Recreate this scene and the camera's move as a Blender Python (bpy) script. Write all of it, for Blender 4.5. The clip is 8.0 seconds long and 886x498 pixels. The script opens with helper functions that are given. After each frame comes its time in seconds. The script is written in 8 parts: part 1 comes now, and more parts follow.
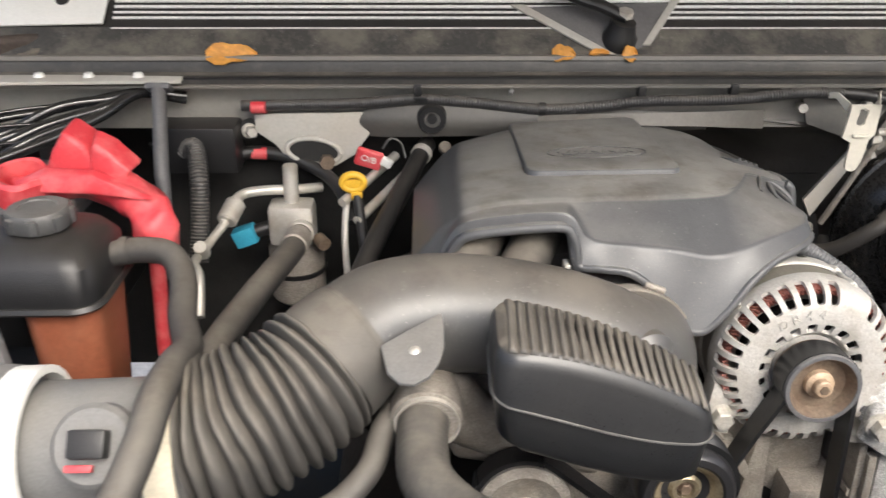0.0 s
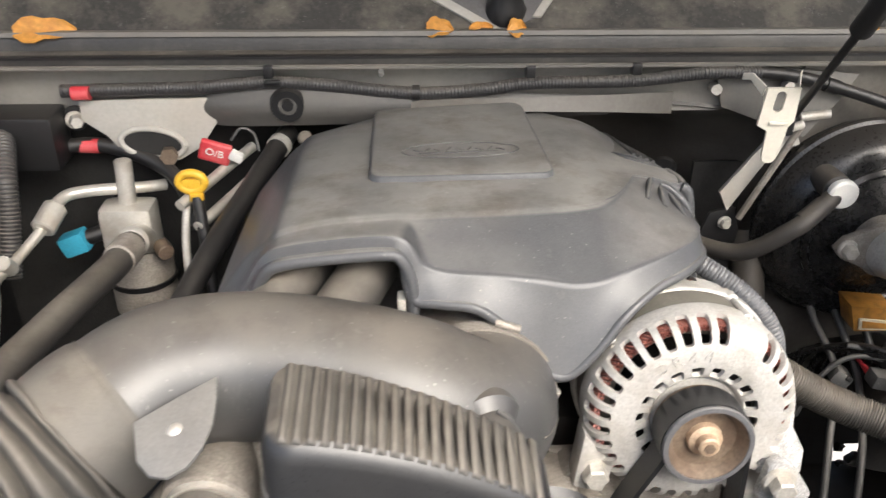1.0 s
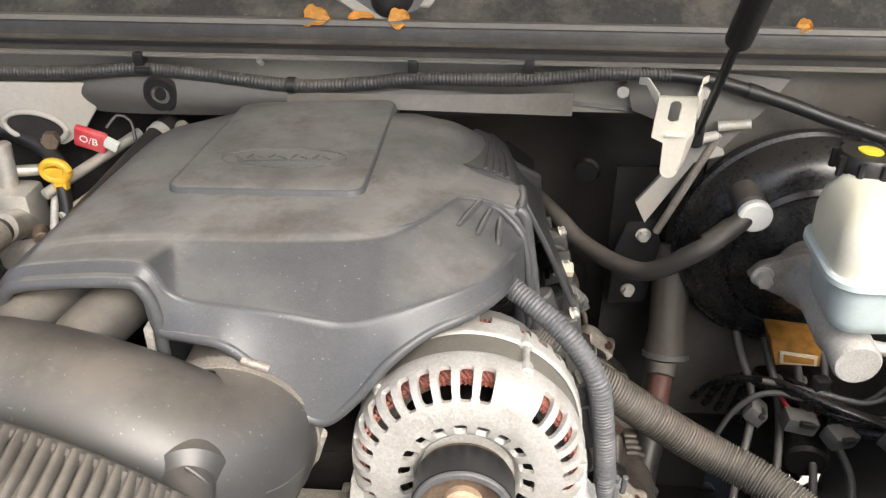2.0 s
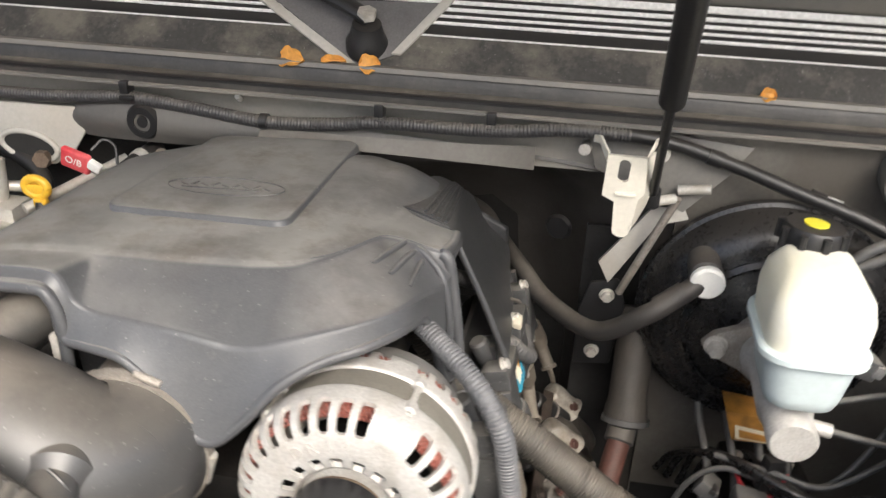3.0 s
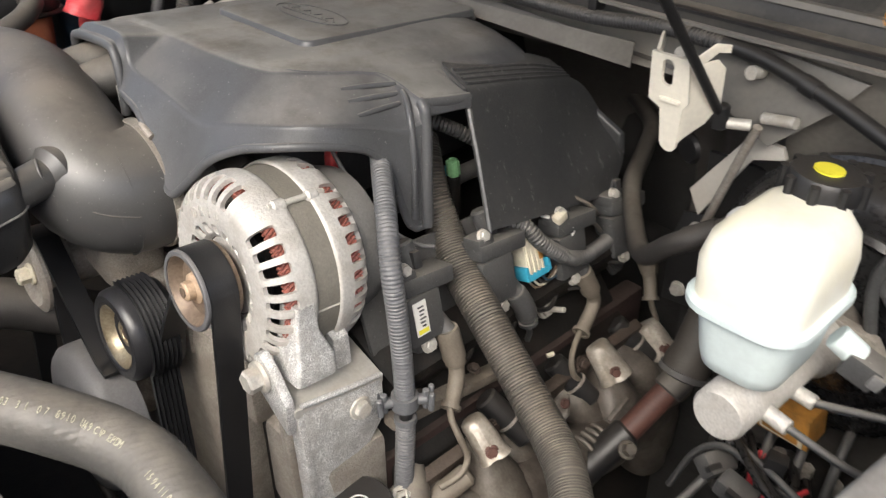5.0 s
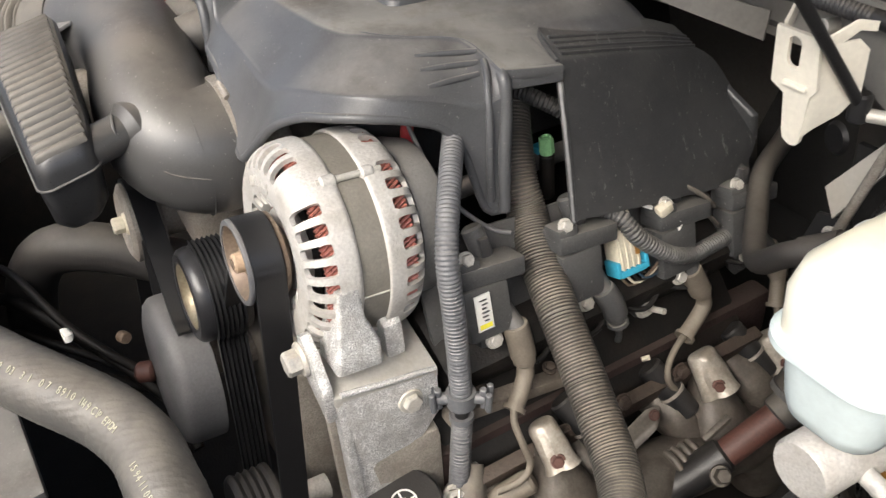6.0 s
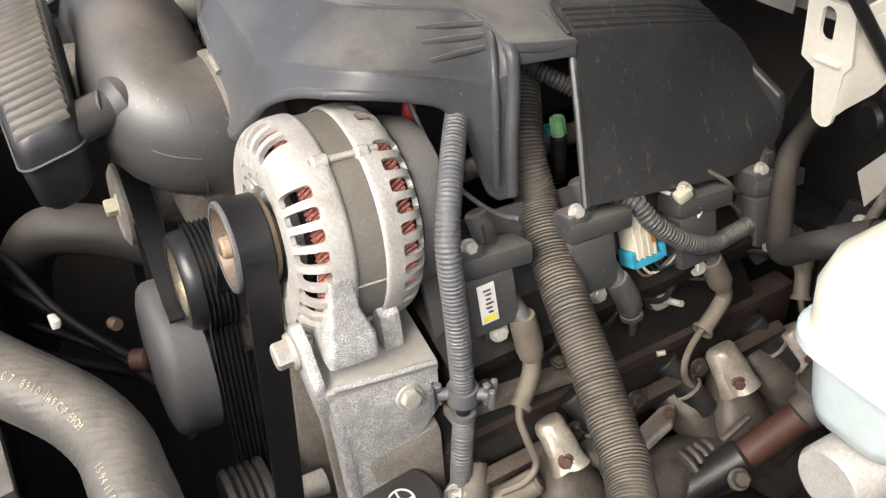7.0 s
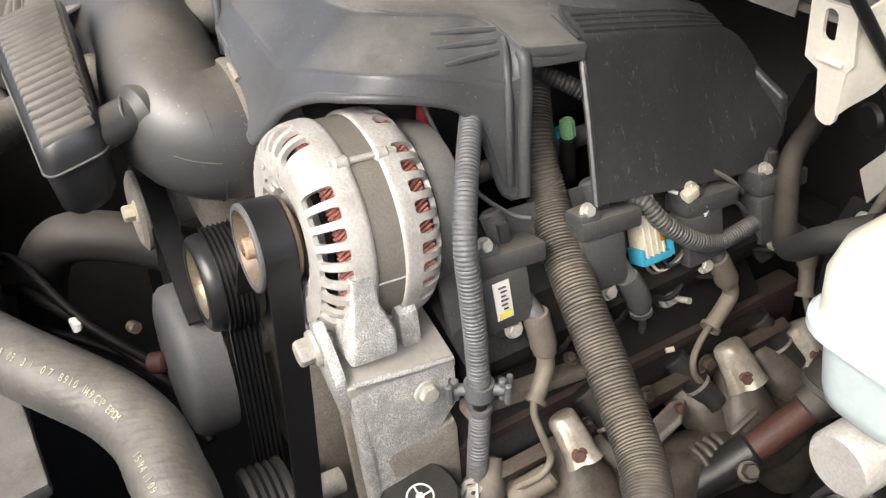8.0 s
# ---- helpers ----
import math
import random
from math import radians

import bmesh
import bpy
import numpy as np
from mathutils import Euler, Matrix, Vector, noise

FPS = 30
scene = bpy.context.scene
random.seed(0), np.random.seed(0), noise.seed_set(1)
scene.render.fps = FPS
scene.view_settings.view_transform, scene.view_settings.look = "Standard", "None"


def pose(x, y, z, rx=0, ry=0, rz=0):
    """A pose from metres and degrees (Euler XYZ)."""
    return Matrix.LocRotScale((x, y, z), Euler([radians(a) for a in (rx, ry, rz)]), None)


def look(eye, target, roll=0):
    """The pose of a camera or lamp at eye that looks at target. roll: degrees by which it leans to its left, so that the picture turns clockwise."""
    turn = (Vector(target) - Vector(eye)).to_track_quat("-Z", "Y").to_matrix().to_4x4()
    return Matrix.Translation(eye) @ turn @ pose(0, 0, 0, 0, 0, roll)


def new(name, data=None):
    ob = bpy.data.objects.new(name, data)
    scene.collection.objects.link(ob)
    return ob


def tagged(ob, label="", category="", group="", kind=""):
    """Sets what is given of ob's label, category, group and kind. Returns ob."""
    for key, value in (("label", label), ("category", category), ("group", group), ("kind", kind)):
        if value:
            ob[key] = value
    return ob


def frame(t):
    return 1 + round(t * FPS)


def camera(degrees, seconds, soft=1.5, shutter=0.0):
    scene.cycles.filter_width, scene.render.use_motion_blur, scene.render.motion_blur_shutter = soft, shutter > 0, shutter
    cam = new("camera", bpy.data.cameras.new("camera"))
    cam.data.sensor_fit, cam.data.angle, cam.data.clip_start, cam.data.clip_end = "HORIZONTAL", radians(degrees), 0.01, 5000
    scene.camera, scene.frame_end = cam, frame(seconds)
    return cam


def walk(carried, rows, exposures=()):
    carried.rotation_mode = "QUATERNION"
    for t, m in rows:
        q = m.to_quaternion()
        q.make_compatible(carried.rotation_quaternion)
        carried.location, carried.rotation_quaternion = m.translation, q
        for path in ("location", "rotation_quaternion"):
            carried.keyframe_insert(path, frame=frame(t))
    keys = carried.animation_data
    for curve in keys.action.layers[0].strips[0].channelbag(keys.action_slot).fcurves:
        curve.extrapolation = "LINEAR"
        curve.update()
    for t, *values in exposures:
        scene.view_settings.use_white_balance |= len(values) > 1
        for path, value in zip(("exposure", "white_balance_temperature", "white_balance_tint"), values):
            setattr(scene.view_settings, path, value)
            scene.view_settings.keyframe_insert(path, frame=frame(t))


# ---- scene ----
cam = camera(55.5, 8.0, soft=1.3, shutter=0.35)
PATH = [
    (0, (-0.335, -0.586, 1.428), (-0.305, 1.204, 0.536), 0.2),
    (0.5, (-0.262, -0.514, 1.414), (-0.204, 1.248, 0.469), -0.9),
    (1, (-0.214, -0.44, 1.412), (-0.114, 1.302, 0.434), 0.6),
    (1.5, (-0.086, -0.397, 1.441), (-0.061, 1.317, 0.411), 1.5),
    (1.7, (-0.029, -0.376, 1.437), (-0.074, 1.317, 0.372), 1.2),
    (2.8, (0.084, -0.355, 1.429), (-0.184, 1.309, 0.353), -1.9),
    (3, (0.132, -0.361, 1.425), (-0.161, 1.371, 0.469), 1.7),
    (3.5, (0.298, -0.367, 1.412), (-0.394, 1.251, 0.461), 0.7),
    (4, (0.428, -0.424, 1.412), (-0.304, 1.163, 0.44), 4.9),
    (4.5, (0.496, -0.379, 1.412), (-0.431, 1.058, 0.373), 2.0),
    (4.7, (0.513, -0.31, 1.388), (-0.547, 1.016, 0.332), 1.1),
    (5.8, (0.526, -0.103, 1.368), (-0.888, 0.701, 0.204), -4.0),
    (6, (0.519, -0.103, 1.365), (-0.904, 0.668, 0.19), -4.0),
    (6.5, (0.509, -0.105, 1.346), (-0.922, 0.619, 0.15), -3.9),
    (7, (0.496, -0.077, 1.341), (-0.932, 0.645, 0.141), -4.4),
    (7.5, (0.495, -0.086, 1.338), (-0.932, 0.651, 0.145), -4.5),
    (8, (0.506, -0.098, 1.345), (-0.932, 0.638, 0.166), -4.8),
]
walk(cam, [(t, look(eye, target, roll)) for t, eye, target, roll in PATH],
     [(0.0, 0.97, 6200, 8), (0.5, 1.01, 6200, 8), (1.0, 1.17, 6200, 8), (1.7, 1.14, 6200, 8), (3.0, 1.12, 6200, 8), (4.0, 0.95, 6200, 8), (4.5, 0.82, 6200, 8), (6.0, 1.00, 6200, 8), (8.0, 1.13, 6200, 8)])

# ---- light ----
world = bpy.data.worlds.new("world")
scene.world = world
world.use_nodes = True
wt = world.node_tree
sky = wt.nodes.new("ShaderNodeTexSky")
sky.sky_type = "NISHITA"
sky.sun_disc = False
sky.sun_elevation, sky.sun_rotation = radians(50), radians(150)
sky.air_density, sky.dust_density = 1.0, 8.0
wt.nodes["Background"].inputs["Strength"].default_value = 0.15
wt.links.new(sky.outputs["Color"], wt.nodes["Background"].inputs["Color"])
sun_data = bpy.data.lights.new("sun", "SUN")
sun_data.energy, sun_data.angle, sun_data.color = 1.65, radians(40), (1.0, 0.96, 0.9)
sun = new("sun", sun_data)
sun.matrix_world = look((2.0, -3.46, 4.76), (0, 0, 0))


# ---- materials ----
def material(name, color, rough=0.5, metal=0.0, grain=0.15, scale=60.0, bump=0.15, dust=0.0, dust_color=(0.30, 0.265, 0.215),
             alt=None, alt_amount=0.0, alt_scale=12.0, specular=0.5, dust_from=0.15, scuff=0.0, weave=0.0):
    """A surface with fine grain, larger stains, and dust that lies on what faces up."""
    m = bpy.data.materials.new(name)
    m.use_nodes = True
    t = m.node_tree
    n, li = t.nodes, t.links
    b = n["Principled BSDF"]
    b.inputs["Metallic"].default_value = metal
    b.inputs["Specular IOR Level"].default_value = specular
    geo = n.new("ShaderNodeNewGeometry")
    fine = n.new("ShaderNodeTexNoise")
    fine.inputs["Scale"].default_value, fine.inputs["Detail"].default_value = scale * 6, 6
    li.new(geo.outputs["Position"], fine.inputs["Vector"])
    big = n.new("ShaderNodeTexNoise")
    big.inputs["Scale"].default_value, big.inputs["Detail"].default_value = alt_scale, 5
    big.inputs["Roughness"].default_value = 0.65
    li.new(geo.outputs["Position"], big.inputs["Vector"])

    def mix(fac, a, c):
        x = n.new("ShaderNodeMix")
        x.data_type = "RGBA"
        for sock, v in ((x.inputs["Factor"], fac), (x.inputs["A"], a), (x.inputs["B"], c)):
            if isinstance(v, bpy.types.NodeSocket):
                li.new(v, sock)
            elif isinstance(v, tuple):
                sock.default_value = (*v, 1)
            else:
                sock.default_value = v
        return x.outputs["Result"]

    def ramp(src, lo, hi, a=0.0, c=1.0):
        x = n.new("ShaderNodeMapRange")
        for k, v in zip(("From Min", "From Max", "To Min", "To Max"), (lo, hi, a, c)):
            x.inputs[k].default_value = v
        li.new(src, x.inputs["Value"])
        return x.outputs["Result"]

    def times(a, c):
        x = n.new("ShaderNodeMath")
        x.operation = "MULTIPLY"
        for sock, v in zip(x.inputs, (a, c)):
            if isinstance(v, float):
                sock.default_value = v
            else:
                li.new(v, sock)
        return x.outputs[0]

    dark = tuple(c * (1 - grain) for c in color)
    light = tuple(min(1.0, c * (1 + grain)) for c in color)
    col = mix(ramp(fine.outputs["Fac"], 0.3, 0.7), dark, light)
    if alt:
        col = mix(times(ramp(big.outputs["Fac"], 0.45, 0.62), alt_amount), col, alt)
    mid = n.new("ShaderNodeTexNoise")
    mid.inputs["Scale"].default_value, mid.inputs["Detail"].default_value, mid.inputs["Roughness"].default_value = 75, 8, 0.7
    li.new(geo.outputs["Position"], mid.inputs["Vector"])
    col = mix(times(ramp(mid.outputs["Fac"], 0.48, 0.72), float(min(1.0, grain * 2.2))), col, tuple(c * 0.55 for c in color))
    rgh = ramp(fine.outputs["Fac"], 0.2, 0.8, max(0.03, rough - 0.08), min(1.0, rough + 0.08))
    if dust > 0:
        sep = n.new("ShaderNodeSeparateXYZ")
        li.new(geo.outputs["Normal"], sep.inputs[0])
        up = ramp(sep.outputs["Z"], dust_from, 0.97, 0.06, 1.0)
        patch = ramp(big.outputs["Fac"], 0.34, 0.66, 0.40, 1.0)
        amount = times(times(up, patch), float(dust))
        blot = n.new("ShaderNodeTexNoise")
        blot.inputs["Scale"].default_value, blot.inputs["Detail"].default_value, blot.inputs["Roughness"].default_value = 17, 9, 0.72
        li.new(geo.outputs["Position"], blot.inputs["Vector"])
        soil = mix(ramp(blot.outputs["Fac"], 0.46, 0.68), dust_color, (dust_color[0] * 0.50, dust_color[1] * 0.44, dust_color[2] * 0.38))
        col = mix(amount, col, soil)
        x = n.new("ShaderNodeMix")
        li.new(amount, x.inputs["Factor"])
        li.new(rgh, x.inputs["A"])
        x.inputs["B"].default_value = 0.85
        rgh = x.outputs["Result"]
    if scuff:
        stretch = n.new("ShaderNodeMapping")
        stretch.inputs["Scale"].default_value = (70, 95, 22)
        stretch.inputs["Rotation"].default_value = (0.5, 0.3, 0.2)
        li.new(geo.outputs["Position"], stretch.inputs["Vector"])
        marks = n.new("ShaderNodeTexNoise")
        marks.inputs["Scale"].default_value, marks.inputs["Detail"].default_value, marks.inputs["Roughness"].default_value = 1.0, 7, 0.75
        li.new(stretch.outputs["Vector"], marks.inputs["Vector"])
        col = mix(times(ramp(marks.outputs["Fac"], 0.60, 0.74), float(scuff)), col, (0.42, 0.40, 0.38))
        specks = n.new("ShaderNodeTexNoise")
        specks.inputs["Scale"].default_value, specks.inputs["Detail"].default_value = 330, 2
        li.new(geo.outputs["Position"], specks.inputs["Vector"])
        col = mix(times(ramp(specks.outputs["Fac"], 0.70, 0.76), 0.30), col, (0.48, 0.46, 0.43))
    li.new(col, b.inputs["Base Color"])
    li.new(rgh, b.inputs["Roughness"])
    if bump:
        bn = n.new("ShaderNodeBump")
        bn.inputs["Strength"].default_value, bn.inputs["Distance"].default_value = bump, 0.002
        li.new(fine.outputs["Fac"], bn.inputs["Height"])
        li.new(bn.outputs["Normal"], b.inputs["Normal"])
        if weave:
            product = None
            for turn in (0.65, -0.65):
                spin = n.new("ShaderNodeMapping")
                spin.inputs["Rotation"].default_value = (0.0, turn, 0.3)
                li.new(geo.outputs["Position"], spin.inputs["Vector"])
                wave = n.new("ShaderNodeTexWave")
                wave.inputs["Scale"].default_value, wave.inputs["Distortion"].default_value = 70, 0.6
                li.new(spin.outputs["Vector"], wave.inputs["Vector"])
                product = wave.outputs["Fac"] if product is None else times(product, wave.outputs["Fac"])
            cord = n.new("ShaderNodeBump")
            cord.inputs["Strength"].default_value, cord.inputs["Distance"].default_value = weave, 0.0012
            li.new(product, cord.inputs["Height"])
            li.new(bn.outputs["Normal"], cord.inputs["Normal"])
            li.new(cord.outputs["Normal"], b.inputs["Normal"])
    return m


COVER = material("cover_plastic", (0.074, 0.076, 0.081), 0.36, dust_from=0.86, dust=0.62, scale=150, bump=0.05, dust_color=(0.39, 0.372, 0.340), scuff=0.10)
PANEL = material("black_panel_plastic", (0.038, 0.039, 0.041), 0.36, dust=0.38, dust_from=0.76, dust_color=(0.24, 0.23, 0.215), scale=90, specular=0.65, alt=(0.060, 0.060, 0.060), alt_amount=0.45, alt_scale=22, scuff=0.6)
DUCT = material("duct_plastic", (0.056, 0.056, 0.057), 0.36, specular=0.65, dust_from=0.50, dust=0.46, dust_color=(0.26, 0.225, 0.18), scale=120, bump=0.02, grain=0.08, scuff=0.12)
LID = material("resonator_plastic", (0.017, 0.0185, 0.0215), 0.31, dust_from=0.70, dust=0.60, scale=110, bump=0.05)
RIBBED = material("dusty_rib_plastic", (0.045, 0.044, 0.043), 0.5, dust_from=0.2, dust=0.58, scale=110)
BELLOWS = material("bellows_rubber", (0.050, 0.048, 0.045), 0.55, dust=0.56, scale=120)
BLACK = material("black_plastic", (0.013, 0.013, 0.014), 0.4, dust=0.10, scale=100)
DUSTY = material("dusty_black_plastic", (0.060, 0.061, 0.063), 0.38, dust=0.5, dust_color=(0.30, 0.28, 0.245), scale=100, grain=0.22, scuff=0.16)
RUBBER = material("hose_rubber", (0.042, 0.040, 0.039), 0.55, dust=0.46, scale=130)
CONDUIT = material("conduit_plastic", (0.04, 0.04, 0.042), 0.4, dust=0.4, scale=120)
CONDUIT_GREY = material("blue_grey_conduit_plastic", (0.115, 0.119, 0.128), 0.42, dust=0.22, scale=120)
CONDUIT_TAN = material("dusty_conduit_plastic", (0.052, 0.049, 0.045), 0.46, dust=0.72, dust_from=0.02, scale=120, alt=(0.115, 0.102, 0.086), alt_amount=0.5, alt_scale=22)
KNIT = material("knit_hose_rubber", (0.062, 0.060, 0.057), 0.42, dust=0.34, scale=70, grain=0.10, bump=0.15, alt=(0.088, 0.083, 0.075), alt_amount=0.5, alt_scale=45, weave=0.13)
# darker copy of the hose rubber, with shade put into its base colour
RUBBER_DARK = material("shaded_hose_rubber", (0.028, 0.026, 0.025), 0.55, dust=0.30, scale=110)
GLOSS_RUBBER = material("smooth_black_wheel", (0.022, 0.022, 0.024), 0.33, grain=0.15, scale=80, bump=0.05)
BRASS_STEEL = material("stained_bearing_steel", (0.42, 0.36, 0.25), 0.38, 0.7, grain=0.2, scale=60, alt=(0.22, 0.17, 0.11), alt_amount=0.6, alt_scale=60)
BELT = material("belt_rubber", (0.011, 0.011, 0.012), 0.38, scale=120, bump=0.1, specular=0.6)
ALU = material("cast_aluminium", (0.52, 0.505, 0.475), 0.48, 0.2, grain=0.14, scale=70, bump=0.3, alt=(0.36, 0.33, 0.285), alt_amount=0.55, alt_scale=34)
CAST = material("rough_cast_aluminium", (0.64, 0.635, 0.62), 0.40, 0.3, grain=0.55, scale=150, bump=0.6, alt=(0.40, 0.385, 0.36), alt_amount=0.6, alt_scale=70)
TUBE = material("dull_aluminium_tube", (0.62, 0.60, 0.55), 0.42, 0.5, grain=0.06, scale=60, bump=0.15, alt=(0.42, 0.37, 0.30), alt_amount=0.5, alt_scale=30)
ALU_DARK = material("weathered_aluminium", (0.36, 0.33, 0.29), 0.5, 0.3, grain=0.25, scale=90, bump=0.5, alt=(0.22, 0.19, 0.16), alt_amount=0.6, alt_scale=25)
STATOR = material("stator_steel", (0.23, 0.215, 0.185), 0.55, 0.2, grain=0.14, scale=80, alt=(0.15, 0.135, 0.11), alt_amount=0.5)
COPPER = material("enamelled_copper", (0.36, 0.135, 0.105), 0.30, 0.35, grain=0.4, scale=120)
PULLEY = material("pulley_steel", (0.185, 0.140, 0.102), 0.5, 0.3, grain=0.25, scale=60, alt=(0.14, 0.088, 0.06), alt_amount=0.5, alt_scale=40)
STEEL = material("zinc_steel", (0.54, 0.52, 0.475), 0.45, 0.3, grain=0.15, scale=80, alt=(0.38, 0.33, 0.26), alt_amount=0.45, alt_scale=40)
TAN_METAL = material("tan_dusty_steel", (0.46, 0.34, 0.235), 0.5, 0.2, grain=0.2, scale=80, alt=(0.33, 0.22, 0.14), alt_amount=0.5, alt_scale=60)
GREY_PULLEY = material("grey_phenolic", (0.11, 0.11, 0.115), 0.5, dust=0.25, scale=70)
PAINT = material("primer_grey_paint", (0.145, 0.140, 0.128), 0.5, grain=0.08, scale=40, dust=0.4, bump=0.04, alt=(0.22, 0.20, 0.17), alt_amount=0.5, alt_scale=8)
FIREWALL = material("grey_firewall_paint", (0.23, 0.222, 0.205), 0.5, grain=0.08, scale=40, dust=0.3, bump=0.04, alt=(0.30, 0.275, 0.24), alt_amount=0.5, alt_scale=8)
# pale paint, raised further to hold the light on the firewall pressings
PAINT_PALE = material("pale_lit_paint", (0.46, 0.445, 0.405), 0.45, grain=0.06, scale=40, dust=0.3, bump=0.04, alt=(0.42, 0.37, 0.30), alt_amount=0.4, alt_scale=10)
WHITE_METAL = material("cream_painted_bracket", (0.74, 0.70, 0.60), 0.4, grain=0.05, scale=40, dust=0.2, bump=0.05)
COWL = material("cowl_plastic", (0.052, 0.050, 0.047), 0.5, grain=0.2, scale=40, alt=(0.165, 0.150, 0.125), alt_amount=0.8, alt_scale=15, scuff=0.35, specular=0.5)
SEAL = material("cowl_lip", (0.036, 0.035, 0.034), 0.45, grain=0.15, scale=50, dust=0.45, dust_from=0.5, alt=(0.075, 0.07, 0.062), alt_amount=0.6, alt_scale=20)
# near-black matte that holds deep shade in its colour
SHADE_BLACK = material("matted_shade_black", (0.016, 0.0155, 0.015), 0.85, grain=0.2, scale=40, bump=0.4, alt=(0.035, 0.033, 0.03), alt_amount=0.5, alt_scale=6)
INNER = material("dark_brown_body_paint", (0.130, 0.122, 0.108), 0.45, grain=0.1, scale=40, bump=0.05, dust=0.25, alt=(0.07, 0.06, 0.05), alt_amount=0.6, alt_scale=9)
BULGE = material("dull_grey_bulge_paint", (0.085, 0.082, 0.077), 0.5, grain=0.1, scale=40, bump=0.05, dust=0.25, alt=(0.12, 0.112, 0.10), alt_amount=0.5, alt_scale=9)
# darker copy of the firewall paint, with the shade behind the engine in it
FIREWALL_SHADED = material("shaded_firewall_paint", (0.085, 0.078, 0.070), 0.45, grain=0.12, scale=40, bump=0.05, alt=(0.055, 0.049, 0.043), alt_amount=0.6, alt_scale=9)
# near-black grime; the low base also holds shade deep in the bay
DARK = material("grime_and_shade", (0.008, 0.0076, 0.0072), 0.55, grain=0.4, scale=60, bump=0.3, specular=0.35, dust=0.03, alt=(0.017, 0.0125, 0.0105), alt_amount=0.6, alt_scale=26)
IRON = material("rusty_iron", (0.056, 0.042, 0.033), 0.65, 0.2, grain=0.3, scale=60, bump=0.5, dust=0.12, alt=(0.034, 0.016, 0.013), alt_amount=0.6, alt_scale=22)
SHIELD = material("tan_heat_shield", (0.118, 0.104, 0.088), 0.5, 0.3, grain=0.18, scale=60, bump=0.14, alt=(0.050, 0.040, 0.034), alt_amount=0.75, alt_scale=26)
FOIL = material("bright_heat_shield", (0.36, 0.33, 0.285), 0.42, 0.3, grain=0.18, scale=60, bump=0.12, alt=(0.20, 0.165, 0.13), alt_amount=0.7, alt_scale=38)
HEAD_TAN = material("dusty_flange", (0.20, 0.175, 0.145), 0.7, grain=0.2, scale=60, bump=0.2, alt=(0.10, 0.08, 0.06), alt_amount=0.6, alt_scale=22)
RUST_DARK = material("maroon_rusty_iron", (0.036, 0.022, 0.020), 0.6, grain=0.3, scale=40, bump=0.3, dust=0.10, alt=(0.020, 0.010, 0.009), alt_amount=0.6, alt_scale=30)
COLUMN = material("dusty_sleeve_rubber", (0.036, 0.032, 0.028), 0.6, dust=0.32, scale=80)
BOOT = material("spark_boot_rubber", (0.14, 0.12, 0.095), 0.6, dust=0.5, scale=90)
RED = material("red_plastic", (0.58, 0.045, 0.058), 0.45, grain=0.08, scale=50, alt=(0.70, 0.17, 0.17), alt_amount=0.6, alt_scale=30)
RUST_TUBE = material("rust_brown_shaft", (0.085, 0.037, 0.028), 0.6, grain=0.2, scale=60)
YELLOW = material("yellow_plastic", (0.75, 0.45, 0.04), 0.4, grain=0.1, scale=60)
LEMON = material("cap_yellow_print", (0.80, 0.72, 0.05), 0.5, grain=0.05)
NAVY = material("dark_blue_plastic", (0.02, 0.05, 0.08), 0.4, grain=0.15, dust=0.15)
BLUE = material("blue_plastic", (0.05, 0.33, 0.48), 0.4, grain=0.1)
GREEN = material("pale_green_plastic", (0.20, 0.40, 0.20), 0.4, grain=0.12)
CREAM = material("cream_plastic", (0.62, 0.57, 0.45), 0.45, grain=0.1, dust=0.2)
ORANGE = material("amber_label", (0.42, 0.20, 0.04), 0.4, grain=0.15, scale=40, alt=(0.10, 0.06, 0.02), alt_amount=0.6, alt_scale=60)
RESERVOIR = material("translucent_white_plastic", (0.82, 0.80, 0.70), 0.35, grain=0.03, scale=30, bump=0.03, alt=(0.78, 0.72, 0.48), alt_amount=0.4, alt_scale=9)
FLUID = material("pale_fluid_plastic", (0.60, 0.68, 0.68), 0.35, grain=0.04, scale=30, bump=0.03)
COOLANT = material("coolant_brown_plastic", (0.26, 0.085, 0.045), 0.35, grain=0.12, scale=30, bump=0.04, alt=(0.33, 0.14, 0.08), alt_amount=0.5, alt_scale=9)
BOOSTER = material("gloss_black_steel", (0.010, 0.010, 0.011), 0.27, scale=40, bump=0.03, dust=0.10)
CABLE = material("gloss_cable_sheath", (0.012, 0.012, 0.013), 0.16, scale=60, bump=0.04, specular=0.9, dust=0.08)
WHITE = material("white_plastic", (0.78, 0.77, 0.73), 0.4, grain=0.04, bump=0.04)
INK = material("hose_print", (0.42, 0.40, 0.30), 0.6, grain=0.3, scale=200)
INK_BLACK = material("label_print", (0.06, 0.06, 0.06), 0.6)
LEAF = material("dry_leaf", (0.62, 0.30, 0.06), 0.6, grain=0.2, scale=30, alt=(0.45, 0.18, 0.04), alt_amount=0.5, alt_scale=40)
BOXGREY = material("dusty_grey_box_lid", (0.14, 0.14, 0.145), 0.5, grain=0.1, scale=60, dust=0.55, dust_color=(0.34, 0.32, 0.29), alt=(0.03, 0.03, 0.03), alt_amount=0.0)
MAFGREY = material("grey_sensor_plastic", (0.16, 0.16, 0.16), 0.45, dust=0.35, scale=80)
GROUND = material("concrete_ground", (0.42, 0.40, 0.37), 0.8, grain=0.15, scale=6, alt=(0.33, 0.31, 0.28), alt_amount=0.6, alt_scale=1.5)
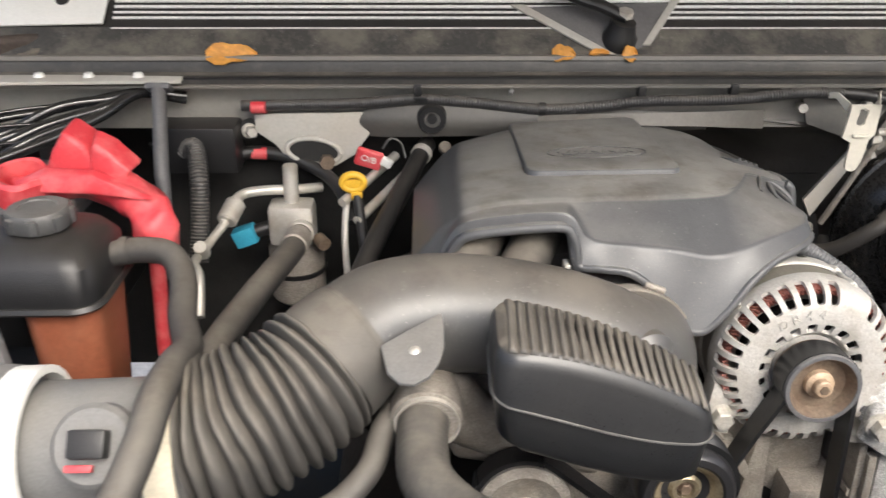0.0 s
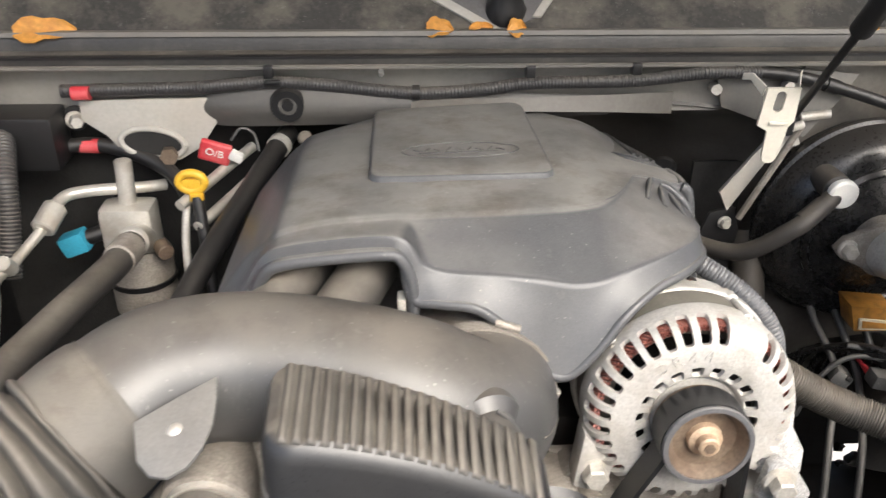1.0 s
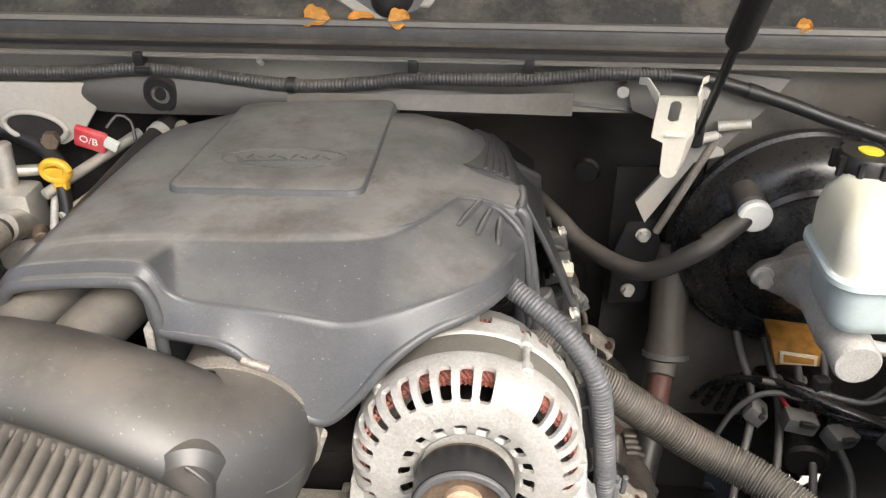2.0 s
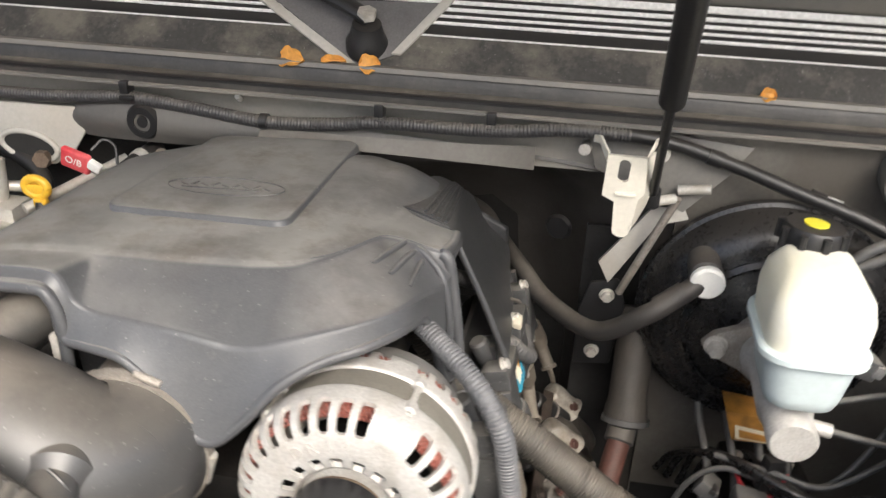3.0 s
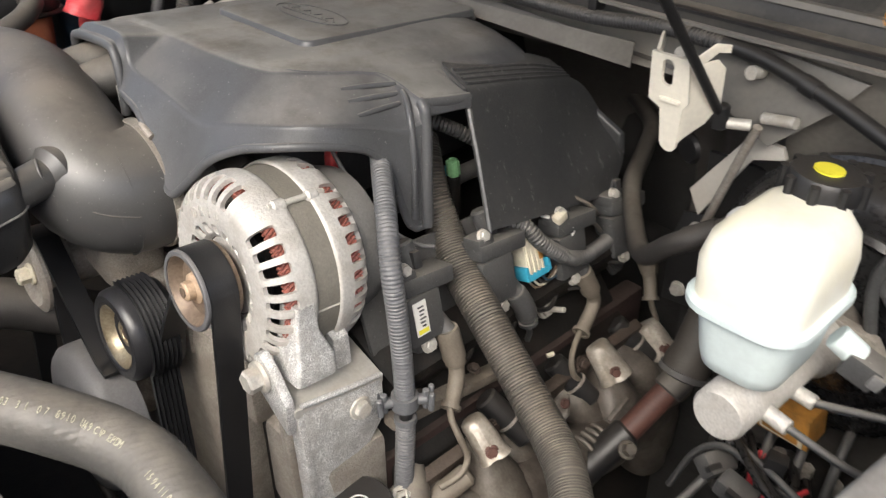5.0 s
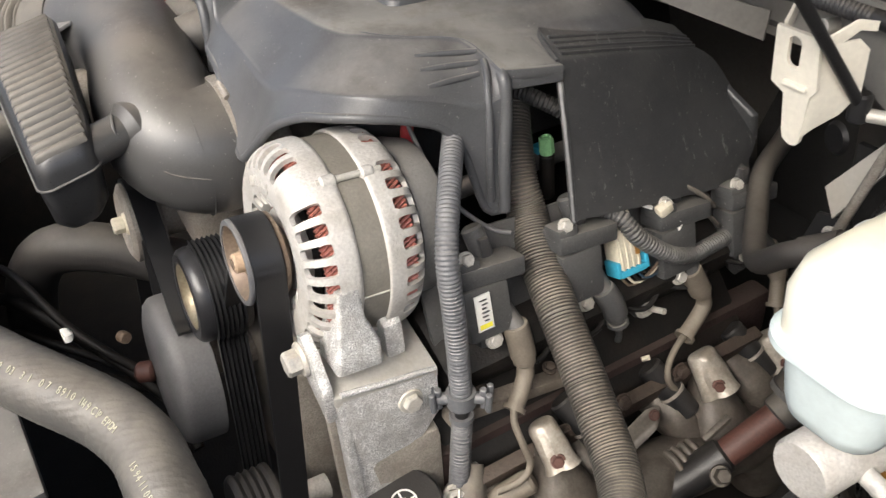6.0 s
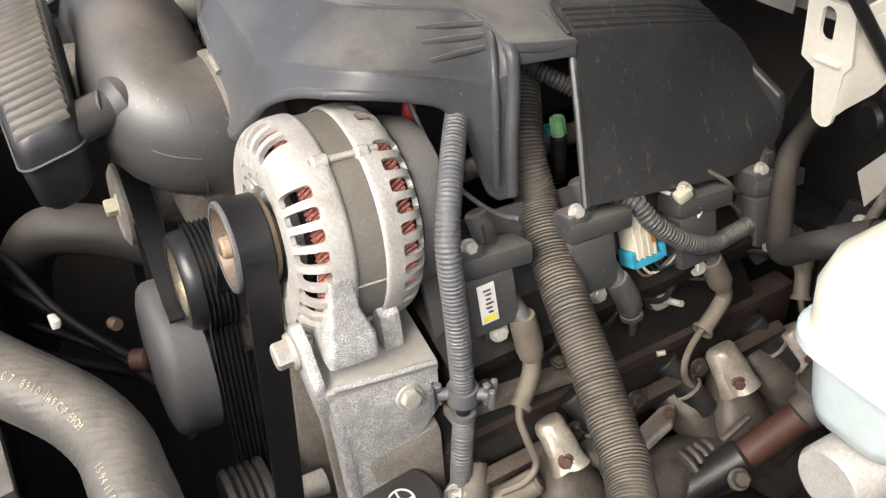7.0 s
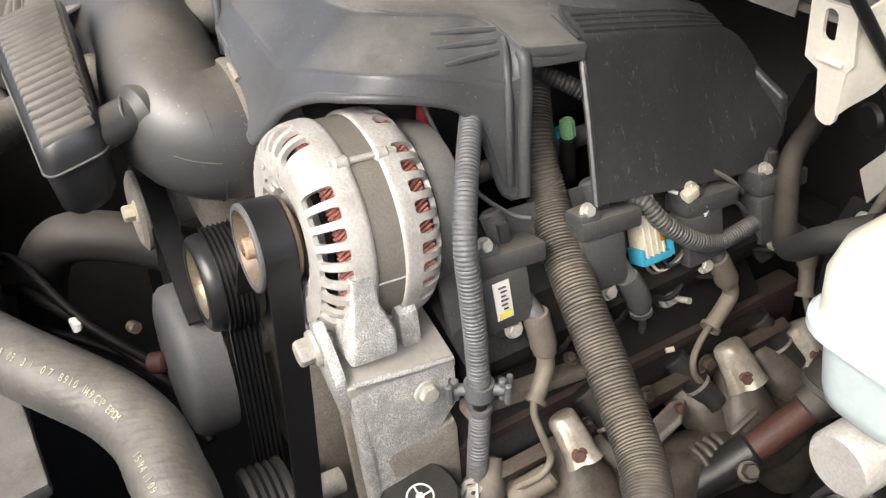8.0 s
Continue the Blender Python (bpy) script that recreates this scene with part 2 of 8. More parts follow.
# white base stands for sky glare on the black grille plastic
SKY_GLARE = material("sky_glare_slats", (0.80, 0.79, 0.77), 0.25, grain=0.1, scale=40)
GLASS = material("windscreen_glass", (0.02, 0.024, 0.025), 0.05, grain=0.0, bump=0.0, specular=0.8)


# ---- shape helpers ----
V = Vector


def thing(name, at, label="", category="", group="", kind=""):
    e = new(name)
    e.empty_display_size = 0.02
    e.location = at
    return tagged(e, label, category, group, kind)


def where(ob):
    p = V((0, 0, 0))
    while ob is not None:
        p = p + V(ob.location)
        ob = ob.parent
    return p


def mesh_of(name, bm, mat, smooth=38):
    me = bpy.data.meshes.new(name)
    bm.normal_update()
    bm.to_mesh(me)
    bm.free()
    me.materials.append(mat)
    if smooth:
        me.shade_smooth()
        me.set_sharp_from_angle(angle=radians(smooth))
    return me


def part(name, bm, mat, parent=None, label="", smooth=38):
    """One mesh object, given in the place's own axes, under a thing or a part."""
    off = where(parent) if parent is not None else V((0, 0, 0))
    bmesh.ops.translate(bm, verts=bm.verts, vec=-off)
    ob = new(name, mesh_of(name, bm, mat, smooth))
    ob.parent = parent
    return tagged(ob, label)


def solid(name, bm, mat, label="", category="", group="", kind="", smooth=38):
    """A thing of one mesh, with its origin at its base."""
    lo = [min(v.co[i] for v in bm.verts) for i in range(3)]
    hi = [max(v.co[i] for v in bm.verts) for i in range(3)]
    at = V(((lo[0] + hi[0]) / 2, (lo[1] + hi[1]) / 2, lo[2]))
    bmesh.ops.translate(bm, verts=bm.verts, vec=-at)
    ob = new(name, mesh_of(name, bm, mat, smooth))
    ob.location = at
    return tagged(ob, label, category, group, kind)


def basis(axis):
    a = V(axis).normalized()
    h = V((0, 0, 1)) if abs(a.z) < 0.9 else V((1, 0, 0))
    u = h.cross(a).normalized()
    return a, u, a.cross(u)


def skin(bm, rings, closed=True, caps=True, loop=False):
    """Quads between rings of points."""
    vs = [[bm.verts.new(p) for p in r] for r in rings]
    n = len(vs[0])
    pairs = list(zip(vs, vs[1:])) + ([(vs[-1], vs[0])] if loop else [])
    for a, c in pairs:
        for i in range(n if closed else n - 1):
            j = (i + 1) % n
            bm.faces.new((a[i], a[j], c[j], c[i]))
    if caps and closed and not loop:
        bm.faces.new(list(reversed(vs[0])))
        bm.faces.new(vs[-1])
    return bm


def fair(bm):
    bmesh.ops.recalc_face_normals(bm, faces=bm.faces)
    return bm


def spline(pts, step=0.004):
    """A smooth line through the points."""
    pts = [V(p) for p in pts]
    if len(pts) == 2:
        k = max(2, int((pts[1] - pts[0]).length / step))
        return [pts[0].lerp(pts[1], i / k) for i in range(k + 1)]
    ext = [2 * pts[0] - pts[1]] + pts + [2 * pts[-1] - pts[-2]]
    out = []
    for i in range(1, len(ext) - 2):
        p0, p1, p2, p3 = ext[i - 1:i + 3]
        k = max(2, int((p2 - p1).length / step))
        for j in range(k):
            t = j / k
            out.append(0.5 * (2 * p1 + (p2 - p0) * t + (2 * p0 - 5 * p1 + 4 * p2 - p3) * t * t + (3 * p1 - p0 - 3 * p2 + p3) * t ** 3))
    out.append(pts[-1])
    return out


def sweep(bm, line, radius, seg=14, caps=True, squash=1.0):
    """A tube along a line; radius is a number or a function of the length gone."""
    rings, gone, u = [], 0.0, None
    for i, p in enumerate(line):
        d = (line[min(i + 1, len(line) - 1)] - line[max(i - 1, 0)]).normalized()
        if u is None:
            u = basis(d)[1]
        u = (u - d * u.dot(d)).normalized()
        w = d.cross(u)
        if i:
            gone += (p - line[i - 1]).length
        r = radius(gone) if callable(radius) else radius
        rings.append([p + (u * math.cos(a) + w * math.sin(a) * squash) * r for a in (2 * math.pi * k / seg for k in range(seg))])
    return skin(bm, rings, True, caps)


def hose(pts, r, seg=14, step=0.005):
    return fair(sweep(bmesh.new(), spline(pts, step), r, seg))


def corrugated(pts, r, pitch=0.0042, depth=0.10, seg=14):
    def rad(g):
        return r * (1.0 if (g / pitch) % 1.0 < 0.55 else 1.0 - depth)
    return fair(sweep(bmesh.new(), spline(pts, pitch / 4), rad, seg))


def lathe(profile, at, axis, seg=32, bm=None, closed=False):
    """Profile rows of (radius, way along the axis), turned round the axis."""
    bm = bm or bmesh.new()
    a, u, w = basis(axis)
    at = V(at)
    rings = []
    for r, h in profile:
        r = max(r, 0.0002)
        rings.append([at + a * h + (u * math.cos(t) + w * math.sin(t)) * r for t in (2 * math.pi * k / seg for k in range(seg))])
    skin(bm, rings, True, not closed, closed)
    return fair(bm)


def rod(p, q, r, seg=14, bm=None, bevel=0.0):
    p, q = V(p), V(q)
    h = (q - p).length
    b = min(bevel, r * 0.5, h * 0.3)
    prof = [(r - b, 0), (r, b), (r, h - b), (r - b, h)] if b else [(r, 0), (r, h)]
    return lathe(prof, p, q - p, seg, bm)


def block(at, size, bevel=0.002, rot=(0, 0, 0), bm=None, segs=2):
    bm = bm or bmesh.new()
    tmp = bmesh.new()
    bmesh.ops.create_cube(tmp, size=1.0)
    bmesh.ops.scale(tmp, vec=size, verts=tmp.verts)
    if bevel:
        bmesh.ops.bevel(tmp, geom=list(tmp.edges), offset=min(bevel, min(size) * 0.45), segments=segs, affect="EDGES", profile=0.6)
    m = pose(*at, *rot)
    bmesh.ops.transform(tmp, matrix=m, verts=tmp.verts)
    return absorb(bm, tmp)


def absorb(bm, tmp):
    me = bpy.data.meshes.new("tmp")
    tmp.to_mesh(me)
    tmp.free()
    bm.from_mesh(me)
    bpy.data.meshes.remove(me)
    return bm


def prism(outline, depth, bevel=0.0015, segs=2):
    """A flat outline (list of points in space, in one plane) pushed along the vector depth, with soft edges."""
    bm = bmesh.new()
    d = V(depth)
    skin(bm, [[V(p) for p in outline], [V(p) + d for p in outline]])
    fair(bm)
    if bevel:
        bmesh.ops.bevel(bm, geom=list(bm.edges), offset=bevel, segments=segs, affect="EDGES", profile=0.6, clamp_overlap=True)
    return bm


def bolt_mesh(at, axis, r=0.006, h=0.006, flange=True, seg=6):
    bm = bmesh.new()
    if flange:
        lathe([(r * 1.35, 0), (r * 1.45, r * 0.15), (r * 1.35, r * 0.4), (r * 1.0, r * 0.45)], at, axis, 20, bm)
    a = V(axis).normalized()
    return lathe([(r, 0), (r * 1.05, h * 0.15), (r * 1.05, h * 0.85), (r * 0.9, h)], V(at) + a * r * 0.3, axis, seg, bm)


def bolt(at, axis, r=0.006, h=0.006, mat=None, parent=None, label="", name="bolt"):
    bm = bolt_mesh(at, axis, r, h)
    if parent is not None:
        return part(name, bm, mat or STEEL, parent, label, 30)
    return solid(name, bm, mat or STEEL, label or "dusty zinc hex bolt with flange", "bolt", smooth=30)


def band(pts_a, pts_b, thickness):
    """A strip between two lines of points, with thickness along its normals."""
    bm = bmesh.new()
    skin(bm, [[V(p) for p in pts_a], [V(p) for p in pts_b]], False)
    bm.normal_update()
    geom = bmesh.ops.solidify(bm, geom=list(bm.faces), thickness=thickness)
    return fair(bm)


def grid_skin(rows, thickness=0.0, per=6):
    """A smooth sheet through rows of points (each row a line across), finely sampled both ways."""
    rows = [[V(p) for p in r] for r in rows]

    def fine(pts):
        ext = [2 * pts[0] - pts[1]] + pts + [2 * pts[-1] - pts[-2]]
        out = []
        for i in range(1, len(ext) - 2):
            p0, p1, p2, p3 = ext[i - 1:i + 3]
            for j in range(per):
                t = j / per
                out.append(0.5 * (2 * p1 + (p2 - p0) * t + (2 * p0 - 5 * p1 + 4 * p2 - p3) * t * t + (3 * p1 - p0 - 3 * p2 + p3) * t ** 3))
        out.append(pts[-1])
        return out
    across = [fine(r) for r in rows]
    full = list(zip(*[fine(list(c)) for c in zip(*across)]))
    bm = bmesh.new()
    skin(bm, full, False)
    if thickness:
        bm.normal_update()
        bmesh.ops.solidify(bm, geom=list(bm.faces), thickness=thickness)
    return fair(bm)


def crumple(bm, amount, size):
    """Uneven dents over a mesh."""
    for v in bm.verts:
        v.co += noise.noise_vector(v.co / size) * amount
    return bm


def ring_clip(at, axis, r, width, thick=0.002):
    return lathe([(r, -width / 2), (r + thick, -width / 2), (r + thick, width / 2), (r, width / 2)], at, axis, 32, closed=True)


def rounded(cx, cy, wx, wy, r, z, yaw=0.0):
    out = []
    for sx, sy, a0 in ((1, 1, 0), (-1, 1, 90), (-1, -1, 180), (1, -1, 270)):
        for k in range(7):
            a = radians(a0 + 15 * k)
            x, y = sx * (wx / 2 - r) + r * math.cos(a), sy * (wy / 2 - r) + r * math.sin(a)
            out.append(V((cx + x * math.cos(yaw) - y * math.sin(yaw), cy + x * math.sin(yaw) + y * math.cos(yaw), z)))
    return out


def boxy(rows, yaw=0.0):
    bm = bmesh.new()
    skin(bm, [rounded(cx, cy, wx, wy, r, z, yaw) for cx, cy, wx, wy, r, z in rows])
    return fair(bm)


def lean_back(ob, degrees=5.0):
    """Turn a thing of the front drive with the engine, which sits lower at its rear."""
    turn = Matrix.Translation((0, 0, 1.0)) @ Matrix.Rotation(radians(-degrees), 4, "X") @ Matrix.Translation((0, 0, -1.0))
    ob.matrix_basis = turn @ ob.matrix_basis


# ---- the large structure ----
bm = bmesh.new()
bmesh.ops.create_grid(bm, x_segments=8, y_segments=8, size=400)
solid("ground", bm, GROUND, "pale worn concrete ground under the truck", "ground", kind="structure")


def extrude_x(profile, x0, x1, n=1):
    """A closed outline of (y, z) rows drawn out along x."""
    bm = bmesh.new()
    skin(bm, [[V((x0 + (x1 - x0) * k / n, y, z)) for y, z in profile] for k in range(n + 1)])
    return fair(bm)


# cowl: lip, stained gutter, slatted grille, windscreen
# pale strip laid on as the highlight of the lip's top edge
solid("lip_highlight", extrude_x([(0.4455, 1.1735), (0.4475, 1.1780), (0.4530, 1.1788), (0.4575, 1.1765), (0.452, 1.172)], -1.0, 0.80), PAINT,
      "pale strip painted as the highlight along the cowl lip", "bead", kind="structure")
solid("flange_bead", extrude_x([(0.4315, 1.1425), (0.4315, 1.1455), (0.4350, 1.1465), (0.4370, 1.1425)], -1.0, 0.80), PAINT,
      "pale dusty seam along the flange", "bead", kind="structure")
# black strip that draws the shade of the recess below the lip
solid("flange_groove", extrude_x([(0.4330, 1.1530), (0.4330, 1.1555), (0.4400, 1.1575), (0.4400, 1.1530)], -1.0, 0.80), BLACK,
      "black strip put in for the dark recess under the lip", "seal", kind="structure")
solid("cowl_lip", extrude_x([(0.446, 1.152), (0.446, 1.168), (0.450, 1.174), (0.458, 1.176), (0.464, 1.172), (0.464, 1.142), (0.446, 1.142)], -1.0, 0.80),
      SEAL, "grey rolled sheet-metal lip along the cowl", "cowl lip", kind="structure")
solid("cowl_seal", extrude_x([(0.437, 1.141), (0.434, 1.148), (0.436, 1.156), (0.442, 1.159), (0.470, 1.159), (0.470, 1.139)], -1.0, 0.80),
      SEAL, "grey stepped flange below the cowl lip", "cowl flange", kind="structure")
solid("cowl_gutter", extrude_x([(0.456, 1.1716), (0.492, 1.2040), (0.500, 1.2040), (0.500, 1.142), (0.462, 1.142)], -1.0, 0.80),
      COWL, "black plastic cowl gutter with dried water stains", "cowl panel", kind="structure")
grille = thing("cowl_grille", (-0.1, 0.55, 1.15), "black slatted plastic cowl grille under the windscreen", "cowl grille")
part("grille_base", extrude_x([(0.492, 1.2025), (0.640, 1.3357), (0.640, 1.290), (0.500, 1.160)], -1.0, 0.80), BLACK, grille)
# slats carry the glare as pale colour, wider towards the windscreen
for y, w in ((0.4905, 0.0010), (0.5015, 0.0024), (0.5080, 0.0020), (0.5140, 0.0028), (0.5205, 0.0032), (0.5275, 0.0060), (0.5365, 0.0075), (0.5470, 0.0085), (0.5580, 0.009), (0.570, 0.009), (0.582, 0.009), (0.594, 0.009)):
    z = 1.2031 + 0.9 * (y - 0.4915)
    part("slat", extrude_x([(y, z), (y - 0.0010, z + 0.0012), (y + w - 0.0010, z + 0.9 * w + 0.0012), (y + w + 0.0004, z + 0.9 * w)], -0.735, 0.75), SKY_GLARE, grille, "pale slat coloured as sky glare")
solid("windscreen", extrude_x([(0.636, 1.332), (1.10, 1.70), (1.105, 1.695), (0.640, 1.326)], -0.85, 0.75), GLASS,
      "dark reflecting windscreen glass behind the cowl", "windscreen", kind="structure")

# firewall: pale upper wall, bulged panel, insulation and lower sheets darkened for shade
solid("firewall", extrude_x([(0.462, 1.082), (0.462, 1.142), (0.66, 1.142), (0.66, 1.082)], -0.95, 0.66), FIREWALL,
      "grey painted sheet-metal firewall with dust", "firewall", kind="structure")
# lower wall near-black, with the shade put into its colour
solid("firewall_lower", extrude_x([(0.640, 0.60), (0.640, 1.085), (0.660, 1.085), (0.660, 0.60)], -0.95, 0.66), SHADE_BLACK,
      "lower firewall with its deep shade put into the colour", "firewall", kind="structure")
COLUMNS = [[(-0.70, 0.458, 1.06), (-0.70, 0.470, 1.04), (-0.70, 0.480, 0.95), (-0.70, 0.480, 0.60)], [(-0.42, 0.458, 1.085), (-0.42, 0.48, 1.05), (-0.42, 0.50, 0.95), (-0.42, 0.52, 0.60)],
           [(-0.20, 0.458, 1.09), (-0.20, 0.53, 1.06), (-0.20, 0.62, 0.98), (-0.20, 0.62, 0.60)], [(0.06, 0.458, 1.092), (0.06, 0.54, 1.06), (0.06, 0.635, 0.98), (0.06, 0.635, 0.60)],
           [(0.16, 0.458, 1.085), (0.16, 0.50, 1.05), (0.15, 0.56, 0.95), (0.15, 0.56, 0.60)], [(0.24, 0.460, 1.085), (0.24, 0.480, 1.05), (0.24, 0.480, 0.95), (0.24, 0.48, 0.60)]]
# left half near-black for its shade, right half in darkened paint
solid("firewall_insulation", grid_skin(COLUMNS[:3], 0.004), SHADE_BLACK, "matted insulation on the firewall, near-black for its shade", "insulation", kind="structure")
solid("firewall_panel", grid_skin(COLUMNS[2:], 0.004), FIREWALL_SHADED, "smooth painted firewall behind the engine, coloured as shaded", "firewall panel", kind="structure")
# dark blobs added to make the square daylight gaps look ragged
for k, (x, z, w) in enumerate(((0.330, 0.492, 0.020), (0.352, 0.522, 0.018), (0.372, 0.500, 0.016), (0.448, 0.528, 0.018), (0.478, 0.500, 0.020), (0.455, 0.492, 0.012))):
    solid("gap_edge_blob", crumple(block((x, 0.500, z), (w, 0.012, w * 0.8), 0.004, (0, 30 * k, 0), segs=3), 0.008, 0.012), DARK, "added dark blob roughening the edge of a daylight gap", "mud", "mud on the wheelhouse", kind="structure")
solid("firewall_ledge", grid_skin([[(-0.428, 0.452, 1.106), (-0.405, 0.444, 1.113), (-0.30, 0.436, 1.122), (-0.10, 0.440, 1.112), (0.02, 0.45, 1.105)],
                                   [(-0.426, 0.446, 1.096), (-0.400, 0.438, 1.098), (-0.30, 0.428, 1.100), (-0.10, 0.434, 1.098), (0.02, 0.448, 1.095)],
                                   [(-0.424, 0.452, 1.082), (-0.400, 0.446, 1.078), (-0.30, 0.436, 1.082), (-0.10, 0.440, 1.085), (0.02, 0.45, 1.085)]], 0.004),
      BULGE, "dark grey pressed bulge across the firewall", "firewall panel", kind="structure")
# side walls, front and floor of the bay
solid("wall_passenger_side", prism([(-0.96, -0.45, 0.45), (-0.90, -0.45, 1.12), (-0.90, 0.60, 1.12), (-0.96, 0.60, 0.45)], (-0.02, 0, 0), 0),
      DARK, "grimy inner fender of the engine bay, darkened for shade", "inner fender", kind="structure")
solid("wall_driver_side", prism([(0.66, -0.45, 0.45), (0.64, -0.45, 1.12), (0.64, 0.60, 1.12), (0.66, 0.60, 0.45)], (0.02, 0, 0), 0),
      PAINT, "grey painted inner fender of the engine bay", "inner fender", kind="structure")
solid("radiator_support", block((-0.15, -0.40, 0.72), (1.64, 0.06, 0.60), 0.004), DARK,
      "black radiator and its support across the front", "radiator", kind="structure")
# dark pan added so the bright ground shows only through gaps
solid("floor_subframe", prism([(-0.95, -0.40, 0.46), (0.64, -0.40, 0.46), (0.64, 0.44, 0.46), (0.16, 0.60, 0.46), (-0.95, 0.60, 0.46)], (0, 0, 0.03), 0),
      DARK, "dark pan added under the engine to cover the ground", "splash pan", kind="structure")
solid("frame_rail", block((0.335, -0.06, 0.50), (0.11, 0.68, 0.12), 0.012), DARK, "near-black boxed frame rail beside the engine", "frame rail", kind="structure")
# added shade-black plates behind the brakes, with narrow gaps to daylight under the truck
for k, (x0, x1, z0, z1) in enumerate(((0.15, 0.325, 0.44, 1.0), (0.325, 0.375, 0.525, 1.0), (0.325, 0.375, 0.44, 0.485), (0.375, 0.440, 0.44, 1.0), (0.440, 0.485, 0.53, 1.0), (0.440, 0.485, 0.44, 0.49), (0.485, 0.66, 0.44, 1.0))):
    solid("gap_sheet", block(((x0 + x1) / 2, 0.505, (z0 + z1) / 2), (x1 - x0, 0.006, z1 - z0), 0), SHADE_BLACK, "added dark sheet for the shade behind the brakes", "wheelhouse", kind="structure")
# dark block added to stop brightness showing through behind the engine
solid("gap_block", block((-0.15, 0.60, 0.62), (0.66, 0.05, 0.40), 0.02), SHADE_BLACK, "added dark block closing a gap behind the engine", "tunnel", kind="structure")
# the raised hood overhead, hinged at the cowl
solid("hood", prism([(-0.95, 0.57, 1.215), (0.70, 0.57, 1.215), (0.70, -0.50, 2.06), (-0.95, -0.50, 2.06)], (0, 0.030, 0.036), 0.004),
      PAINT, "raised painted hood over the engine bay", "hood", kind="structure")

# ---- engine: block, heads, manifold ----
engine = thing("engine_block", (-0.155, 0.25, 0.49), "grimy V8 engine block, darkened for shade, with rusty cylinder head", "engine")
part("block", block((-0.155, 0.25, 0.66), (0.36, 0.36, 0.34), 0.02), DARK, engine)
part("front_cover", block((-0.15, 0.055, 0.74), (0.22, 0.05, 0.34), 0.02), ALU_DARK, engine, "dusty cast aluminium timing cover")
part("water_pump_casting", crumple(block((-0.243, 0.036, 0.942), (0.145, 0.060, 0.070), 0.018, (0, 8, 0), segs=4), 0.006, 0.03), ALU_DARK, engine, "dusty tan water pump casting")
part("pump_outlet", crumple(hose([(-0.33, 0.03, 0.99), (-0.325, 0.005, 1.00), (-0.30, 0.01, 0.965), (-0.26, 0.02, 0.95)], 0.026, 20), 0.002, 0.02), ALU_DARK, engine)

part("mount_plate", prism([(-0.095, 0.075, 0.93), (0.055, 0.075, 0.93), (0.060, 0.075, 0.80), (-0.080, 0.075, 0.80)], (0, 0.010, 0), 0.003), ALU_DARK, engine, "tan dusty mounting casting")
part("mount_web", prism([(-0.024, 0.046, 0.914), (-0.012, 0.046, 0.914), (-0.006, 0.046, 0.82), (-0.034, 0.046, 0.82)], (0, 0.03, 0), 0.003), ALU_DARK, engine)
part("mount_web", prism([(-0.090, 0.046, 0.930), (-0.080, 0.046, 0.938), (-0.020, 0.046, 0.868), (-0.026, 0.046, 0.856)], (0, 0.03, 0), 0.003), ALU_DARK, engine)
part("cylinder_head", prism([(0.02, 0.115, 0.70), (0.10, 0.115, 0.72), (0.112, 0.115, 0.788), (0.066, 0.115, 0.842), (0.0, 0.115, 0.868)], (0, 0.34, 0), 0.006), DARK, engine, "grimy cylinder head, darkened for shade")
part("cylinder_head", prism([(-0.33, 0.10, 0.70), (-0.41, 0.10, 0.72), (-0.435, 0.10, 0.80), (-0.40, 0.10, 0.862), (-0.31, 0.10, 0.88)], (0, 0.34, 0), 0.006), DARK, engine, "grimy cylinder head, darkened for shade")
part("valve_cover", block((0.055, 0.285, 0.888), (0.085, 0.33, 0.05), 0.012, (0, 28, 0)), DARK, engine, "black valve cover")
part("valve_cover", block((-0.365, 0.275, 0.888), (0.085, 0.33, 0.05), 0.012, (0, -28, 0)), DARK, engine, "black valve cover")
part("valley_cover", block((-0.155, 0.26, 0.90), (0.24, 0.33, 0.10), 0.02), DARK, engine)
# head flange with studs along the exhaust side
part("head_flange", prism([(0.112, 0.10, 0.772), (0.122, 0.10, 0.80), (0.122, 0.455, 0.80), (0.112, 0.455, 0.772)], (0.012, 0, -0.004), 0.002), IRON, engine)

manifold = thing("intake_manifold", (-0.155, 0.25, 0.95), "dusty black plastic intake manifold under the cover", "intake manifold")
part("plenum", block((-0.155, 0.26, 1.02), (0.20, 0.26, 0.10), 0.03), DUSTY, manifold)
for x in (-0.292, -0.243):
    part("runner", hose([(x + 0.02, 0.16, 1.088), (x, 0.10, 1.084), (x - 0.018, 0.062, 1.074), (x - 0.030, 0.030, 1.055)], 0.021, 20), BELLOWS, manifold, "tan dusty intake runner")
part("throttle_body", rod((-0.16, 0.13, 1.01), (-0.16, 0.066, 1.01), 0.052, 40, bevel=0.003), ALU_DARK, manifold, "dusty aluminium throttle body")
part("bracket_tab", block((-0.214, 0.075, 1.072), (0.006, 0.014, 0.026), 0.001), STEEL, manifold)

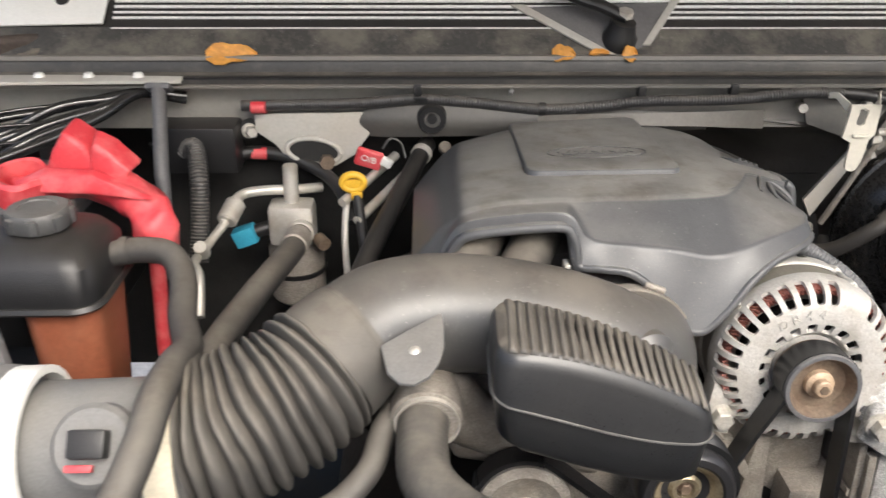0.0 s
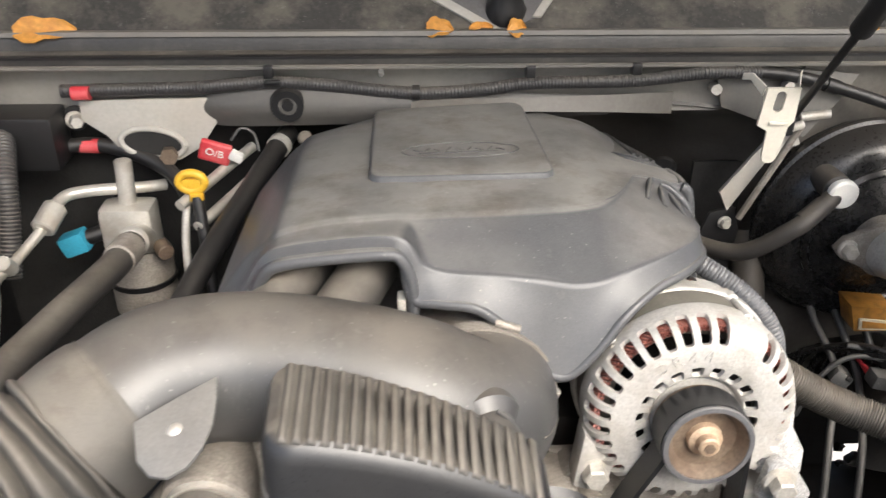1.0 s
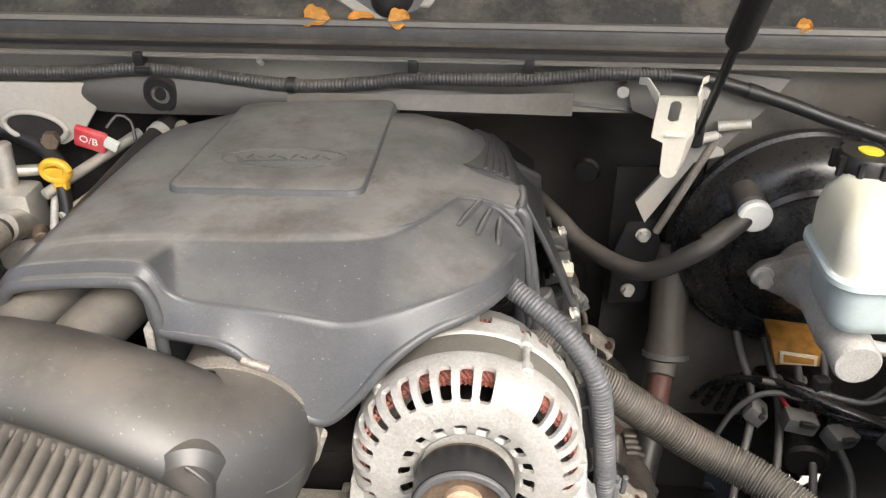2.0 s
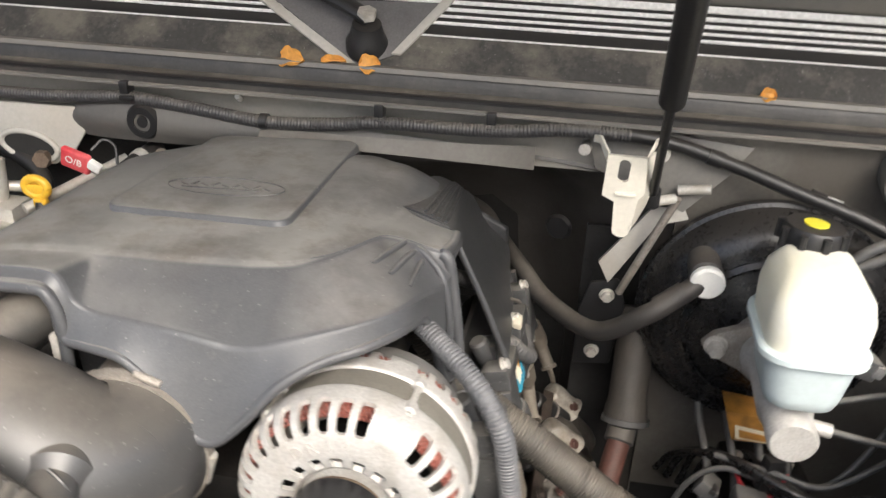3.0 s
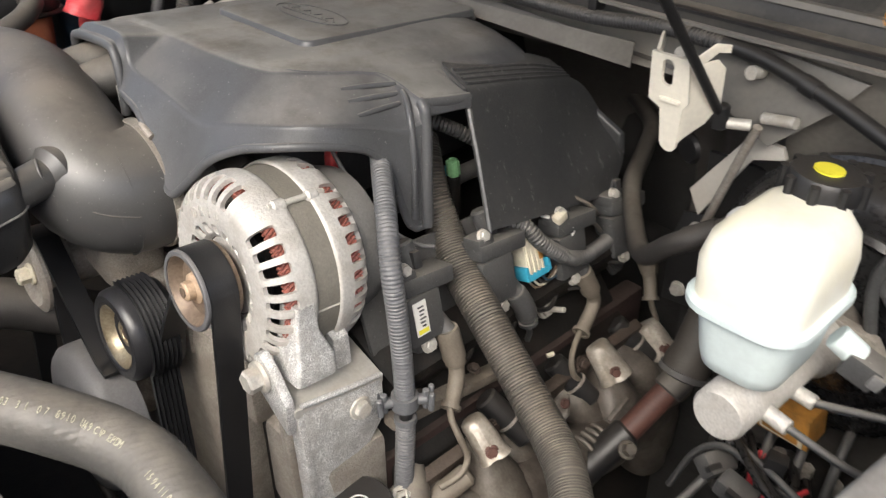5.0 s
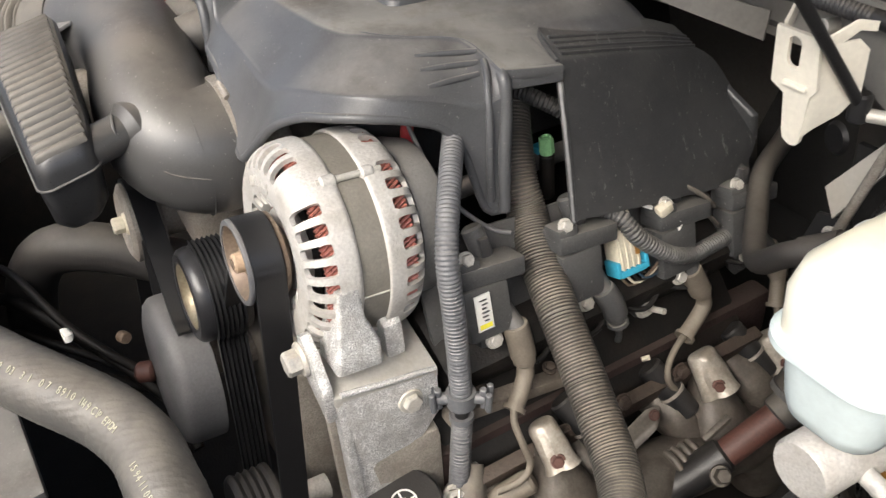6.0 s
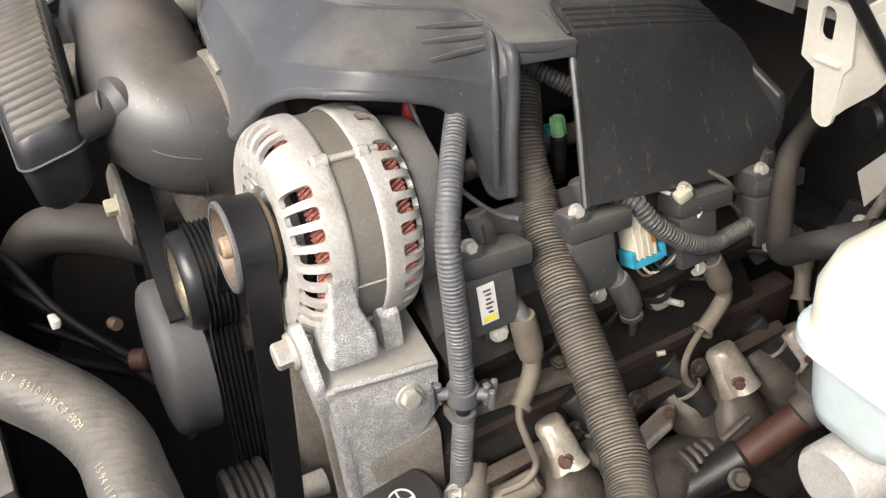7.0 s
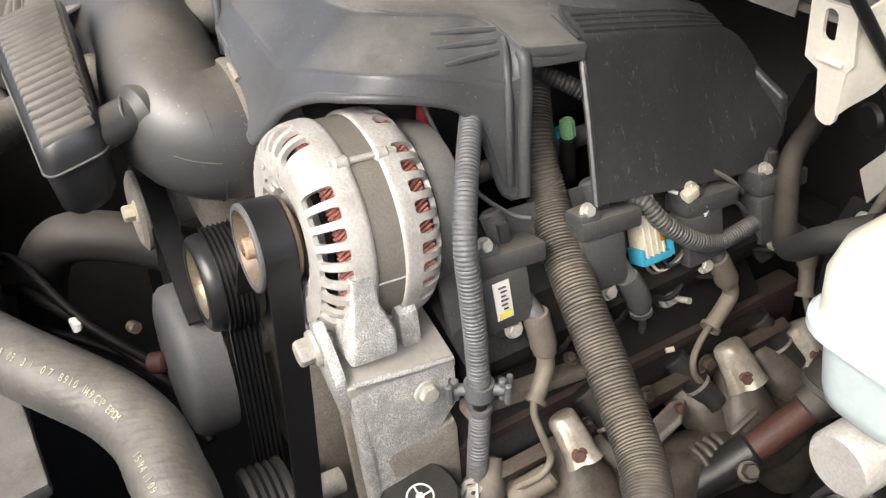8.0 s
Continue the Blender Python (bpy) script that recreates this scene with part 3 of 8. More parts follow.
# ---- engine cover ----
cover = thing("engine_cover", (-0.155, 0.25, 1.03), "grey dusty moulded plastic engine cover with raised panel", "engine cover")
COLS = [  # back, ridge, front break, lower edge
    ((-0.352, 0.33, 1.046), (-0.350, 0.100, 1.070), (-0.351, 0.086, 1.066), (-0.352, 0.081, 1.056)),
    ((-0.328, 0.35, 1.070), (-0.328, 0.105, 1.096), (-0.328, 0.084, 1.086), (-0.328, 0.079, 1.064)),
    ((-0.314, 0.36, 1.081), (-0.314, 0.108, 1.106), (-0.315, 0.086, 1.106), (-0.317, 0.078, 1.094)),
    ((-0.302, 0.37, 1.089), (-0.302, 0.110, 1.115), (-0.302, 0.086, 1.117), (-0.303, 0.077, 1.111)),
    ((-0.270, 0.38, 1.095), (-0.270, 0.114, 1.121), (-0.270, 0.086, 1.123), (-0.270, 0.077, 1.117)),
    ((-0.232, 0.40, 1.098), (-0.232, 0.118, 1.122), (-0.232, 0.086, 1.126), (-0.232, 0.077, 1.120)),
    ((-0.214, 0.40, 1.100), (-0.213, 0.120, 1.122), (-0.212, 0.084, 1.124), (-0.214, 0.076, 1.116)),
    ((-0.204, 0.40, 1.101), (-0.203, 0.120, 1.121), (-0.201, 0.080, 1.108), (-0.206, 0.069, 1.086)),
    ((-0.185, 0.40, 1.102), (-0.185, 0.121, 1.122), (-0.185, 0.079, 1.101), (-0.187, 0.064, 1.084)),
    ((-0.155, 0.40, 1.103), (-0.155, 0.122, 1.122), (-0.155, 0.078, 1.098), (-0.157, 0.060, 1.080)),
    ((-0.125, 0.395, 1.104), (-0.125, 0.124, 1.122), (-0.122, 0.077, 1.094), (-0.127, 0.055, 1.054)),
    ((-0.105, 0.39, 1.105), (-0.105, 0.126, 1.122), (-0.102, 0.077, 1.090), (-0.112, 0.051, 1.034)),
    ((-0.088, 0.385, 1.105), (-0.090, 0.127, 1.122), (-0.088, 0.078, 1.087), (-0.094, 0.049, 1.028)),
    ((-0.065, 0.385, 1.105), (-0.075, 0.130, 1.122), (-0.069, 0.080, 1.088), (-0.073, 0.054, 1.045)),
    ((-0.045, 0.385, 1.101), (-0.062, 0.136, 1.121), (-0.047, 0.087, 1.093), (-0.050, 0.065, 1.070)),
    ((-0.030, 0.385, 1.098), (-0.050, 0.146, 1.121), (-0.025, 0.096, 1.097), (-0.026, 0.080, 1.083)),
    ((-0.012, 0.385, 1.090), (-0.040, 0.160, 1.119), (-0.003, 0.108, 1.100), (0.000, 0.094, 1.089)),
    ((0.000, 0.385, 1.082), (-0.030, 0.178, 1.117), (0.014, 0.126, 1.100), (0.019, 0.117, 1.089)),
    ((0.006, 0.380, 1.078), (-0.022, 0.196, 1.115), (0.024, 0.150, 1.096), (0.027, 0.147, 1.081)),
    ((0.012, 0.375, 1.074), (-0.014, 0.211, 1.112), (0.029, 0.172, 1.090), (0.029, 0.171, 1.068)),
    ((0.018, 0.350, 1.076), (0.004, 0.217, 1.107), (0.032, 0.186, 1.085), (0.033, 0.185, 1.045)),
    ((0.026, 0.310, 1.082), (0.022, 0.220, 1.101), (0.037, 0.204, 1.080), (0.041, 0.198, 0.994)),
    ((0.034, 0.272, 1.088), (0.036, 0.222, 1.098), (0.041, 0.221, 1.085), (0.048, 0.212, 0.992)),
]


def cover_rows():
    rows = [[] for _ in range(11)]
    for back, ridge, brk, low in COLS:
        back, ridge, brk, low = V(back), V(ridge), V(brk), V(low)
        behind = back + V((0.0, 0.045, -0.05)) if back.y > 0.37 else back + V((0.0, 0.02, -0.01))
        rows[0].append(behind)
        rows[1].append(back)
        rows[2].append(back.lerp(ridge, 0.5) + V((0, 0, 0.003)))
        rows[3].append(back.lerp(ridge, 0.92) + V((0, 0, 0.0012)))
        rows[4].append(back.lerp(ridge, 0.985))
        rows[5].append(ridge.lerp(brk, 0.06) + V((0, 0, -0.0012)))
        rows[6].append(ridge.lerp(brk, 0.50) + V((0, 0, -0.0010)))
        rows[7].append(ridge.lerp(brk, 0.90))
        rows[8].append(brk)
        rows[9].append(brk.lerp(low, 0.16))
        rows[10].append(low)
    return rows


part("cover_shell", grid_skin(cover_rows(), 0.003, 4), COVER, cover, smooth=26)
# rolled lower edge of the shell
part("cover_rim", hose([c[3] for c in COLS], 0.0040, 10, 0.004), COVER, cover)


def top_z(x, y):
    """Height of the top sheet by the columns."""
    best = sorted(COLS, key=lambda c: abs(c[1][0] - x))[:2]
    w = [1 / (abs(c[1][0] - x) + 1e-4) for c in best]
    z = 0
    for c, k in zip(best, w):
        t = min(1.0, max(0.0, (y - c[0][1]) / (c[1][1] - c[0][1])))
        z += k * (c[0][2] + (c[1][2] - c[0][2]) * t + 0.012 * t * (1 - t))
    return z / sum(w)


# raised panel with rounded front corners, and its badge as plain shapes
PX0, PX1, PY0, PY1 = -0.240, -0.084, 0.190, 0.408


def panel_loop(inset, lift):
    """Rounded outline of the raised panel, laid on the top sheet."""
    out, r = [], 0.013
    for cx, cy, a0 in ((PX1 - r, PY1 - r, 0), (PX0 + r, PY1 - r, 90), (PX0 + r, PY0 + r, 180), (PX1 - r, PY0 + r, 270)):
        for k in range(7):
            a = radians(a0 + 15 * k)
            out.append((cx + r * math.cos(a), cy + r * math.sin(a)))
    mx, my = (PX0 + PX1) / 2, (PY0 + PY1) / 2
    fx, fy = 1 - inset / (mx - PX0), 1 - inset / (my - PY0)
    pts = []
    for x, y in out:
        x, y = mx + (x - mx) * fx, my + (y - my) * fy
        pts.append(V((x, y, top_z(x, y) + lift)))
    return pts


bm = bmesh.new()
skin(bm, [panel_loop(i, h) for i, h in ((-0.001, -0.003), (0.0, 0.000), (0.0008, 0.0066), (0.0020, 0.0080), (0.0045, 0.0083), (0.012, 0.0082), (0.03, 0.0083), (0.05, 0.0084), (0.07, 0.0084))])
part("raised_panel", fair(bm), COVER, cover, smooth=50)
badge_line = [V((-0.160 + 0.052 * math.cos(a), 0.251 + 0.020 * math.sin(a), top_z(-0.16 + 0.052 * math.cos(a), 0.251 + 0.020 * math.sin(a)) + 0.0087)) for a in (2 * math.pi * k / 48 for k in range(49))]
part("badge_outline", fair(sweep(bmesh.new(), badge_line, 0.0006, 6)), DUSTY, cover)
for k in range(9):
    x = -0.198 + 0.0092 * k
    part("badge_bar", block((x, 0.251 + 0.002 * (k % 2), top_z(x, 0.251) + 0.0087), (0.0085, 0.0015, 0.0010), 0.0003, (0, 0, 62 if k % 2 else -30)), DUSTY, cover)
part("badge_bar", block((-0.162, 0.2445, top_z(-0.162, 0.2445) + 0.0086), (0.070, 0.0016, 0.0012), 0.0004, (0, 0, 3)), DUSTY, cover)
# black line for the step's shading right of the panel, moulded seam left
part("cover_crease", hose([(PX1 + 0.0012, y, top_z(PX1, y) + 0.0012) for y in (0.395, 0.34, 0.28, 0.23, 0.205)], 0.0013, 8), BLACK, cover, "black line put in as the shading of the panel step")
part("cover_crease", hose([(-0.246, 0.39, 1.0985), (-0.249, 0.30, 1.1085), (-0.251, 0.20, 1.1165)], 0.0018, 8), COVER, cover)
# mouth frame round the front opening
part("mouth_frame", hose([(-0.338, 0.080, 1.060), (-0.326, 0.078, 1.076), (-0.313, 0.076, 1.100), (-0.296, 0.074, 1.113), (-0.228, 0.073, 1.120), (-0.213, 0.072, 1.115), (-0.206, 0.070, 1.094), (-0.206, 0.068, 1.060)], 0.0045, 10), COVER, cover)
# leg beside the window and the thick lip over it
part("window_post", hose([(0.0330, 0.2200, 1.1000), (0.0390, 0.2190, 1.0950), (0.0435, 0.2165, 1.070), (0.0485, 0.2115, 1.040), (0.0525, 0.2080, 1.003), (0.0532, 0.2070, 0.994)], 0.0050, 12), COVER, cover, "moulded post beside the window")
part("leg_rib", hose([(0.0130, 0.2170, 1.1040), (0.0190, 0.2150, 1.1020), (0.0270, 0.2110, 1.0965), (0.0362, 0.2055, 1.0870), (0.0425, 0.2025, 1.0650), (0.0448, 0.2005, 1.040), (0.0462, 0.1992, 1.0020)], 0.0030, 10), COVER, cover)
part("window_brow", hose([(0.0345, 0.2200, 1.0995), (0.0372, 0.2450, 1.0950), (0.0362, 0.2725, 1.0895)], 0.0050, 12), COVER, cover, "rounded brow over the window")
part("window_lip", prism([(-0.012, 0.2195, 1.1115), (0.040, 0.2215, 1.0985), (0.042, 0.273, 1.0925), (-0.006, 0.275, 1.1045)], (0.001, 0, -0.011), 0.004, 3), COVER, cover)
# black ribbed corner and side panel
def on_top(x, y):
    return (x, y, top_z(x, y) + 0.0045)


rows = [[on_top(-0.016, 0.288), on_top(-0.016, 0.335), (-0.012, 0.390, 1.0860), (-0.008, 0.430, 1.0710)],
        [(0.005, 0.279, 1.101), (0.006, 0.335, 1.0905), (0.006, 0.390, 1.0785), (0.007, 0.432, 1.0640)],
        [(0.024, 0.2765, 1.0945), (0.022, 0.335, 1.0825), (0.018, 0.390, 1.0690), (0.014, 0.436, 1.0570)],
        [(0.036, 0.2730, 1.0840), (0.031, 0.333, 1.0735), (0.026, 0.392, 1.0590), (0.022, 0.455, 1.0420)],
        [(0.058, 0.264, 1.038), (0.051, 0.33, 1.030), (0.043, 0.40, 1.020), (0.036, 0.475, 1.006)],
        [(0.074, 0.257, 1.010), (0.069, 0.33, 0.998), (0.064, 0.40, 0.985), (0.062, 0.478, 0.976)],
        [(0.088, 0.251, 0.986), (0.083, 0.33, 0.968), (0.077, 0.40, 0.952), (0.068, 0.455, 0.938)]]
part("side_panel", grid_skin(rows, 0.003, 6), PANEL, cover, "black scuffed plastic side panel", smooth=50)
part("panel_wing", prism([(0.030, 0.462, 1.020), (0.062, 0.472, 0.998), (0.064, 0.474, 0.972), (0.050, 0.470, 0.975)], (0.002, 0.006, 0.002), 0.002), PANEL, cover)
part("panel_edge", hose([(0.036, 0.2715, 1.085), (0.062, 0.261, 1.038), (0.088, 0.250, 0.985)], 0.003, 8), PANEL, cover)
part("front_lip", hose([on_top(-0.016, 0.287), (0.005, 0.278, 1.100), (0.030, 0.2735, 1.094)], 0.0022, 8), PANEL, cover)
for k in range(4):
    part("rib", hose([V(rows[1][j]).lerp(V(rows[2][j]), k / 3) + V((0.0012, 0.004 if j == 0 else 0, 0.0028)) for j in range(4)], 0.0018, 8), PANEL, cover)
for a, c in (((0.0035, 0.2170, 1.1096), (-0.0118, 0.1715, 1.1122)), ((0.0114, 0.2125, 1.1042), (0.0026, 0.1678, 1.1068)), ((0.0192, 0.2085, 1.0988), (0.0185, 0.1648, 1.1000))):
    a, c = V(a), V(c)
    part("rib", hose([a - V((0, 0, 0.0011)), a.lerp(c, 0.5) - V((0, 0, 0.0003)), c - V((0, 0, 0.0011))], 0.0025, 10), COVER, cover)
# ---- intake duct ----
duct = thing("intake_duct", (-0.35, -0.02, 0.97), "dusty black plastic intake duct with ribbed bellows", "air duct")
elbow = [(-0.160, 0.062, 1.010), (-0.161, 0.035, 1.012), (-0.176, 0.013, 1.024), (-0.21, 0.011, 1.046), (-0.26, 0.018, 1.061), (-0.32, 0.021, 1.066), (-0.37, 0.009, 1.065), (-0.405, -0.016, 1.054)]
part("elbow", fair(sweep(bmesh.new(), spline(elbow, 0.006), lambda g: 0.0585 - 0.0085 * min(1.0, max(0.0, (g - 0.03) / 0.12)) + 0.0006 * math.sin(g * 30), 44)), DUCT, duct)
bel = spline([(-0.418, -0.029, 1.046), (-0.440, -0.048, 1.036), (-0.467, -0.063, 1.026), (-0.492, -0.071, 1.018), (-0.514, -0.074, 1.014)], 0.0006)


def bellows_radius(g):
    k, w = divmod((g + 0.0006 * math.sin(g * 170)) / 0.0099, 1.0)
    return 0.0468 + 0.004 * min(1.0, g / 0.06) + (0.0095 + 0.0014 * math.sin(2.3 * k)) * math.sin(math.pi * w) ** 0.8


def crumple_bellows(bm):
    """Push the folds a little out of round, as worn rubber sags."""
    for v in bm.verts:
        v.co += noise.noise_vector(v.co * 26) * 0.0022 + noise.noise_vector(v.co * 75) * 0.0008
    return bm


part("bellows", fair(crumple_bellows(sweep(bmesh.new(), bel, bellows_radius, 56))), BELLOWS, duct, "dusty ribbed rubber bellows", smooth=50)
part("cuff", fair(sweep(bmesh.new(), spline([(-0.394, -0.007, 1.0585), (-0.405, -0.016, 1.054), (-0.420, -0.0305, 1.0455)], 0.002), lambda g: 0.0515 + 0.0018 * min(1.0, g / 0.02) - 0.0014 * math.exp(-((g - 0.003) / 0.0012) ** 2), 44)), BELLOWS, duct, "tan dusty rubber cuff")
part("hose_clamp", ring_clip((-0.160, 0.056, 1.010), (0, 1, 0), 0.0590, 0.010, 0.002), ALU_DARK, duct, "dull steel hose clamp")
part("clamp_screw", rod((-0.108, 0.056, 0.985), (-0.100, 0.056, 1.010), 0.005, 12), STEEL, duct)
part("clamp_screw", rod((-0.148, 0.056, 1.073), (-0.130, 0.056, 1.066), 0.0032, 12), ALU_DARK, duct)
part("seam", fair(sweep(bmesh.new(), [V((-0.165 + 0.060 * math.cos(a), 0.022, 1.012 + 0.060 * math.sin(a))) for a in (-1.2 + 2.4 * k / 16 for k in range(17))], 0.0012, 6)), DUCT, duct)
part("tab", prism([(-0.373, -0.050, 1.0800), (-0.349, -0.036, 1.0870), (-0.327, -0.024, 1.0930), (-0.325, -0.038, 1.0890), (-0.325, -0.056, 1.0830), (-0.329, -0.071, 1.0780), (-0.336, -0.082, 1.0740), (-0.347, -0.086, 1.0700), (-0.358, -0.082, 1.0680), (-0.367, -0.072, 1.0700)], (0.0, 0.0014, -0.0036), 0.0012), MAFGREY, duct, "pale dusty plastic tab with a rivet")
part("tab_rivet", lathe([(0.0045, 0.0), (0.0045, 0.0012), (0.003, 0.0026), (0.001, 0.0030)], (-0.347, -0.057, 1.0792), (-0.12, -0.30, 0.95), 16), STEEL, duct)
part("tab_web", prism([(-0.352, -0.046, 1.076), (-0.340, -0.044, 1.078), (-0.340, -0.020, 1.060), (-0.352, -0.020, 1.058)], (0.0, 0.003, -0.006), 0.001), MAFGREY, duct)
part("resonator_neck", rod((-0.166, -0.008, 1.050), (-0.148, -0.068, 1.046), 0.0165, 24, bevel=0.003), DUCT, duct)
part("neck_boss", rod((-0.170, 0.004, 1.049), (-0.1575, -0.034, 1.047), 0.0245, 32, bevel=0.011), DUCT, duct, "rounded boss on the duct")
part("neck_ridge", hose([(-0.1560, -0.0335, 1.067), (-0.1465, -0.0360, 1.061), (-0.1420, -0.0360, 1.051)], 0.0014, 8), DUCT, duct)
part("mould_seam", hose([(-0.1200, -0.0112, 1.0232), (-0.1131, -0.0009, 1.0182), (-0.1078, 0.0103, 1.0148), (-0.1040, 0.0212, 1.0119)], 0.0007, 6), BELLOWS, duct, "fine dusty mould seam")

# ---- resonator box with ribs ----
reson = thing("resonator_box", (-0.205, -0.08, 1.0), "black plastic resonator box with dusty ribbed lid", "resonator")


def reson_top(x):
    t = (x + 0.29) / 0.165
    return 1.1285 - 0.010 * t - 0.049 * t * t


def reson_seam(x):
    """Height of the seam below the lid, drawn in an S along the box."""
    t = (x + 0.29) / 0.160
    return reson_top(x) - 0.040 - 0.030 * t + 0.048 * t ** 3


def reson_loop(z_of, grow=0.0):
    """Rounded outline in plan, heights by z_of."""
    x0, x1, y0, y1, r = -0.291 - grow, -0.129 + grow, -0.107 - grow, -0.040 + grow, 0.016
    out = []
    for cx, cy, a0 in ((x1 - r, y1 - r, 0), (x0 + r, y1 - r, 90), (x0 + r, y0 + r, 180), (x1 - r, y0 + r, 270)):
        for k in range(7):
            a = radians(a0 + 15 * k)
            out.append((cx + r * math.cos(a), cy + r * math.sin(a)))
    # fill the long sides so that the lid can bend
    full = []
    for i, p in enumerate(out):
        q = out[(i + 1) % len(out)]
        full.append(p)
        d = math.dist(p, q)
        n = 11 if d > 0.09 else 3 if d > 0.006 else 0
        for k in range(1, n + 1):
            t = k / (n + 1)
            full.append((p[0] + (q[0] - p[0]) * t, p[1] + (q[1] - p[1]) * t))
    res = []
    for x, y in full:
        t = (x + 0.291) / 0.162
        Y = -0.0735 - 0.006 * t + (y + 0.0735) * (1.0 - 0.25 * t)
        res.append(V((x, Y, z_of(x, Y))))
    return res


lean = 0.20  # the lid falls a little towards the front
bm = bmesh.new()
skin(bm, [reson_loop(lambda x, y: reson_seam(x) - 0.047 + lean * y, -0.012), reson_loop(lambda x, y: reson_seam(x) - 0.036 + lean * y, -0.004), reson_loop(lambda x, y: reson_seam(x) + lean * y, 0.0)])
part("box_base", fair(bm), LID, reson)
bm = bmesh.new()
skin(bm, [reson_loop(lambda x, y: reson_seam(x) + lean * y, 0.001), reson_loop(lambda x, y: reson_top(x) - 0.010 + lean * y, 0.0), reson_loop(lambda x, y: reson_top(x) - 0.003 + lean * y, -0.003), reson_loop(lambda x, y: reson_top(x) + lean * y, -0.009), reson_loop(lambda x, y: reson_top(x) - 0.001 + lean * y, -0.0125)])
part("box_lid", fair(bm), LID, reson, "dusty black lid")
part("seam", fair(sweep(bmesh.new(), [p + V((0, 0, 0)) for p in reson_loop(lambda x, y: reson_seam(x) + lean * y, 0.001)] + [reson_loop(lambda x, y: reson_seam(x) + lean * y, 0.001)[0]], 0.0012, 6)), DUSTY, reson, "pale dusty seam")
for k in range(20):
    x = -0.278 + 0.0074 * k
    t = (x + 0.291) / 0.162
    yc, hy = -0.0735 - 0.006 * t, 0.0275 * (1.0 - 0.25 * t)
    slope = (reson_top(x + 0.001) - reson_top(x - 0.001)) / 0.002
    bm, rings = bmesh.new(), []
    for f, h in ((-1.0, 0.1), (-0.97, 0.7), (-0.92, 1.0), (0.92, 1.0), (0.97, 0.7), (1.0, 0.1)):
        y = yc + hy * f
        rings.append([V((x + o + 0.010 * (y - yc), y, reson_top(x) + slope * o + lean * y - 0.0012 + h * z)) for o, z in ((-0.0031, -0.001), (-0.0022, 0.0018), (-0.0008, 0.0031), (0.0008, 0.0031), (0.0022, 0.0018), (0.0031, -0.001))])
    skin(bm, rings)
    part("rib", fair(bm), RIBBED, reson)

# ---- alternator ----
alt = thing("alternator", (0.0, 0.07, 0.925), "cast aluminium alternator with vent slots and copper windings", "alternator")
AX = V((0, 1, 0))
AC = V((0.003, 0.004, 1.0))


def ring_part(name, profile, mat, parent, label="", seg=64):
    return part(name, lathe(profile, AC, AX, seg, closed=True), mat, parent, label)


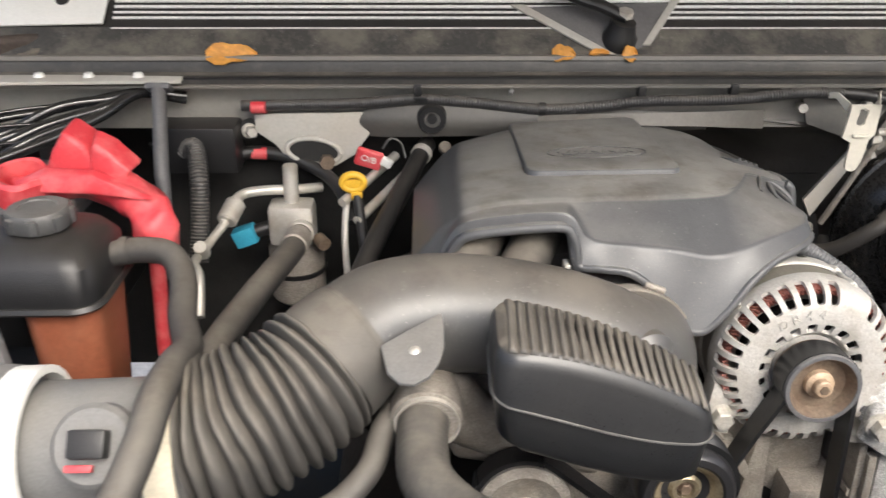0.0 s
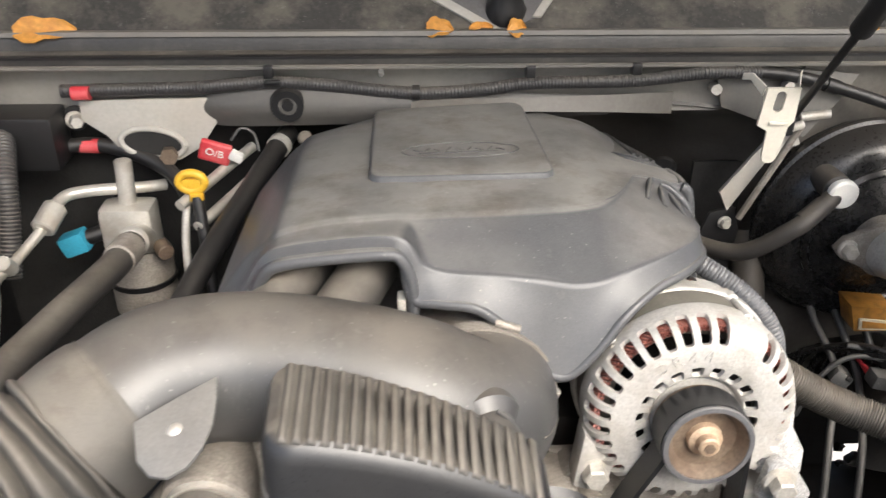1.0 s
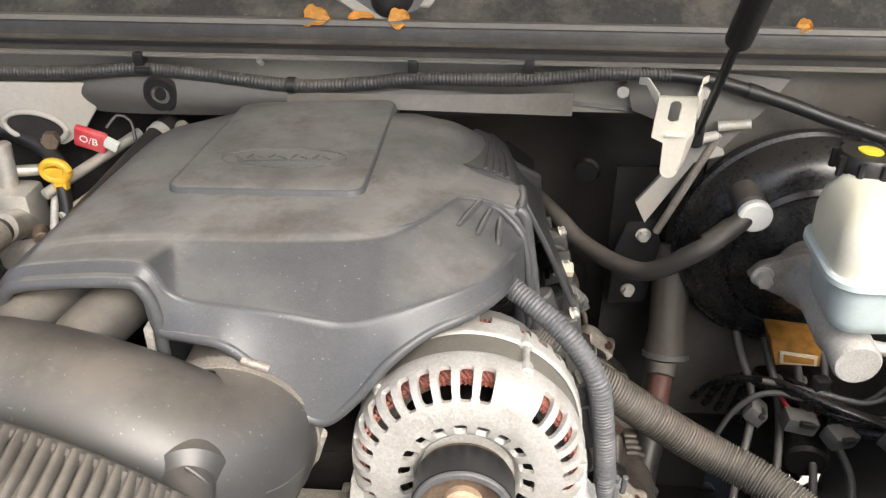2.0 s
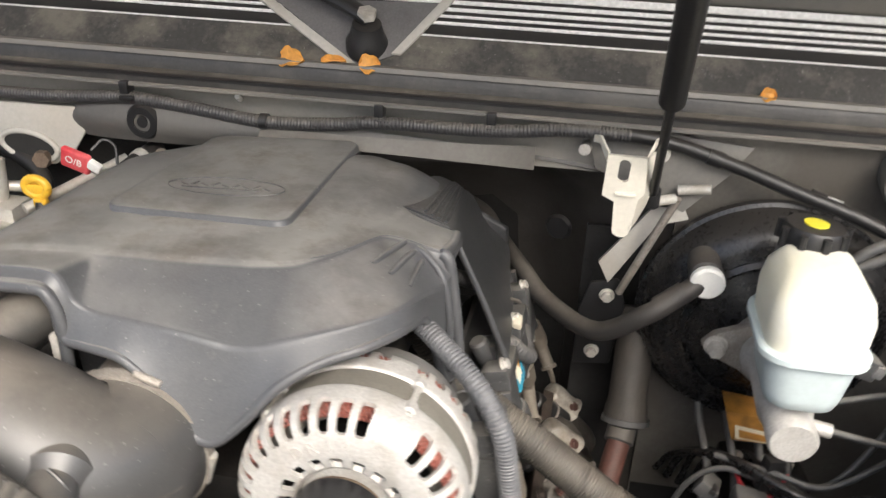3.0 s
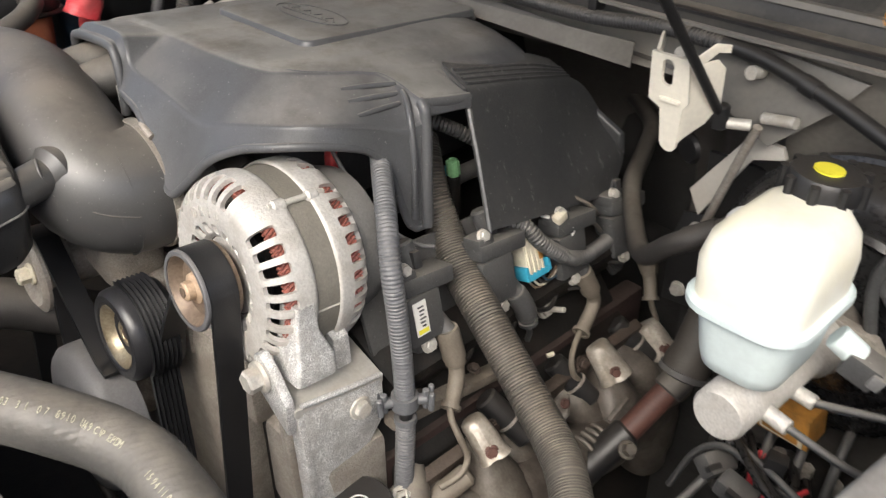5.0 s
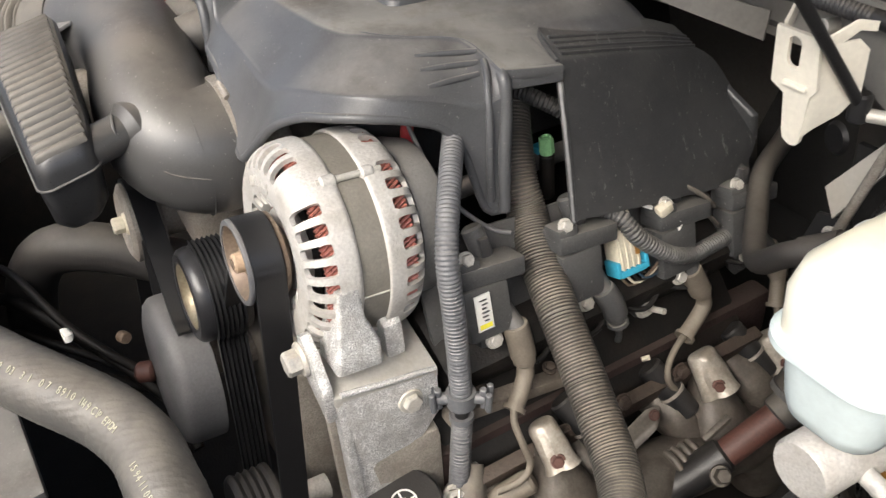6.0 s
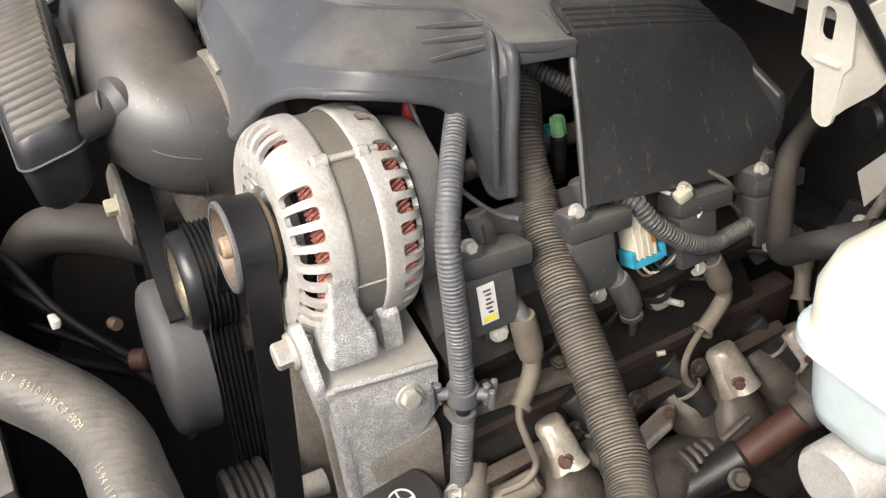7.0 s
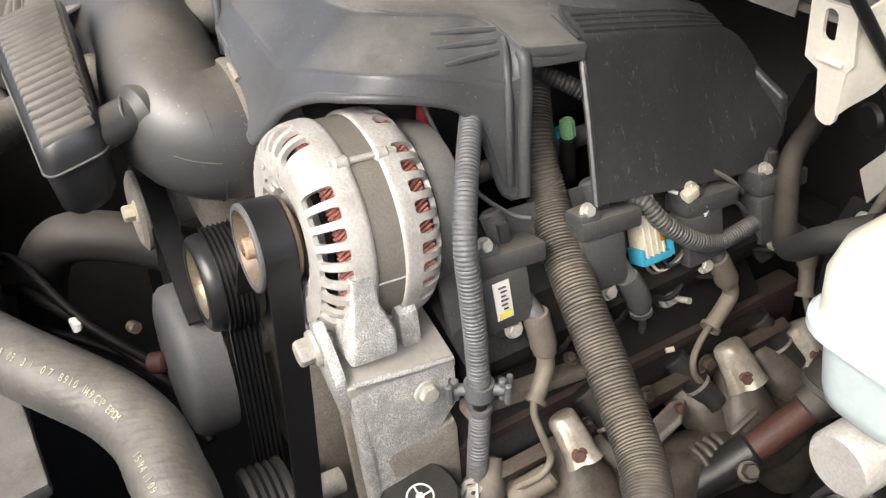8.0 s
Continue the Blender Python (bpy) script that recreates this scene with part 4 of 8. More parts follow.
def slotted_shell(profile, slots, thick, seg=420, rows=64):
    """A turned shell from (radius, depth) rows, pierced by rings of rounded slots (count, from, to, share of the pitch, phase, missing)."""
    line = [V((r, y, 0)) for r, y in profile]
    fine = spline(line, 0.0006)
    gone = [0.0]
    for a, c in zip(fine, fine[1:]):
        gone.append(gone[-1] + (c - a).length)
    total = gone[-1]

    def at(g):
        g = min(max(g, 0.0), total)
        i = min(max(j for j in range(len(gone)) if gone[j] <= g), len(fine) - 2)
        t = (g - gone[i]) / max(1e-9, gone[i + 1] - gone[i])
        p, d = fine[i].lerp(fine[i + 1], t), (fine[i + 1] - fine[i]).normalized()
        return p.x, p.y, d.y, -d.x

    def slot_place(a, g):
        """How far inside the nearest slot a place lies (under 1: inside), with that slot's middle and half sizes."""
        best = (9.0, 0, 0, 1, 1)
        for n, g0, g1, share, phase, missing in slots:
            k = math.floor(a * n / (2 * math.pi) - phase)
            if k % n in missing:
                continue
            mid, half = (k + 0.5 + phase) * 2 * math.pi / n, share * math.pi / n
            u, v = (a - mid) / half, (g - (g0 + g1) / 2) / ((g1 - g0) / 2)
            e = (abs(u) ** 5 + abs(v) ** 7) ** (1 / 6)
            if e < best[0]:
                best = (e, mid, (g0 + g1) / 2, u, v)
        return best

    steps = [total * k / rows for k in range(rows + 1)]
    keep = {}
    for i in range(rows):
        for j in range(seg):
            keep[i, j] = slot_place((j + 0.5) * 2 * math.pi / seg, (steps[i] + steps[i + 1]) / 2)[0] >= 1.0
    verts, index = [], {}
    for i in range(rows + 1):
        for j in range(seg):
            near = [keep[p, q % seg] for p in (i - 1, i) if 0 <= p < rows for q in (j - 1, j)]
            if not any(near):
                continue
            a, g = j * 2 * math.pi / seg, steps[i]
            if not all(near):
                e, mid, gm, u, v = slot_place(a, g)
                if 0.4 < e < 2.2:
                    a, g = mid + (a - mid) / e, gm + (g - gm) / e
            r, y, nr, ny = at(g)
            for off in (0.0, thick):
                rr, yy = r - nr * off, y - ny * off
                index[i, j, off > 0] = len(verts)
                verts.append((rr * math.cos(a), yy, rr * math.sin(a)))
    faces = []
    for (i, j), kept in keep.items():
        if not kept:
            continue
        q = (j + 1) % seg
        ring = ((i, j), (i, q), (i + 1, q), (i + 1, j))
        faces.append([index[p[0], p[1], False] for p in ring])
        faces.append([index[p[0], p[1], True] for p in reversed(ring)])
        for (p0, p1), other in (((ring[0], ring[1]), (i - 1, j)), ((ring[1], ring[2]), (i, q)), ((ring[2], ring[3]), (i + 1, j)), ((ring[3], ring[0]), (i, (j - 1) % seg))):
            if not keep.get(other, False):
                faces.append([index[p1[0], p1[1], False], index[p0[0], p0[1], False], index[p0[0], p0[1], True], index[p1[0], p1[1], True]])
    me = bpy.data.meshes.new("shell")
    me.from_pydata([tuple(AC + V(p)) for p in verts], [], faces)
    bm = bmesh.new()
    bm.from_mesh(me)
    bpy.data.meshes.remove(me)
    return fair(bm)


# pierced front and rear castings with the laminated stator between them
ring_part("hub", [(0.012, 0.038), (0.032, 0.036), (0.034, 0.040), (0.034, 0.052), (0.012, 0.052)], ALU, alt)
FRONT = [(0.0330, 0.0365), (0.0365, 0.0315), (0.044, 0.0285), (0.0520, 0.0272), (0.0600, 0.0272), (0.0680, 0.0285), (0.0742, 0.0325), (0.0785, 0.0390), (0.0806, 0.0460), (0.0815, 0.0540), (0.0815, 0.0610), (0.0800, 0.0640)]
REAR = [(0.0795, 0.0850), (0.0815, 0.0870), (0.0815, 0.0960), (0.0808, 0.1050), (0.0775, 0.1130), (0.0715, 0.1180), (0.0630, 0.1210), (0.0500, 0.1220)]
part("front_casting", slotted_shell(FRONT, [(18, 0.0062, 0.0165, 0.60, 0.3, ()), (34, 0.0355, 0.0620, 0.62, 0.1, (5, 6))], 0.0040), ALU, alt, "pale cast front half with rounded vent slots", smooth=32)
part("rear_casting", slotted_shell(REAR, [(34, 0.0140, 0.0390, 0.62, 0.4, (6, 30))], 0.0040, rows=44), ALU, alt, "pale cast rear half with rounded vent slots", smooth=32)
ring_part("stator", [(0.056, 0.060), (0.0785, 0.060), (0.0785, 0.0885), (0.056, 0.0885)], STATOR, alt, "brown weathered laminated stator")
part("rear_cap", lathe([(0.001, 0.158), (0.050, 0.156), (0.062, 0.148), (0.066, 0.134), (0.066, 0.1215), (0.001, 0.1215)], AC, AX, 40), MAFGREY, alt, "dusty grey plastic rear cap")
part("core", lathe([(0.001, 0.046), (0.048, 0.046), (0.048, 0.119), (0.001, 0.119)], AC, AX, 40), DARK, alt)
for y0, y1 in ((0.040, 0.060), (0.088, 0.110)):
    bm = bmesh.new()
    for k in range(130):
        a = 2 * math.pi * k / 130
        for off, rr in ((0.0, 0.0738), (0.05, 0.0708)):
            p = AC + V((rr * math.cos(a + off), y0, rr * math.sin(a + off)))
            q = AC + V(((rr + 0.002) * math.cos(a + off + 0.16), y1, (rr + 0.002) * math.sin(a + off + 0.16)))
            rod(p, q, 0.0014, 6, bm)
    part("winding", bm, COPPER, alt, "red-brown enamelled copper windings")
# bosses through which the long bolts pass
for a in (62, 140, 215, 322):
    c, s = math.cos(radians(a)), math.sin(radians(a))
    part("boss", rod(AC + V((0.0790 * c, 0.052, 0.0790 * s)), AC + V((0.0790 * c, 0.066, 0.0790 * s)), 0.0052, 16, bevel=0.0025), ALU, alt)
    part("boss", rod(AC + V((0.0790 * c, 0.083, 0.0790 * s)), AC + V((0.0790 * c, 0.095, 0.0790 * s)), 0.0052, 16, bevel=0.0025), ALU, alt)
    part("through_bolt", rod(AC + V((0.0800 * c, 0.050, 0.0800 * s)), AC + V((0.0800 * c, 0.100, 0.0800 * s)), 0.0026, 10), STEEL, alt)
part("seam_wire", rod(AC + V((0.0786, 0.062, -0.006)), AC + V((0.0786, 0.087, -0.006)), 0.0008, 6), STEEL, alt, "thin pale seam along the stator")
# lower lug that sits on the bracket
part("lug", boxy([(0.073, 0.0555, 0.024, 0.017, 0.003, 1.006), (0.0735, 0.0565, 0.026, 0.022, 0.003, 0.980), (0.078, 0.0575, 0.036, 0.035, 0.004, 0.962), (0.0785, 0.0575, 0.036, 0.037, 0.004, 0.943)]), CAST, alt, "rough cast mounting lug")
part("lug", prism([(-0.078, 0.040, 0.985), (-0.052, 0.040, 0.955), (-0.060, 0.040, 0.928), (-0.084, 0.040, 0.935)], (0, 0.024, 0), 0.003), ALU, alt)
# pulley
PC = AC + V((-0.001, -0.002, -0.001))
pul = part("pulley", lathe([(0.0262, 0.0045), (0.0285, 0.0008), (0.0318, 0.0000), (0.0328, 0.0008), (0.0328, 0.0030), (0.0300, 0.0036), (0.0300, 0.026), (0.0322, 0.028), (0.0322, 0.031), (0.012, 0.040), (0.012, 0.012), (0.0235, 0.0105)], PC, AX, 56, closed=True), PULLEY, alt, "rust-tinted steel pulley")
part("flange", lathe([(0.0292, -0.0004), (0.0326, -0.0004), (0.0334, 0.0006), (0.0334, 0.0028), (0.0322, 0.0028), (0.0292, 0.0006)], PC, AX, 56, closed=True), GREY_PULLEY, pul, "dusty grey pulley rim")
part("nut", lathe([(0.001, -0.002), (0.0065, -0.002), (0.0078, -0.0008), (0.0082, 0.005), (0.0125, 0.007), (0.0130, 0.010), (0.0130, 0.034), (0.001, 0.034)], PC, AX, 24), TAN_METAL, pul, "pale tan shaft nut")
part("shaft_end", lathe([(0.001, -0.0008), (0.0042, -0.0008), (0.0046, 0.002), (0.001, 0.002)], PC + V((0, -0.0022, 0)), AX, 6), PULLEY, pul, "rusty hex shaft end")


def text_mesh(body, size, depth=0.0006):
    """Letters as a mesh in the plane z = 0, centred, by the built-in font."""
    cu = bpy.data.curves.new("writing", "FONT")
    cu.body, cu.size, cu.extrude = body, size, depth
    cu.align_x, cu.align_y = "CENTER", "CENTER"
    ob = bpy.data.objects.new("writing", cu)
    scene.collection.objects.link(ob)
    bpy.context.view_layer.update()
    me = bpy.data.meshes.new_from_object(ob)
    bpy.data.objects.remove(ob)
    bm = bmesh.new()
    bm.from_mesh(me)
    bpy.data.meshes.remove(me)
    return bm


for k, ch in enumerate("DR44"):
    a = radians(124 - 12 * k)
    bm = text_mesh(ch, 0.0125, 0.0010)
    m = Matrix.Translation(AC + V((0.0555 * math.cos(a), 0.0270, 0.0555 * math.sin(a)))) @ pose(0, 0, 0, 90, 0, 0) @ pose(0, 0, 0, 0, 0, math.degrees(a) - 90)
    bmesh.ops.transform(bm, matrix=m, verts=bm.verts)
    part("cast_letter", bm, ALU, alt)


# ---- belt drive ----
def belt_mesh(line, width, y0, thick=0.0045, ribs=False):
    """An open belt run through (x, z) points, its back outwards."""
    pts = spline([(x, 0, z) for x, z in line], 0.004)
    bm = bmesh.new()
    rings = []
    for i, p in enumerate(pts):
        d = (pts[min(i + 1, len(pts) - 1)] - pts[max(i - 1, 0)]).normalized()
        nrm = V((d.z, 0, -d.x))
        ring = [p + V((0, y0, 0)), p + V((0, y0 + width, 0))]
        if ribs:
            k = 6
            for j in range(2 * k, -1, -1):
                ring.append(p + V((0, y0 + width * j / (2 * k), 0)) + nrm * (thick if j % 2 == 0 else thick * 0.45))
        else:
            ring += [p + V((0, y0 + width, 0)) + nrm * thick, p + V((0, y0, 0)) + nrm * thick]
        rings.append(ring)
    skin(bm, rings)
    return fair(bm)


def arc(cx, cz, r, a0, a1, n=12):
    return [(cx + r * math.cos(radians(a0 + (a1 - a0) * k / n)), cz + r * math.sin(radians(a0 + (a1 - a0) * k / n))) for k in range(n + 1)]


belt = thing("serpentine_belt", (-0.06, 0.024, 0.62), "black ribbed rubber serpentine belt round the pulleys", "drive belt")
part("belt_run", belt_mesh([(0.0305, 0.62), (0.0310, 0.70), (0.0318, 0.85), (0.0321, 0.95)] + arc(0.002, 0.999, 0.0302, 0, 205, 18) + [(-0.047, 0.945), (-0.066, 0.905)], 0.0235, 0.0052, 0.0038), BELT, belt)
part("belt_run", belt_mesh(arc(-0.109, 0.902, 0.0447, 112, -38, 14) + [(-0.069, 0.84), (-0.060, 0.78), (-0.052, 0.70), (-0.046, 0.62)], 0.026, -0.0035, -0.0050, True), BELT, belt, "ribbed inner side of the belt")
part("belt_run", belt_mesh([(-0.116, 0.8570), (-0.147, 0.870)] + arc(-0.255, 0.905, 0.0405, 58, 165, 12) + [(-0.305, 0.82), (-0.32, 0.70)], 0.022, -0.0285, 0.0045), BELT, belt)
part("belt_run", belt_mesh([(-0.2145, 0.905), (-0.2135, 0.870), (-0.205, 0.80), (-0.19, 0.72)], 0.022, -0.0285, 0.0045, True), BELT, belt)

idler = thing("idler_pulley", (-0.105, 0.0, 0.862), "smooth black idler pulley with dished steel centre", "pulley")
IC = (-0.109, -0.0055, 0.902)
part("wheel", lathe([(0.0285, -0.003), (0.0300, -0.0085), (0.0330, -0.0110), (0.0395, -0.0108), (0.0430, -0.0075), (0.0443, -0.001), (0.0443, 0.031), (0.0420, 0.036), (0.010, 0.036), (0.010, 0.004)], IC, AX, 48, closed=True), GLOSS_RUBBER, idler)
part("centre_cap", lathe([(0.0065, 0.003), (0.0085, -0.001), (0.0120, -0.0015), (0.0160, 0.0030), (0.0205, 0.0020), (0.0245, -0.0050), (0.0280, -0.0090), (0.0306, -0.0100), (0.0306, 0.008), (0.0065, 0.008)], IC, AX, 40, closed=True), BRASS_STEEL, idler, "dished dull steel bearing cap")
bolt((-0.109, -0.0015, 0.902), (0, -1, 0), 0.0056, 0.004, PULLEY, idler)
part("arm", prism([(-0.140, 0.036, 0.935), (-0.08, 0.036, 0.935), (-0.07, 0.036, 0.88), (-0.15, 0.036, 0.86)], (0, 0.05, 0), 0.006), ALU_DARK, idler, "dusty cast tensioner arm")

tens = thing("tensioner_pulley", (-0.255, -0.02, 0.862), "dusty grooved tensioner pulley with its bolt", "pulley")
part("wheel", lathe([(0.010, -0.022), (0.020, -0.020), (0.033, -0.026), (0.0405, -0.022), (0.0405, -0.018), (0.037, -0.016), (0.037, 0.006), (0.0405, 0.008), (0.010, 0.010)], (-0.255, -0.010, 0.905), AX, 44, closed=True), ALU_DARK, tens)
bolt((-0.255, -0.032, 0.905), (0, -1, 0), 0.008, 0.012, CREAM, tens)
part("hub", rod((-0.255, -0.01, 0.905), (-0.255, 0.06, 0.905), 0.022, 20), ALU_DARK, tens)

pump = thing("water_pump_pulley", (-0.158, -0.035, 0.70), "large grey smooth water pump pulley disc", "pulley")
part("disc", lathe([(0.001, -0.0345), (0.040, -0.0340), (0.060, -0.0320), (0.071, -0.0285), (0.0760, -0.0230), (0.0770, -0.016), (0.0770, 0.010), (0.001, 0.010)], (-0.159, -0.013, 0.785), AX, 72), GREY_PULLEY, pump)
part("shaft", rod((-0.158, -0.01, 0.788), (-0.158, 0.05, 0.788), 0.02, 20), ALU_DARK, pump)
part("hub_cap", rod((-0.192, -0.062, 0.769), (-0.182, -0.045, 0.772), 0.011, 20, bevel=0.003), RUST_TUBE, pump, "dull red hub cap")

steer_pulley = thing("steering_pump_pulley", (-0.01, 0.0, 0.68), "dark grooved power steering pump pulley", "pulley")
bm = lathe([(0.008, -0.024), (0.040, -0.028), (0.043, -0.024)] + [(0.043 - 0.003 * (k % 2), -0.022 + 0.0035 * k) for k in range(9)] + [(0.043, 0.010), (0.008, 0.010)], (0.0, 0, 0.722), AX, 40, closed=True)
part("wheel", bm, BLACK, steer_pulley)
part("hub", rod((0.0, -0.005, 0.722), (0.0, 0.06, 0.722), 0.012, 20), STEEL, steer_pulley)

for ob in (alt, belt, idler, tens, pump, steer_pulley):
    lean_back(ob)

# ---- alternator bracket and pump reservoir cap ----
brkt = thing("accessory_bracket", (0.07, 0.065, 0.78), "rough cast aluminium alternator bracket with bolts", "bracket")
part("front_wall", prism([(0.086, 0.028, 0.905), (0.099, 0.028, 0.921), (0.106, 0.028, 0.84), (0.108, 0.028, 0.75), (0.097, 0.028, 0.75), (0.090, 0.028, 0.82)], (0, 0.008, 0), 0.002), CAST, brkt)
part("front_leg", prism([(0.074, 0.024, 0.905), (0.082, 0.024, 0.905), (0.091, 0.024, 0.76), (0.082, 0.024, 0.76)], (0, 0.010, 0), 0.002), ALU_DARK, brkt)
part("cross_rib", prism([(0.066, 0.032, 0.852), (0.066, 0.032, 0.860), (0.098, 0.032, 0.838), (0.098, 0.032, 0.830)], (0, 0.020, 0), 0.001), ALU_DARK, brkt)
part("side_wall", prism([(0.100, 0.030, 0.922), (0.100, 0.112, 0.910), (0.100, 0.112, 0.866), (0.104, 0.074, 0.826), (0.108, 0.066, 0.760), (0.108, 0.030, 0.750)], (-0.009, 0, 0), 0.003), CAST, brkt)
part("top_shelf", prism([(0.048, 0.026, 0.931), (0.100, 0.026, 0.925), (0.100, 0.113, 0.911), (0.050, 0.113, 0.928)], (0, 0, -0.010), 0.003), TUBE, brkt, "dusty top shelf")
part("saddle", prism([(0.050, 0.080, 0.925), (0.082, 0.080, 0.922), (0.080, 0.080, 0.952), (0.066, 0.080, 0.960), (0.052, 0.080, 0.952)], (0, 0.016, 0), 0.003), CAST, brkt)
part("ear", prism([(0.056, 0.019, 0.930), (0.060, 0.019, 0.962), (0.070, 0.019, 0.968), (0.082, 0.019, 0.958), (0.099, 0.019, 0.932), (0.097, 0.019, 0.900)], (0, 0.009, 0), 0.003), CAST, brkt)
part("shelf_rim", hose([(0.0995, 0.032, 0.9262), (0.1005, 0.070, 0.9195), (0.1005, 0.110, 0.9125)], 0.0024, 8), CAST, brkt)
part("inner_web", prism([(0.066, 0.030, 0.92), (0.074, 0.030, 0.92), (0.082, 0.030, 0.76), (0.074, 0.030, 0.76)], (0, 0.07, 0), 0.002), ALU_DARK, brkt)
part("foot", block((0.060, 0.075, 0.80), (0.09, 0.07, 0.10), 0.01), ALU_DARK, brkt)
bolt((0.070, 0.019, 0.947), (0, -1, 0), 0.0095, 0.012, STEEL, brkt, "zinc mounting bolt")
bolt((0.100, 0.086, 0.891), (1, 0, 0.1), 0.0075, 0.006, STEEL, brkt)
part("stud", rod((0.066, 0.096, 0.951), (0.066, 0.108, 0.951), 0.006, 12, bevel=0.001), STEEL, brkt)
bolt((0.128, 0.115, 0.785), (1, -0.2, 0.5), 0.010, 0.008, STEEL, brkt)
bolt((-0.068, 0.040, 0.945), (0, -1, 0), 0.0095, 0.012, STEEL, brkt, "zinc mounting bolt")

pscap = thing("steering_fluid_cap", (0.119, 0.062, 0.78), "round black plastic fluid cap with steering wheel symbol", "filler cap")
part("cap", lathe([(0.022, 0.0), (0.030, 0.002), (0.0315, 0.006), (0.0315, 0.020), (0.029, 0.0235), (0.001, 0.0245)], (0.119, 0.062, 0.788), (0.25, -0.1, 1), 40), BLACK, pscap)
NECK_AX = V((0.25, -0.1, 1)).normalized()
part("neck", rod(V((0.119, 0.062, 0.788)) - NECK_AX * 0.07, (0.119, 0.062, 0.788), 0.024, 24), BLACK, pscap)
c0 = V((0.119, 0.062, 0.788)) + NECK_AX * 0.0250
_, cu_, cw_ = basis(NECK_AX)
bm = bmesh.new()
sweep(bm, [c0 + (cu_ * math.cos(a) + cw_ * math.sin(a)) * 0.0105 for a in (2 * math.pi * k / 32 for k in range(33))], 0.0008, 6)
for a in (0, 180, 270):
    rod(c0, c0 + (cu_ * math.cos(radians(a)) + cw_ * math.sin(radians(a))) * 0.0105, 0.0008, 6, bm)
rod(c0 - NECK_AX * 0.0006, c0 + NECK_AX * 0.0012, 0.0034, 18, bm)
part("symbol", fair(bm), WHITE, pscap, "white steering wheel symbol")
for k in range(5):
    p = c0 + cu_ * (-0.008 + 0.004 * k) + cw_ * 0.020
    part("symbol_bar", rod(p, p + cu_ * 0.0022, 0.0009, 6), WHITE, pscap, "white printed bar")

# ---- radiator hose with its print ----
RH = [(-0.338, -0.034, 1.012), (-0.342, -0.070, 1.003), (-0.336, -0.112, 0.999), (-0.302, -0.154, 1.000), (-0.25, -0.178, 1.008), (-0.15, -0.191, 1.018), (-0.05, -0.193, 1.025), (0.013, -0.182, 1.029), (0.055, -0.161, 1.027), (0.088, -0.141, 1.025), (0.113, -0.118, 1.012), (0.131, -0.108, 1.007), (0.150, -0.102, 1.003), (0.171, -0.101, 0.999), (0.195, -0.100, 0.989), (0.225, -0.106, 0.964), (0.248, -0.124, 0.925), (0.256, -0.16, 0.86)]
radhose = thing("radiator_hose", (-0.05, -0.14, 0.80), "thick dusty black rubber radiator hose with printed numbers", "coolant hose")
RH_LINE = spline(RH, 0.005)
part("hose", fair(sweep(bmesh.new(), spline(RH, 0.0016), lambda g: 0.0204 + 0.00010 * math.sin(g * 900), 32)), KNIT, radhose)
part("outlet_cup", lathe([(0.020, -0.012), (0.029, -0.010), (0.030, 0.004), (0.027, 0.020), (0.022, 0.036)], (-0.338, -0.040, 1.011), (0.05, 1, 0.1), 28), ALU_DARK, radhose, "dusty cast thermostat outlet")
part("hose_clip", ring_clip((-0.338, -0.050, 1.009), (0, 1, 0.1), 0.025, 0.010, 0.0015), STEEL, radhose, "thin spring clip")


def printed(body, start, size, tilt, lift):
    """Letters laid one by one along the radiator hose, from a length along it."""
    gone = [0.0]
    for a, c in zip(RH_LINE, RH_LINE[1:]):
        gone.append(gone[-1] + (c - a).length)
    for k, ch in enumerate(body):
        if ch == " ":
            continue
        want = start + k * 0.00285
        i = max(j for j in range(len(gone) - 1) if gone[j] <= want)
        t = (want - gone[i]) / (gone[i + 1] - gone[i])
        p = RH_LINE[i].lerp(RH_LINE[i + 1], t)
        d = (RH_LINE[min(i + 2, len(gone) - 1)] - RH_LINE[max(i - 1, 0)]).normalized()
        up = V((0, 0, 1)) - d * d.z
        up.normalize()
        side = d.cross(up)
        nrm = (up * math.cos(radians(tilt)) + side * math.sin(radians(tilt))).normalized()
        top = nrm.cross(d).normalized()
        m = Matrix((d, top, nrm)).transposed().to_4x4()
        m.translation = p + nrm * (0.0205 + lift)
        bm = text_mesh(ch, size, 0.0002)
        bmesh.ops.scale(bm, vec=(0.62, 1, 1), verts=bm.verts)
        bmesh.ops.transform(bm, matrix=m, verts=bm.verts)
        part("printed_letter", bm, INK, radhose, smooth=0)


def hose_length_at(x):
    g, best = 0.0, None
    for a, c in zip(RH_LINE, RH_LINE[1:]):
        if a.x <= x <= c.x and a.x > -0.3:
            best = g
            break
        g += (c - a).length
    return best


PRINT = "15941109 03 31 07 8910 1149 CIP EPDM"
printed(PRINT, hose_length_at(0.1440) - len(PRINT) * 0.00285, 0.0066, 29, 0.0003)
printed(PRINT, hose_length_at(0.1690), 0.0066, 29, 0.0003)

# bypass hose beside the outlet
solid("bypass_hose", hose([(-0.315, 0.01, 0.99), (-0.352, -0.020, 1.008), (-0.372, -0.046, 1.000), (-0.385, -0.085, 0.985), (-0.425, -0.115, 0.972), (-0.52, -0.130, 0.968), (-0.62, -0.150, 0.96), (-0.70, -0.2, 0.93)], 0.0105, 16),
      RUBBER, "thin dusty rubber bypass hose under the bellows", "coolant hose")

